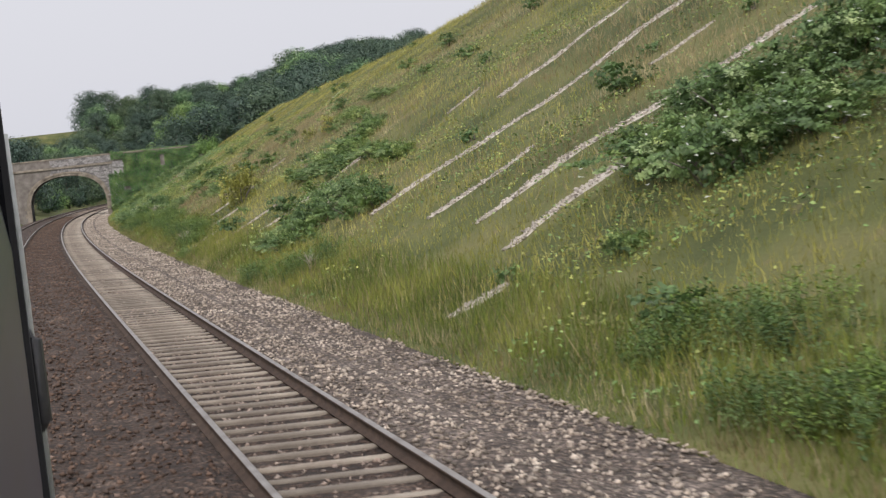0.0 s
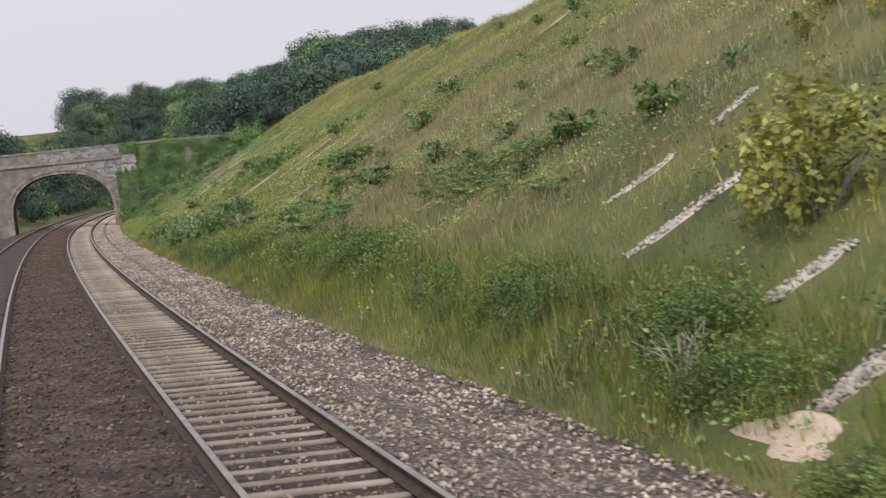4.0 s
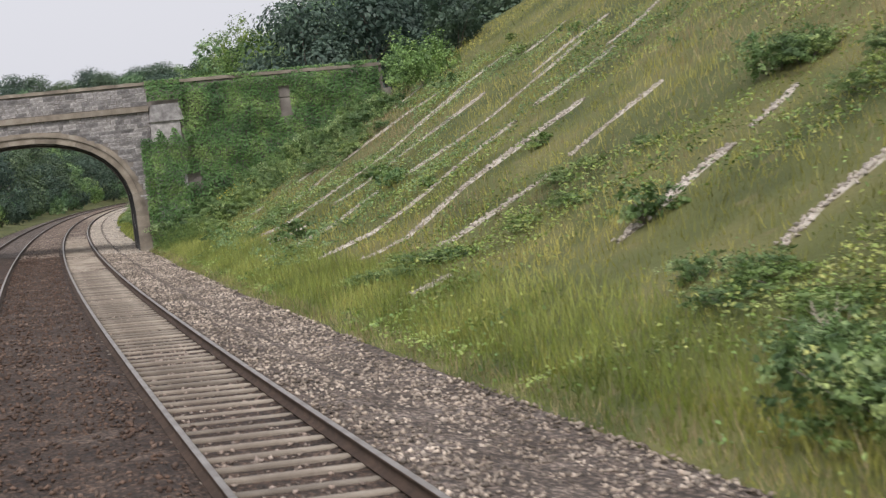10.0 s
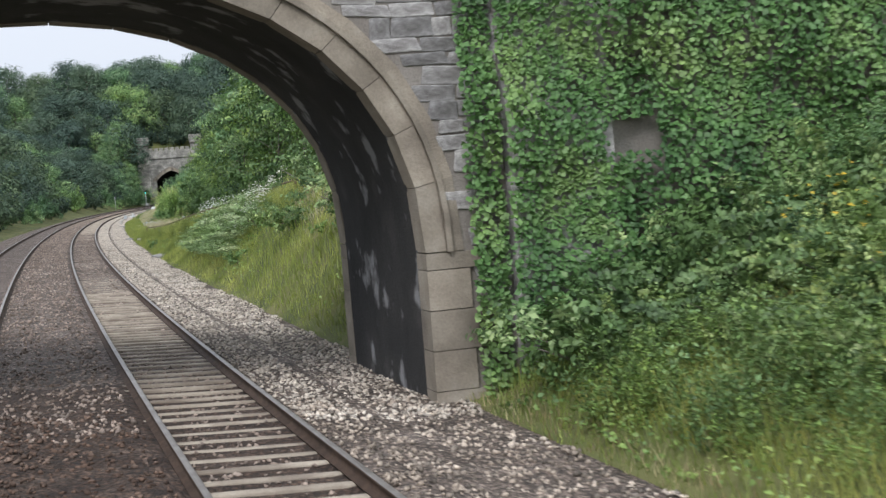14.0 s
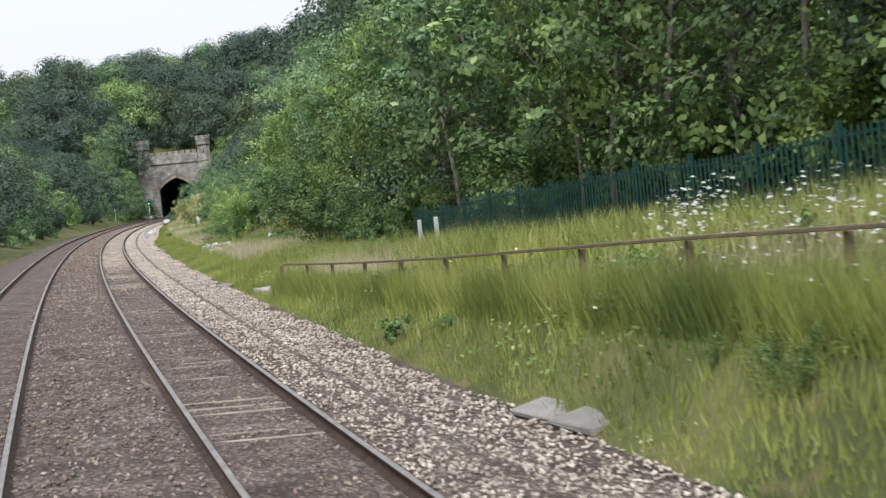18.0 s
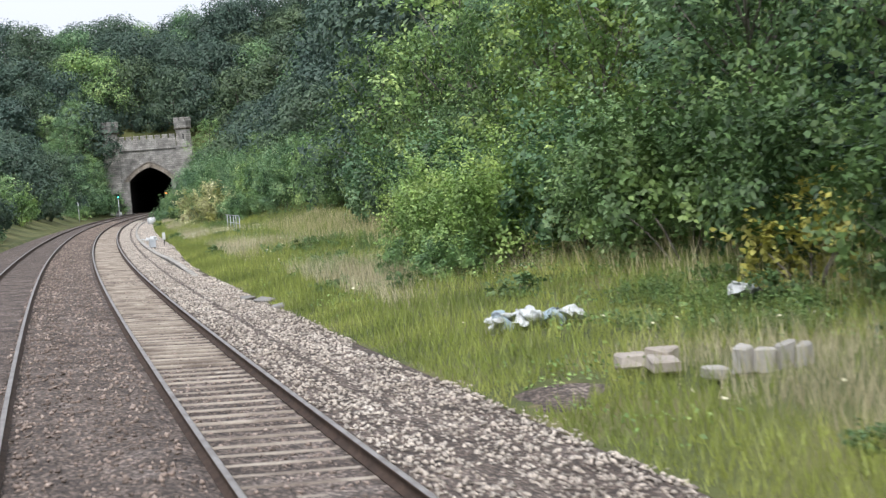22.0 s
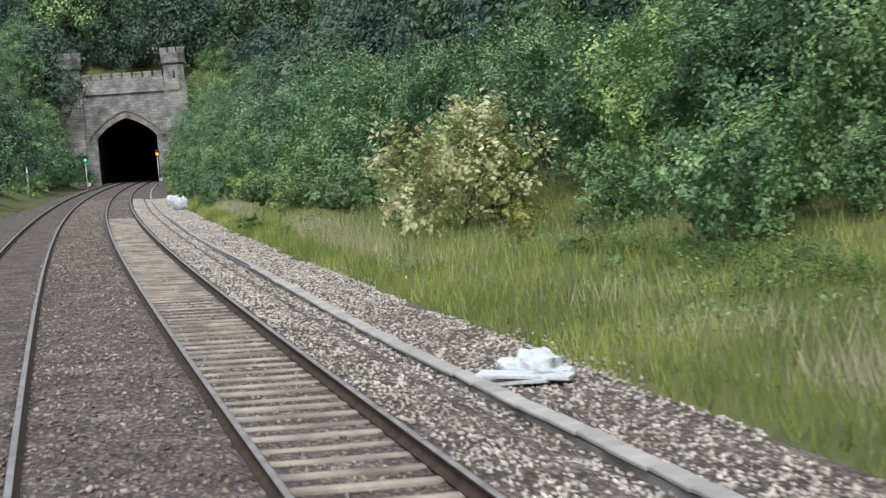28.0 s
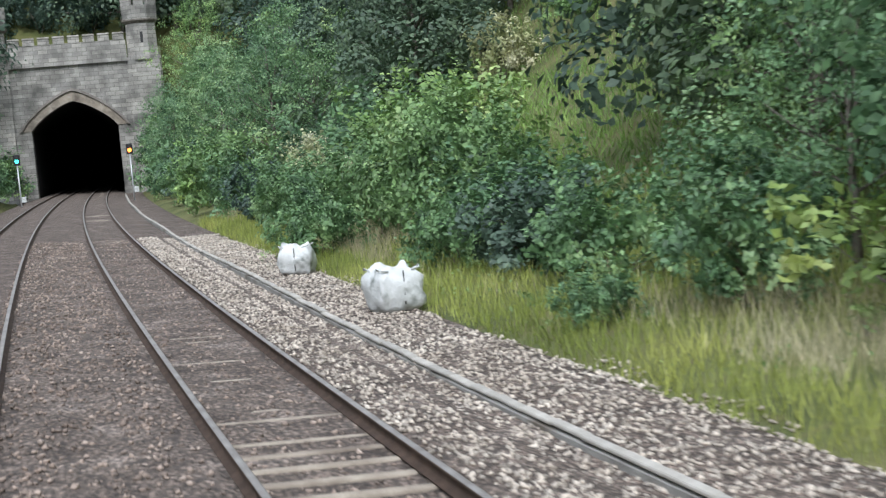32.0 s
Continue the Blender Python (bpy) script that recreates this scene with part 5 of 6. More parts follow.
for i in range(24):
    s, lat = rs.uniform(436, 560), rs.uniform(13, 26)
    if glade(s, lat):
        continue
    grow(far[2 * rs.randint(2)], s, lat, rs.uniform(0.5, 0.75), group="trees on the hillside")
for i in range(18):
    grow(ash[i % 2], 559 + (i % 4) * 7 + rs.uniform(-2, 2), -13.5 - (i // 4) * 4.2 + rs.uniform(-1, 1), rs.uniform(0.7, 1.0), group="trees by the tunnel mouth")
# woods on the hill, right and left of the line and over the tunnel
spots = []
for i in range(14000):
    s, lat = rs.uniform(168, 680), rs.uniform(-62, 110)
    zone = (lat > 19 + 3 * rs.rand() and s < 575) or (lat < -13 and s > 205 and lat > -60 and s < 575) or s > 580
    clear = glade(s, lat) or (17 < lat < 30 and 470 < s < 500) or (s < 300 and lat > 45) or (lat > 70 and s < 520) or (lat < -40 and s < 480)
    if not zone or clear or any((s - a) ** 2 + (lat - b) ** 2 < 46 for a, b in spots):
        continue
    spots.append((s, lat))
    if len(spots) >= 430:
        break
for s, lat in spots:
    near_line = lat < 30 and s < 560 and lat > 0
    grow(far[(0, 2, 1, 2, 0)[rs.randint(5)] if s > 235 else 2 * rs.randint(2)], s, lat, rs.uniform(0.45, 0.58) if s < 200 else rs.uniform(0.75, 0.95) if s < 235 else rs.uniform(0.85, 1.15) if s < 440 and lat > 25 else rs.uniform(0.62, 0.8) if near_line or lat < 0 and s < 560 else rs.uniform(0.85, 1.12), group="hillside woodland")
for i in range(26):
    s = 230 + i * 13 + rs.uniform(-3, 3)
    grow(shrub if rs.rand() < 0.6 else darkshrub, s, rs.uniform(-12.5, -10.2), rs.uniform(0.9, 1.6), group="bushes beyond the second track")
for s in (536, 545, 553, 560, 565):
    grow(shrub, s, -10.5, 1.6, group="bushes beyond the second track")


# ---- grass ----
def grass(name, s, lat, h, w, mat, label, rng, lean=0.9):
    n = len(s)
    base = place(s, lat, ground_z(s, lat) - 0.03)
    a = rng.uniform(0, 2 * np.pi, n)
    d = np.stack([np.cos(a), np.sin(a), 0 * a], -1)
    b = rng.uniform(0, 2 * np.pi, n)
    tip = np.stack([np.cos(b) * lean * h * rng.rand(n), np.sin(b) * lean * h * rng.rand(n), h], -1)
    v = np.stack([base - d * w[:, None] / 2, base + d * w[:, None] / 2, base + tip], 1)
    return tagged(new(name, big_mesh(name, v, 3, mat)), label, "grass", kind="stuff")


def patchy(s, lat, rng, f=0.35, thr=0.0):
    v = np.sin(s * f + 1.3 * np.sin(lat * 0.7)) + np.sin(lat * f * 2.1 + 0.8 * np.sin(s * 0.23)) + 0.6 * np.sin(s * 1.3 + lat)
    return v + rng.normal(size=len(s)) * 0.5 > thr


# place along the line, foot, head, width and how far the head lies further on
DRAINS_FIRST = [(-21.1, 4.1, 5.3, 0.3, 0), (-17.9, 6.3, 9.9, 0.42, 0), (-13.9, 7.0, 14.4, 0.46, -3.0), (-10.6, 6.9, 9.7, 0.3, 0), (-10.7, 12.9, 14.9, 0.25, 0), (-5.0, 6.8, 16.3, 0.42, -1.0), (-0.6, 12.3, 17.4, 0.34, 1.0), (4.3, 4.5, 5.3, 0.3, 0), (4.3, 6.0, 7.5, 0.45, 0), (4.1, 11.9, 13.2, 0.22, 0), (8.0, 5.5, 10.0, 0.42, 0), (12.1, 4.5, 6.9, 0.26, -0.5), (16.5, 4.2, 5.2, 0.4, 0), (19.3, 5.2, 6.4, 0.35, 0), (24.0, 5.8, 7.9, 0.36, 0), (28.1, 7.2, 8.5, 0.3, 0), (28.0, 9.2, 10.2, 0.32, 0)]
DRAINS_MIDDLE = [(64.6, 19.4, 20.9, 0.3, 0), (61.4, 6.7, 8.7, 0.42, 0), (66.2, 7.6, 9.3, 0.36, -0.5), (66.5, 12.2, 13.2, 0.3, 0), (71.3, 14.3, 15.1, 0.25, 0), (76.1, 12.0, 13.6, 0.3, 0.4), (80.2, 10.2, 13.4, 0.26, 0.5), (83.9, 5.1, 6.9, 0.4, 0.6), (84.9, 9.7, 13.8, 0.36, 0), (89.3, 7.6, 11.3, 0.45, 0), (90.6, 12.9, 15.2, 0.3, 1.0), (100.7, 7.2, 10.6, 0.32, 0.5), (103.1, 14.1, 15.4, 0.25, 0.3), (105.7, 7.0, 9.8, 0.42, 1.0), (107.1, 10.3, 11.6, 0.3, 0.3), (110.4, 4.7, 5.6, 0.3, 0), (114.7, 6.6, 9.3, 0.34, 0), (114.8, 9.9, 12.3, 0.28, 0), (118.4, 16.7, 17.8, 0.25, 0.5)]
DRAINS_BRIDGE = [(118.8, 5.7, 12.4, 0.46, 1.0), (122.2, 5.3, 11.7, 0.34, 1.5), (124.2, 12.5, 15.6, 0.4, 1.3), (126.3, 15.8, 18.7, 0.26, 1.5), (127.9, 4.7, 8.7, 0.4, 1.0), (128.4, 9.5, 16.5, 0.38, 2.0), (131.4, 15.0, 18.1, 0.22, 0.3), (132.0, 5.6, 7.1, 0.36, 1.0), (134.0, 8.2, 14.2, 0.36, 0.2), (136.3, 6.0, 14.6, 0.36, 2.0), (137.0, 16.8, 19.3, 0.2, 2.0), (138.3, 12.5, 17.6, 0.26, 2.0), (137.2, 5.2, 5.8, 0.3, 0), (142.2, 6.4, 8.8, 0.34, 0), (141.6, 8.7, 16.0, 0.28, 2.4), (146.0, 7.0, 7.6, 0.25, 0), (146.4, 9.1, 11.6, 0.34, 0), (148.2, 13.8, 16.2, 0.26, 1.8), (150.7, 9.5, 10.3, 0.25, 0)]
DRAINS = DRAINS_FIRST + DRAINS_MIDDLE + DRAINS_BRIDGE


def off_drains(s, lat, gap=0.5):
    ok = np.ones(len(s), bool)
    for ds, l0, l1, w, on in DRAINS:
        c = ds + on * (lat - l0) / (l1 - l0) + 0.12 * np.sin(lat * 1.7 + ds)
        ok &= ~((s - c > -w * gap - 0.3) & (s - c < w * gap + 0.05) & (lat > l0) & (lat < l1))
    return ok


rng = np.random.RandomState(5)
n = 270000
s, lat = rng.uniform(-42, 157, n), 3.9 + 23.5 * rng.rand(n) ** 1.3
k = off_drains(s, lat, 0.62)
dry = ((~patchy(s, lat, rng, 0.16, -0.5 - 0.9 * np.clip((s - 60) / 15, 0, 1))) | (((s - 46) / 21) ** 2 + ((lat - 10.5) / 5.5) ** 2 + rng.normal(size=n) * 0.3 < 0.9)) & (lat > 5.0)
for nm, sel, mt, lb, hh in (("slope_grass", k & ~dry, M_GRASS, "rough green grass on the cutting slope", 0.25), ("slope_seeding_grass", k & dry, M_GRASS_DRY, "dry brown seeding grass on the cutting slope", 0.36)):
    m = sel.sum()
    tall = np.where(patchy(s[sel], lat[sel], rng, 0.5, 0.6), 1.25, 0.8)
    grass(nm, s[sel], lat[sel], hh * tall * rng.uniform(0.4, 1.2, m), rng.uniform(0.011, 0.026, m), mt, lb, rng, 0.7)
n = 150000
s, lat = rng.uniform(-42, 157, n), 3.15 + 0.25 * np.sin(rng.uniform(0, 6, n)) + 2.4 * rng.rand(n) ** 1.4
k = off_drains(s, lat, 0.62) & (((s - 16.6) / 2.1) ** 2 + ((lat - 3.95) / 0.6) ** 2 > 0.5)
s, lat = s[k], lat[k]
n = len(s)
brown = (rng.rand(n) < np.where(lat < 3.7, 0.42, 0.16))
for nm, q_, mt, lb in (("verge_grass", ~brown, M_GRASS_VERGE, "lush olive-green grass at the foot of the cutting"), ("verge_seeding_grass", brown, M_GRASS_DRY, "brown grass heads at the ballast's edge")):
    if mt is M_GRASS_VERGE:
        lush = s + 5 * np.sin(lat * 3) > 97
        q2 = q_ & lush
        grass("bridge_verge_grass", s[q2], lat[q2], rng.uniform(0.15, 0.5, q2.sum()) * np.clip((lat[q2] - 2.9) / 1.0, 0.3, 1), rng.uniform(0.009, 0.02, q2.sum()), M_GRASS_LUSH, "bright green grass at the foot of the slope by the bridge", rng, 0.6)
        q_ = q_ & ~lush
    else:
        q_ = q_ & ((s < 97) | (lat < 3.6))
    grass(nm, s[q_], lat[q_], rng.uniform(0.15, 0.52, q_.sum()) * np.clip((lat[q_] - 2.9) / 1.0, 0.3, 1), rng.uniform(0.009, 0.02, q_.sum()), mt, lb, rng, 0.6)
n = 290000
s, lat = rng.uniform(162, 480, n), 3.2 + 0.2 * np.sin(rng.uniform(0, 6, n)) + 8.0 * rng.rand(n) ** 1.7
edge = 3.25 + np.interp(s, [318, 345, 480], [0, 0.8, 0.8])
sel = (lat > edge) & ((s - 272 - 0.4 * (lat - 4)) ** 2 / 2.2 + (lat - 4.0) ** 2 > 0.5) & ~((np.abs(s - 237.8) < 1.3) & (lat < 5.2) & (lat > 3.6))
s, lat = s[sel], lat[sel]
dry = patchy(s, lat, rng, 0.2, 0.95) & (lat > 5.0)
for nm, q_, mt, lb, lo, hi in (("meadow_grass", ~dry, M_GRASS_LUSH, "long bright green grass along the verge", 0.15, 0.48), ("meadow_seeding_grass", dry, M_GRASS_PALE, "pale seeding grass heads along the verge", 0.35, 0.72)):
    m = q_.sum()
    grass(nm, s[q_], lat[q_], rng.uniform(lo, hi, m) * np.clip((lat[q_] - 2.7) / 1.4, 0.35, 1), rng.uniform(0.011, 0.026, m) * (0.6 if mt is M_GRASS_PALE else 1.0), mt, lb, rng, 0.6)
n = 90000
s, lat = rng.uniform(330, 510, n), 10 + 20 * rng.rand(n) ** 1.3
for nm, q_, mt, lb, lo, hi in (("hillside_grass", s < 425, M_GRASS_LUSH, "rough green grass below the hillside wood", 0.012, 0.028), ("glade_grass", s >= 425, M_GRASS_GLADE, "fresh green grass in a glade on the hillside", 0.03, 0.07)):
    grass(nm, s[q_], lat[q_], rng.uniform(0.2, 0.5, q_.sum()), rng.uniform(lo, hi, q_.sum()), mt, lb, rng)

n = 34000
s = rng.uniform(184, 236.4, n)
lat = np.interp(s, [185, 200, 230, 236.6], [6.1, 5.4, 4.75, 4.1]) - 0.06 - 0.45 * rng.rand(n) ** 1.3
top = np.interp(s, [185, 191, 199.5, 210, 222, 230, 236.6], [2.75, 2.45, 2.0, 1.6, 1.05, 0.74, 0.58]) - ground_z(s, lat)
grass("tall_verge_grass", s, lat, np.clip(top - 0.02, 0.2, 1.2) * rng.uniform(0.5, 1.0, n), rng.uniform(0.008, 0.018, n), M_GRASS_LUSH, "tall green grass in front of the timber rail", rng, 0.6)

n = 16000
s, lat = rng.uniform(184, 243, n), rng.uniform(6.2, 9.5, n)
grass("bank_top_grass", s, lat, rng.uniform(0.4, 0.85, n), rng.uniform(0.012, 0.03, n), M_GRASS_LUSH, "long seeding grass on the bank before the palisade", rng)

for nm, n, mt, lo, hi, lb in (("wood_edge_grass", 16000, M_GRASS_LUSH, 0.3, 0.7, "long green grass along the foot of the wood"), ("wood_edge_seeding_grass", 7000, M_GRASS_PALE, 0.5, 0.95, "pale tall grass heads along the foot of the wood")):
    s = rng.uniform(262, 345, n)
    lat = rng.uniform(9.2, 12.8, n)
    grass(nm, s, lat, rng.uniform(lo, hi, n), rng.uniform(0.01, 0.024, n), mt, lb, rng, 0.6)

# low leafy scrub creeping over the bank
for nm, s0, s1, l0, l1, count, thr, mt, hz, label in (("bank_scrub", -40, 156, 4.2, 22, 110000, 0.5, M_LEAF_SCRUB, 0.5, "low creeping bramble over the cutting slope"), ("bank_herbs", -40, 156, 3.5, 18, 46000, 0.4, M_LEAF_TREE, 0.3, "bright low herbs among the slope grass"), ("mid_bank_scrub", 62, 100, 4.3, 15, 64000, 0.0, M_LEAF_SCRUB, 0.5, "dense leafy bramble over the middle of the slope"), ("bridge_scrub", 122, 156, 4.5, 17, 40000, -0.4, M_LEAF_BRIGHT, 0.6, "thick low scrub on the slope by the bridge"), ("foot_herbs", 98, 156, 3.4, 6.6, 11000, -0.2, M_LEAF_NETTLE, 0.3, "bright green herbs at the foot of the slope"), ("slope_bramble_mat", 84, 156, 5.0, 18, 56000, 0.4, M_LEAF_NETTLE, 0.55, "dark leafy bramble mats over the slope by the bridge"), ("lower_bramble_mat", -40, 84, 4.6, 20, 60000, 0.9, M_LEAF_NETTLE, 0.55, "dark leafy bramble mats over the cutting slope"), ("verge_weed_mat", 166, 440, 4.3, 10, 52000, 0.3, M_LEAF_NETTLE, 0.5, "darker leafy weeds among the verge grass"), ("verge_herbs", 163, 460, 3.6, 10, 34000, 0.6, M_LEAF_BRIGHT, 0.4, "bright low herbs in the verge grass")):
    s, lat = rng.uniform(s0, s1, count), l0 + (l1 - l0) * rng.rand(count) ** 1.25
    sel = patchy(s, lat, rng, 0.42, thr) & off_drains(s, lat, 0.8) & ((s < 300) | (lat > 4.35)) & ~((np.abs(s - 237.8) < 1.3) & (lat < 5.2))
    s, lat = s[sel], lat[sel]
    up = 0.5 + 0.5 * np.sin(s * 1.9 + 2 * np.sin(lat * 1.3)) * np.sin(lat * 2.3 + s * 0.4)
    c = place(s, lat, ground_z(s, lat) + hz * up * rng.uniform(0.5, 1.1, len(s)))
    ob = new(nm, big_mesh(nm, leaf_quads(c, np.tile([0.0, -0.15, 1.0], (len(s), 1)) + rng.normal(size=(len(s), 3)) * 0.5, 0.075, rng), 4, mt))
    tagged(ob, label, "scrub", kind="stuff")

# white flowers
for s0, lat0, ds, dl, count, hz, label in ((206.5, 6.1, 3.5, 0.6, 260, 0.8, "white cow parsley heads in the long grass"), (208.0, 5.4, 2.5, 0.5, 70, 0.8, "white cow parsley heads by the timber rail"), (351.0, 6.3, 5.0, 1.6, 330, 0.35, "white daisies in the grass by the railing"), (262.0, 6.0, 60.0, 2.0, 110, 0.5, "scattered white flowers in the verge"), (58.0, 5.1, 0.8, 0.35, 22, 0.45, "small yellow flowers on the bank"), (152.5, 7.2, 1.6, 0.9, 90, 1.0, "yellow flowers in the scrub by the bridge"), (74.0, 5.2, 4.0, 0.7, 70, 1.0, "white bramble flowers on the patch"), (-26.0, 9.0, 5.0, 2.5, 160, 1.5, "white bramble blossom on the bank"), (88.0, 5.6, 5.0, 1.2, 70, 0.85, "white bramble blossom in the scrub"), (194.0, 5.2, 7.0, 0.7, 900, 0.8, "white blossom on the brambles"), (191.0, 5.4, 4.5, 0.9, 900, 0.9, "thick white blossom on the bramble mound"), (211.5, 5.9, 1.0, 0.35, 150, 1.0, "white cow parsley heads above the timber rail")):
    s, lat = s0 + rng.uniform(-ds, ds, count), lat0 + rng.uniform(-dl, dl, count)
    c = place(s, lat, ground_z(s, lat) + hz * rng.uniform(0.6, 1.05, count))
    f = new("wild_flowers", big_mesh("wild_flowers", leaf_quads(c, np.tile([0.1, -0.2, 1.0], (count, 1)) + rng.normal(size=(count, 3)) * 0.25, 0.07, rng, 1.0), 4, M_YELLOW_FLOWER if "yellow" in label else M_FLOWER))
    tagged(f, label, "flowers", kind="stuff")

# ---- rubble drains up the cutting slope ----
for ds, l0, l1, w, on in DRAINS:
    drain = thing("stone_drain", "narrow pale rubble drain running up the grassy slope", "drain", group="slope drains")
    ls = np.linspace(l0, l1, max(4, int((l1 - l0) / 0.35)))
    mid = ds + on * (ls - l0) / (l1 - l0) + 0.12 * np.sin(ls * 1.7 + ds)
    half = w * (0.56 + 0.16 * np.sin(ls * 2.9 + ds * 3))
    half[0], half[-1] = half[0] * 0.3, half[-1] * 0.3
    v = np.concatenate([place(mid - half, ls, ground_z(mid - half, ls) - 0.01), place(mid, ls, ground_z(mid, ls) + 0.05), place(mid + half, ls, ground_z(mid + half, ls) - 0.01)])
    k = len(ls)
    q = [(i + j * k, i + 1 + j * k, i + 1 + (j + 1) * k, i + (j + 1) * k) for j in (0, 1) for i in range(k - 1)]
    part("rubble_bed", mesh_of("rubble_bed", v, q, M_DRAIN), drain)
    count = int((l1 - l0) * w * 260) + 20
    lat = rng.uniform(l0, l1, count)
    s = ds + on * (lat - l0) / (l1 - l0) + rng.normal(size=count) * w * 0.24 + 0.12 * np.sin(lat * 1.7 + ds)
    size = rng.uniform(0.02, 0.05, count)
    tagged(part("rubble", stones_mesh("rubble", place(s, lat, ground_z(s, lat) + 0.03 + size * 0.15), size, rng, M_RUBBLE, 0.8), drain), kind="stuff")

# ---- ivy on the bridge ----
n = 62000
x, z = rng.uniform(3.42, 15.4, n), rng.uniform(-0.4, 7.75, n)
h = heading(BS)
keep = ~((x < 3.95) & (z > 5.0)) & ~((x > 3.9) & (x < 5.45) & (z > 5.15 + 0.25 * np.sin(x * 9)) & (z < 6.75)) & ~((np.abs(x - 10.6) < 0.28) & (z > 5.4) & (z < 6.9)) & ~((np.abs(x - 5.7) < 0.4) & (np.abs(z - 2.9) < 0.22)) & (z > ground_z(BS, x) - 0.3)
x, z = x[keep], z[keep]
bulge = 0.16 + 0.13 * np.sin(x * 2.3 + 1.1 * np.sin(z * 1.7)) + 0.1 * np.sin(z * 3.1 + x)
y = -0.06 - np.clip(bulge, 0.02, 0.5) * rng.uniform(0.4, 1.0, len(x)) - np.where((x > 3.9) & (x < 5.6), 0.24, 0.0) - np.where(z > 7.4, -0.2, 0)
nrm = np.tile([0.0, -0.8, 0.5], (len(x), 1)) + rng.normal(size=(len(x), 3)) * 0.4
ivy = new("ivy", big_mesh("ivy", leaf_quads(np.stack([x, y, z], -1), nrm, 0.088, rng, 0.9), 4, M_IVY))
ivy.matrix_basis = at(BS, 0, 0)
tagged(ivy, "thick green ivy covering the bridge's wing wall", "ivy", kind="stuff")
for i, xx in enumerate((4.6, 5.6, 6.6, 7.6, 8.6)):
    grow(bramble, BS - 1.2, xx, 1.1, group="scrub at the foot of the bridge")


# ---- things beside the line ----
def bent_pipe(name, pts, r, mat, sides=8):
    v, f = tube(name, pts, [r] * len(pts), mat, sides)
    return mesh_of(name, v, f, mat, smooth=True)


# timber knee rail on posts
fence = thing("timber_rail_fence", "low weathered timber rail on short posts in long grass", "fence", at(215, 5, 0))
inv = fence.matrix_basis.inverted()


def fence_line(s):
    return float(np.interp(s, [185, 200, 230, 236.6], [6.1, 5.4, 4.75, 4.1])), float(np.interp(s, [185, 191, 199.5, 210, 222, 230, 236.6], [2.75, 2.45, 2.0, 1.6, 1.05, 0.74, 0.58]))


ends = [185, 188.6, 192.2, 195.8, 199.4, 203, 206.6, 210.2, 213.8, 217.4, 221, 224.6, 228.2, 231.6, 234.2, 236.6]
for a, b in zip(ends[:-1], ends[1:]):
    pa, pb = [Vector(place(q, fence_line(q)[0], fence_line(q)[1])) for q in (a, b)]
    d = pb - pa
    m = Matrix.Translation((pa + pb) / 2) @ d.to_track_quat("Y", "Z").to_matrix().to_4x4()
    part("rail", block("rail", (0.06, d.length + 0.05, 0.05), M_WOOD, 0.008), fence, m=inv @ m)
for a in ends:
    la, za = fence_line(a)
    g = gz(a, la)
    part("post", block("post", (0.08, 0.09, za - g + 0.35), M_WOOD, 0.01, (0, 0, (za + g - 0.35) / 2 - 0.03)), fence, m=inv @ at(a, la + (0.075 if a < 236 else -0.075), 0))

# green palisade fence
pal = thing("palisade_fence", "dark green steel palisade fence in front of the wood", "fence", at(216, 9.6, 0))
inv = pal.matrix_basis.inverted()
slat_me = block("slat", (0.012, 0.075, 1.3), M_GREENMETAL, 0.003, (0, 0, 0.72), taper=0.9)
post_me = block("post", (0.09, 0.09, 1.6), M_GREENMETAL, 0.006, (0, 0, 0.7))
for i in range(286):
    s = 189 + i * 0.19
    part("slat", slat_me, pal, m=inv @ at(s, 9.6, gz(s, 9.6)))
for i in range(20):
    s = 189 + i * 2.8
    part("post", post_me, pal, m=inv @ at(s, 9.68, gz(s, 9.68)))
    for zz in (0.4, 1.25):
        s2 = s + 2.8
        if i < 19:
            pa, pb = Vector(place(s, 9.65, gz(s, 9.65) + zz)), Vector(place(s2, 9.65, gz(s2, 9.65) + zz))
            d = pb - pa
            part("fence_rail", block("fence_rail", (0.04, d.length, 0.05), M_GREENMETAL, 0.004), pal, m=inv @ (Matrix.Translation((pa + pb) / 2) @ d.to_track_quat("Y", "Z").to_matrix().to_4x4()))

# two pale posts at the fence's end
for s, lat, top in ((242.0, 9.5, 1.3), (238.6, 9.25, 1.43)):
    g = gz(s, lat)
    p = new("marker_post", block("marker_post", (0.13, 0.13, top - g + 0.3), M_PALEPOST, 0.02, (0, 0, (top - g - 0.3) / 2)))
    p.matrix_basis = at(s, lat, g)
    tagged(p, "pale painted upright post at the end of the green fence", "post", group="pale posts")

# concrete slab by the rail's end, flat stones at the ballast's edge
slab = new("concrete_slab", block("concrete_slab", (1.7, 2.3, 0.16), M_CONCRETE, 0.02))
slab.matrix_basis = at(237.7, 4.4, -0.19) @ pose(0, 0, 0, 0, -2, 8)
tagged(slab, "pale bare concrete slab laid in the grass", "slab")
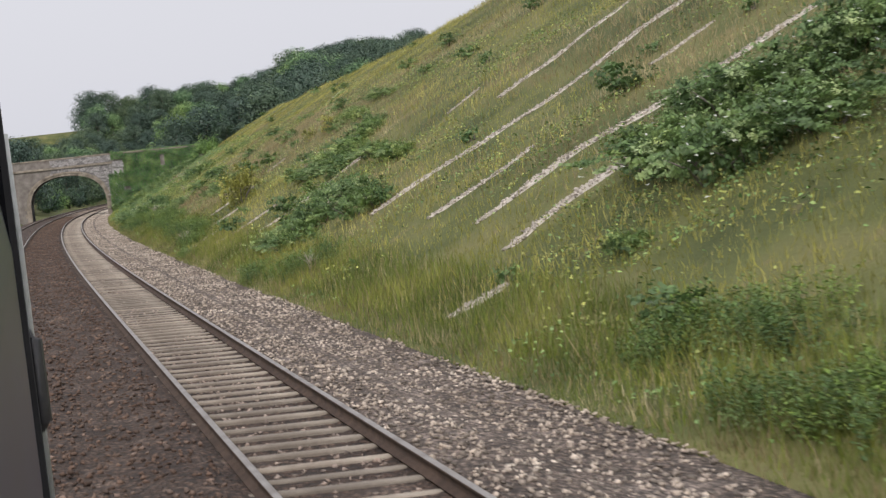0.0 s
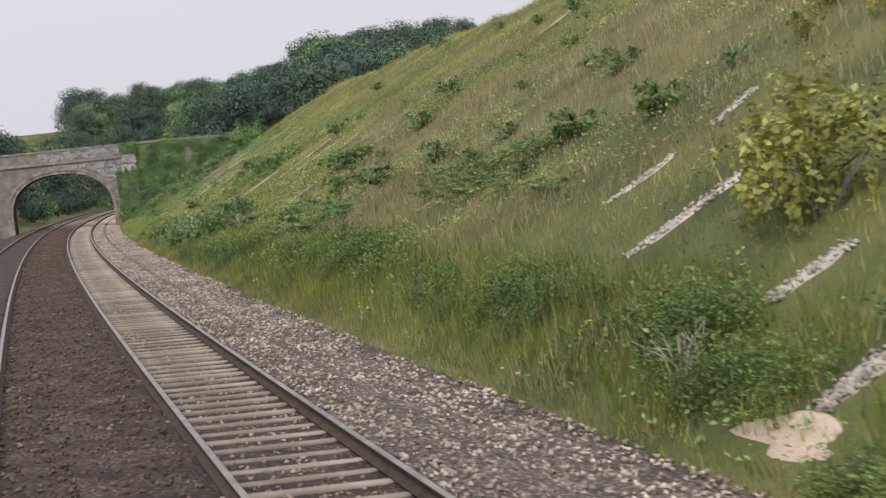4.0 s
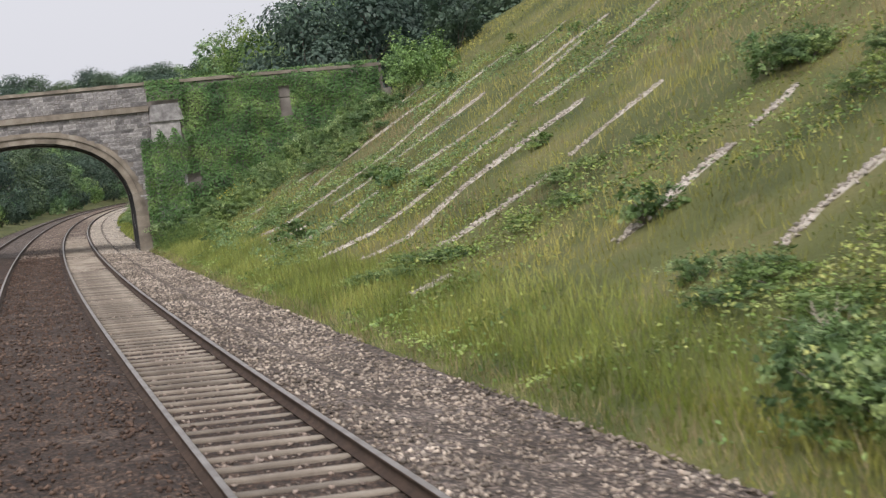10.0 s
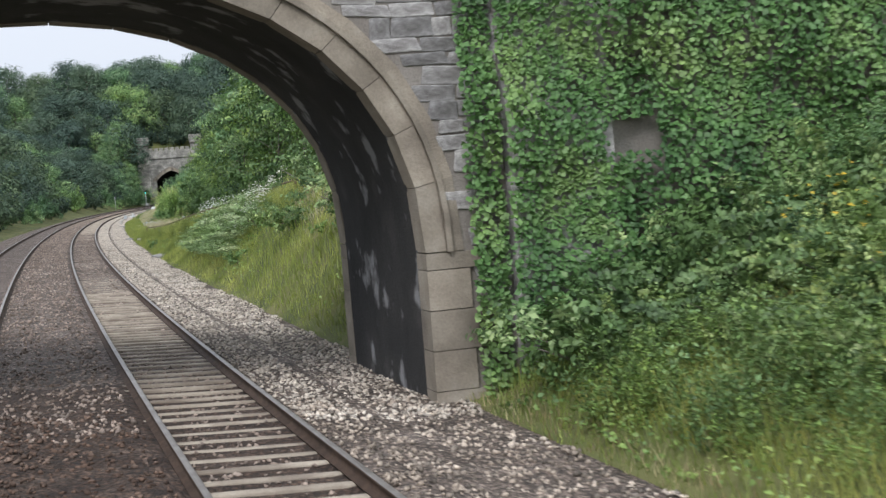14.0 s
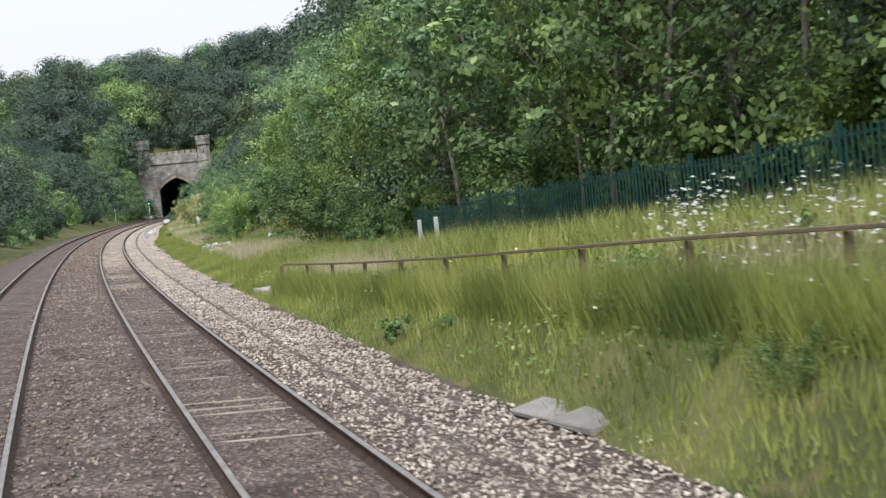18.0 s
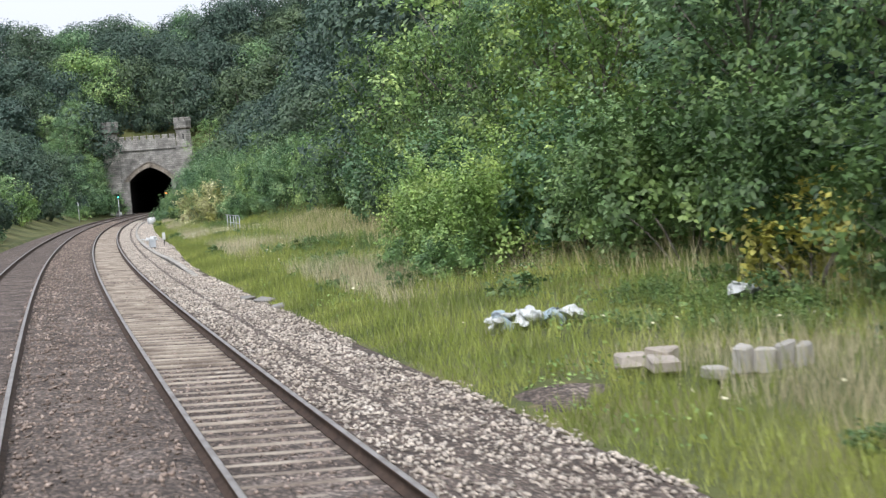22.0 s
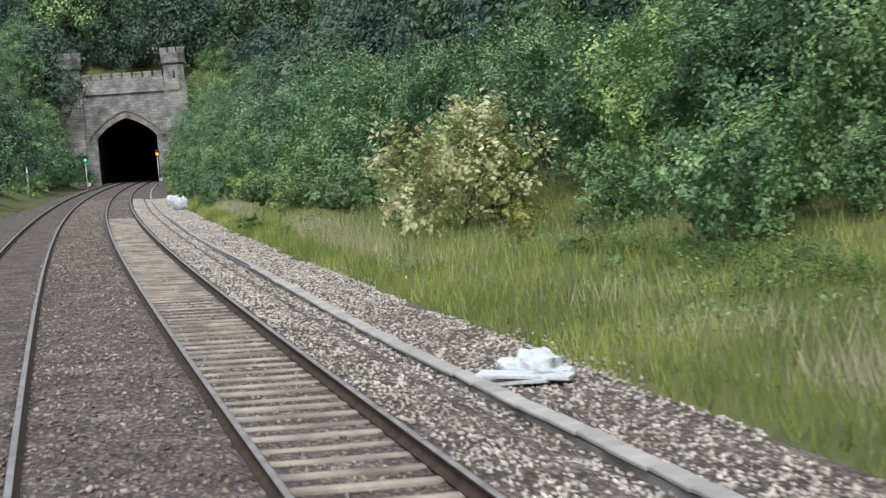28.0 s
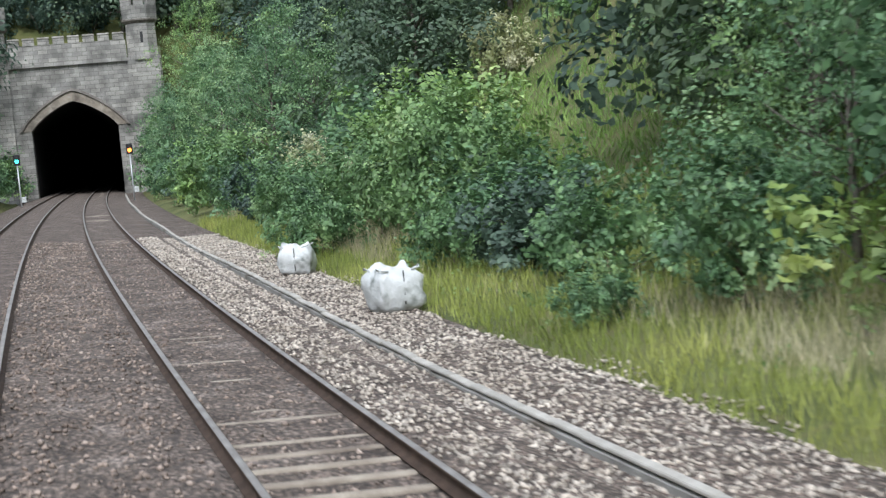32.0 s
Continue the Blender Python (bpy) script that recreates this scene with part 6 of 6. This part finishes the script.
for s, lat, w, l, turn in ((210.4, 3.35, 0.55, 0.8, 20), (209.2, 3.4, 0.5, 0.9, 12), (295.2, 2.95, 0.3, 0.5, 10), (293.6, 3.2, 0.35, 0.6, 30), (291.4, 3.25, 0.3, 0.5, -10), (244.5, 3.1, 0.4, 0.5, 35)):
    st = new("flat_stone", block("flat_stone", (w, l, 0.08), M_TROUGH, 0.02, jitter=0.03))
    st.matrix_basis = at(s, lat, max(gz(s, lat), float(bed_z(s, np.array(lat)))) + 0.04, turn) @ pose(0, 0, 0, 4, -6, 0)
    tagged(st, "flat grey stone slab on the ballast's edge", "stone", group="flat stones")
ss, ll = np.linspace(14.6, 18.6, 33), np.linspace(3.4, 4.7, 17)
patch = new("bare_earth_patch", sheet("bare_earth_patch", ss, ll, lambda a, b: ground_z(a, b) + 0.05 + 0.05 * np.sin(a * 3.1 + 2 * np.sin(b * 5)) * np.sin(b * 7 + a) - 0.2 * np.clip((np.abs(a - 16.6) / 1.5) ** 2 + (np.abs(b - 3.95) / 0.45) ** 2, 0, 2) ** 1.2, M_SAND))
tagged(patch, "bare pale sandy earth at the foot of the bank", "earth", kind="structure")


# crumpled white sheeting and dumped slabs
def crumple(name, size, mat, seed, amp=0.08, cuts=5):
    rr = random.Random(seed)
    bm = bmesh.new()
    bmesh.ops.create_cube(bm, size=1.0)
    bmesh.ops.subdivide_edges(bm, edges=bm.edges[:], cuts=cuts, use_grid_fill=True)
    for v in bm.verts:
        d = v.co.normalized() * 0.62
        v.co = v.co.lerp(d, 0.35)
        v.co = Vector((v.co.x * size[0], v.co.y * size[1], v.co.z * size[2]))
        v.co += noise.noise_vector(v.co * 4.0 + Vector((seed * 3.1, 0, 0))) * amp + noise.noise_vector(v.co * 11.0 + Vector((0, seed * 1.7, 0))) * amp * 0.35
    return from_bm(name, bm, mat, smooth=False)


pile = thing("slab_pile", "stack of pale grey slabs and crumpled white sheeting on the ballast", "debris", at(363.2, 2.95, gz(363.2, 3.3) + 0.02))
for i, (x, y, z, l, turn, tilt) in enumerate(((-0.1, -0.3, 0.04, 1.1, 50, 0), (0.1, 0.1, 0.1, 1.0, 62, 3), (-0.15, -0.1, 0.17, 1.1, 48, -4), (0.0, -0.25, 0.25, 1.15, 58, 3), (0.3, 0.2, 0.2, 0.9, 85, 12))):
    part("slab", block("slab", (0.34, l, 0.05), M_WHITE, 0.008), pile, m=pose(x, y, z, tilt, 0, turn))
for i, (x, y, z, a) in enumerate(((0.35, 0.25, 0.3, 0.45), (0.5, 0.05, 0.22, 0.35), (0.15, 0.45, 0.26, 0.4))):
    part("sheet", crumple("sheet", (a, a * 1.3, 0.16), M_WHITE, i + 3, 0.1), pile, "crumpled white plastic sheet", m=pose(x, y, z, 10, 5, 40 * i))
pile2 = thing("sheet_pile", "dumped white plastic sheeting and slabs in the grass", "debris", at(278.3, 5.7, gz(278.3, 5.7) + 0.05, 0, (0.8, 0.8, 0.75)))
for i in range(11):
    part("sheet", crumple("sheet", (0.3 + 0.04 * (i % 4), 0.42 + 0.05 * (i % 3), 0.13), (M_WHITE, M_SHEET_BLUE, M_WHITE, M_WHITE)[i % 4], i + 13, 0.13, 4), pile2, m=pose(((i * 7) % 11 - 5) * 0.17, (i % 3 - 1) * 0.3, 0.1 + 0.05 * (i % 4), 22 * ((i % 5) - 2), 14 * ((i % 3) - 1), 50 * i))
rub = thing("block_heap", "heap of pale broken stone blocks in the grass", "debris", at(270.2, 5.8, gz(270.2, 5.8) + 0.04, 0, (0.85, 0.85, 0.8)))
for i, (x, y, h, w) in enumerate(((-0.9, 2.2, 0.25, 0.5), (-0.5, 2.0, 0.3, 0.45), (-0.7, 1.5, 0.2, 0.6), (0.0, 0.3, 0.42, 0.3), (0.25, 0.1, 0.4, 0.28), (0.5, 0.0, 0.46, 0.26), (0.75, -0.1, 0.42, 0.28), (-0.5, 0.2, 0.2, 0.4))):
    part("block", block("block", (w, w * 0.8, h), M_RUBBLE if i < 3 else M_CONCRETE, 0.03, (0, 0, h / 2 - 0.05), jitter=0.05), rub, m=pose(x, y, 0, 0, 0, 37 * i))
bit = new("white_sack", crumple("white_sack", (0.55, 0.35, 0.26), M_WHITE, 31, 0.16))
bit.matrix_basis = at(276.2, 8.7, gz(276.2, 8.7) + 0.3) @ pose(0, 0, 0, 0, 24, 30)
tagged(bit, "crumpled white plastic sack lying in the grass", "sack")


# bulk bags beside the trough
def bulk_bag(s, lat, k, turn, seed, label):
    g = max(gz(s, lat), -0.32)
    bag = thing("bulk_bag", label, "bag", at(s, lat, g, turn, (k, k, k)), group="bulk bags")
    bm = bmesh.new()
    bmesh.ops.create_cube(bm, size=1.0)
    bmesh.ops.subdivide_edges(bm, edges=bm.edges[:], cuts=7, use_grid_fill=True)
    for v in bm.verts:
        u = v.co.z + 0.5
        r = 0.82 + 0.2 * math.sin(math.pi * min(1, u * 0.95 + 0.05)) - 0.1 * (u > 0.85)
        rnd = Vector((v.co.x, v.co.y, 0)).normalized() * 0.56
        v.co.x, v.co.y = v.co.x * 0.7 + rnd.x * 0.3, v.co.y * 0.7 + rnd.y * 0.3
        top = 0.06 * noise.noise(Vector((v.co.x * 3, v.co.y * 3, seed))) if u > 0.95 else 0
        v.co = Vector((v.co.x * 0.88 * r, v.co.y * 0.88 * r, u * 0.8 + top * 2 - (0.1 * max(0.0, 1 - 4 * (v.co.x ** 2 + v.co.y ** 2)) + 0.3 * max(0.0, v.co.x ** 2 + v.co.y ** 2 - 0.14) if u > 0.95 else 0)))
        v.co += noise.noise_vector(v.co * 3.0 + Vector((seed, 0, 0))) * 0.07 + noise.noise_vector(v.co * 8.0 + Vector((seed, 0, 5))) * 0.055
        v.co.z = max(v.co.z, 0.0)
    part("sack", from_bm("sack", bm, M_WHITE, smooth=True), bag, "woven white plastic sack")
    for sx in (-1, 1):
        for sy in (-1, 1):
            pts = [(sx * 0.33, sy * 0.2, 0.72), (sx * 0.41, sy * 0.27, 0.77), (sx * 0.36, sy * 0.38, 0.74), (sx * 0.22, sy * 0.34, 0.71)]
            part("lifting_loop", bent_pipe("lifting_loop", pts, 0.018, M_WHITE, 5), bag)
    part("seam", block("seam", (0.02, 0.02, 0.6), M_BLACK, 0.004, (0.02, -0.445, 0.42)), bag)


bulk_bag(438.2, 3.62, 0.98, 12, 2.0, "bulging dirty white bulk bag standing on the ballast edge")
bulk_bag(447.8, 3.55, 0.9, -20, 7.0, "white bulk bag half sunk into the grass beside a bush")

# concrete cable trough with lids
trough = thing("cable_trough", "low concrete cable trough running beside the track", "cable trough", kind="structure")
ss = np.arange(300.0, 562.0, 2.0)


def trough_lat(s):
    return np.interp(s, [288, 300, 315, 336, 350, 372, 562], [3.0, 2.85, 2.7, 2.55, 2.36, 2.33, 2.45])


vs, fs = [], []
for i, s in enumerate(ss):
    la = float(trough_lat(s))
    dip = float(np.interp(s, [300, 316], [0.3, 0.0]))
    for dx, z in ((-0.08, -0.5), (0.08, -0.5), (0.08, -0.21 - dip), (-0.08, -0.21 - dip)):
        vs.append(place(s, la + dx, z - 0.03 + 0.04 * math.sin(s * 0.2)))
    if i:
        b = (i - 1) * 4
        fs += [(b + j, b + (j + 1) % 4, b + 4 + (j + 1) % 4, b + 4 + j) for j in range(4)]
part("channel", mesh_of("channel", vs, fs, M_TROUGH), trough)
lid = block("trough_lid", (0.115, 0.88, 0.045), M_CONCRETE, 0.012)
wide_lid = block("trough_lid", (0.22, 0.88, 0.05), M_CONCRETE, 0.012)
rr = random.Random(4)
for i in range(296):
    s = 300.4 + i * 0.885
    part("trough_lid", wide_lid if s < 384 else lid, trough, m=at(s, float(trough_lat(s)) + rr.uniform(-0.015, 0.015), -0.2 - float(np.interp(s, [300, 316], [0.25, 0.0])) + 0.04 * math.sin(s * 0.2) + rr.uniform(-0.008, 0.012), rr.uniform(-1.5, 1.5)))

# gravel spur worn through the verge
ss, ll = np.linspace(269.0, 275.0, 19), np.linspace(3.0, 5.3, 11)
spur = new("gravel_patch", sheet("gravel_patch", ss, ll, lambda a, b: ground_z(a, b) + 0.05 + 0.03 * np.sin(a * 4 + b * 3) - 0.2 * np.clip(((a - 272 - 0.4 * (b - 4)) / 1.7) ** 2 + ((b - 4.0) / 1.0) ** 2, 0, 2) ** 1.2, M_BALLAST))
tagged(spur, "bare grey gravel worn through the grass verge", "gravel", kind="structure")

# trackside cabinets, marker, railing
cab = thing("trackside_cabinet", "pair of small light grey metal cabinets on short legs", "cabinet", at(345.1, 2.72, -0.3, 8))
for y in (-0.13, 0.13):
    b = part("body", block("body", (0.34, 0.24, 0.46), M_CABINET, 0.015, (0, y, 0.3)), cab)
    part("lid", block("lid", (0.38, 0.255, 0.04), M_PALEPOST, 0.012, (0, y, 0.55)), b, "pale greenish lid")
    for x in (-0.12, 0.12):
        part("leg", block("leg", (0.06, 0.06, 0.16), M_BLACK, 0.005, (x, y, 0.04)), b)
mk = thing("marker_board", "narrow white plate on a short post in the grass", "marker", at(350.3, 3.62, gz(350.3, 3.62)))
part("post", block("post", (0.06, 0.06, 0.95), M_BLACK, 0.006, (0, 0.04, 0.3)), mk)
part("plate", block("plate", (0.2, 0.05, 0.46), M_WHITE, 0.015, (0, 0, 0.7)), mk, "white plate")
rail = thing("pipe_railing", "grey galvanised three-bar pipe railing in the grass", "railing", at(352.5, 8.2, 0))
inv = rail.matrix_basis.inverted()
for zz, a, b in ((1.2, 347.0, 357.6), (0.72, 347.0, 356.6), (0.25, 347.0, 352.4)):
    part("bar", bent_pipe("bar", [inv @ Vector(place(q, 8.2, zz)) for q in np.linspace(a, b, 5)], 0.021, M_GALV), rail)
for q in (347.2, 349.6, 351.4, 354.0, 356.6):
    g = gz(q, 8.2)
    part("post", bent_pipe("post", [inv @ Vector(place(q, 8.2, g - 0.3)), inv @ Vector(place(q, 8.2, 1.2))], 0.024, M_GALV), rail)


# signals at the tunnel mouth
def signal(s, lat, top, lit, label):
    g = min(gz(s, lat), float(bed_z(s, np.array(lat))))
    sg = thing("railway_signal", label, "signal", at(s, lat, g), group="signals")
    t = top - g
    part("post", bent_pipe("post", [(0, 0, -0.3), (0, 0, t - 0.3)], 0.06, M_GALV), sg)
    head = part("signal_head", block("signal_head", (0.5, 0.24, 0.85), M_BLACK, 0.05, (0, 0, t + 0.1)), sg, "black signal head")
    bm = bmesh.new()
    bmesh.ops.create_uvsphere(bm, u_segments=16, v_segments=8, radius=0.17)
    for v in bm.verts:
        v.co = Vector((v.co.x, v.co.y * 0.35 - 0.13, v.co.z + t))
    part("lens", from_bm("lens", bm, lit, smooth=True), head, "lit signal lens")
    part("hood", bent_pipe("hood", [(0, -0.12, t + 0.24), (0, -0.4, t + 0.22)], 0.1, M_BLACK), head)
    part("equipment_box", block("equipment_box", (0.35, 0.3, 0.45), M_WHITE, 0.02, (0.25, 0, 1.3)), sg)


signal(535.3, 2.95, 3.72, M_RED, "railway signal showing red beside the tunnel mouth")
signal(535.0, -5.8, 3.6, M_GREEN, "railway signal showing green across the second track")

# post by the second track
pp = new("lineside_post", bent_pipe("lineside_post", [(0, 0, -0.4), (0, 0, 3.2)], 0.07, M_GALV))
pp.matrix_basis = at(500, -9.6, gz(500, -9.6))
tagged(pp, "slim grey lineside post among the bushes", "post")
# pipe across the second track's cribs
for s in (196.0, 290.5, 399.0):
    pi = new("track_cable_duct", block("track_cable_duct", (1.5, 0.16, 0.07), M_SLEEPER, 0.02))
    pi.matrix_basis = at(s, -1.8, 0.0) @ pose(0.05, 0, -0.1, 0, math.degrees(CANT), 0)
    tagged(pi, "pale cross-track cable duct on the ballast", "duct", group="cable ducts")


# ---- the coach from whose window the journey is seen, as it stands at the start ----
CS0, CS1, CSIDE = -60.4, -39.0, -2.535
coach = thing("railway_coach", "dark blue railway coach with dark door on the second track", "railway coach", at(-42.0, CSIDE, 0.12) @ pose(0, (CS0 + CS1) / 2 + 42.0, 0))
L2 = (CS1 - CS0) / 2
prof = [(0.0, 0.95), (0.03, 1.6), (0.03, 2.35), (-0.04, 2.9), (-0.16, 3.3), (-0.5, 3.65), (-0.95, 3.82), (-1.36, 3.86), (-1.77, 3.82), (-2.22, 3.65), (-2.56, 3.3), (-2.68, 2.9), (-2.75, 2.35), (-2.75, 1.6), (-2.72, 0.95)]
vs = [(x, y, z) for y in (-L2, L2) for x, z in prof]
n = len(prof)
fs = [(i, i + 1, i + 1 + n, i + n) for i in range(n - 1)] + [(n - 1, 0, n, 2 * n - 1), tuple(range(n))[::-1], tuple(range(n, 2 * n))]
part("body", mesh_of("body", vs, fs, M_BLUE), coach, "dark blue painted coach body")
for y in (-7.4, -5.3, -3.2, -1.1, 1.0, 3.1):
    w = part("window", block("window", (0.03, 1.5, 0.85), M_BLACK, 0.06, (0.02, y, 2.35)), coach, "dark tinted window")
    part("frame", block("frame", (0.02, 1.62, 0.97), M_GALV, 0.07, (0.012, y, 2.35)), w)
door = part("door", block("door", (0.04, 0.8, 2.0), M_SEAL, 0.02, (0.028, L2 - 0.65, 2.05)), coach, "dark door leaf and frame")
part("door_edge", bent_pipe("door_edge", [(0.05, L2 - 0.02, 1.05), (0.05, L2 - 0.02, 2.3), (0.045, L2 - 0.02, 2.76)], 0.016, M_PALEPOST), door, "pale door edge strip")
part("grab_handle", bent_pipe("grab_handle", [(0.0, L2 - 0.3, 2.015), (0.05, L2 - 0.3, 2.015), (0.068, L2 - 0.3, 1.995), (0.068, L2 - 0.3, 1.695), (0.05, L2 - 0.3, 1.675), (0.0, L2 - 0.3, 1.675)], 0.022, M_HANDLE), door, "grey bent grab handle")
for y in (-7.3, 7.3):
    bogie = part("bogie", block("bogie", (1.9, 3.2, 0.35), M_BLACK, 0.04, (-1.36, y, 0.62)), coach)
    for dy in (-1.25, 1.25):
        for dx in (-0.72, 0.72):
            bm = bmesh.new()
            bmesh.ops.create_cone(bm, cap_ends=True, segments=24, radius1=0.46, radius2=0.44, depth=0.13)
            bmesh.ops.rotate(bm, verts=bm.verts[:], matrix=Matrix.Rotation(radians(90), 3, "Y"))
            bmesh.ops.translate(bm, verts=bm.verts[:], vec=(-1.3 + dx, y + dy, 0.47))
            part("wheel", from_bm("wheel", bm, M_RUST), bogie)
part("underframe", block("underframe", (2.3, 9.0, 0.5), M_BLACK, 0.03, (-1.36, 0, 0.72)), coach)
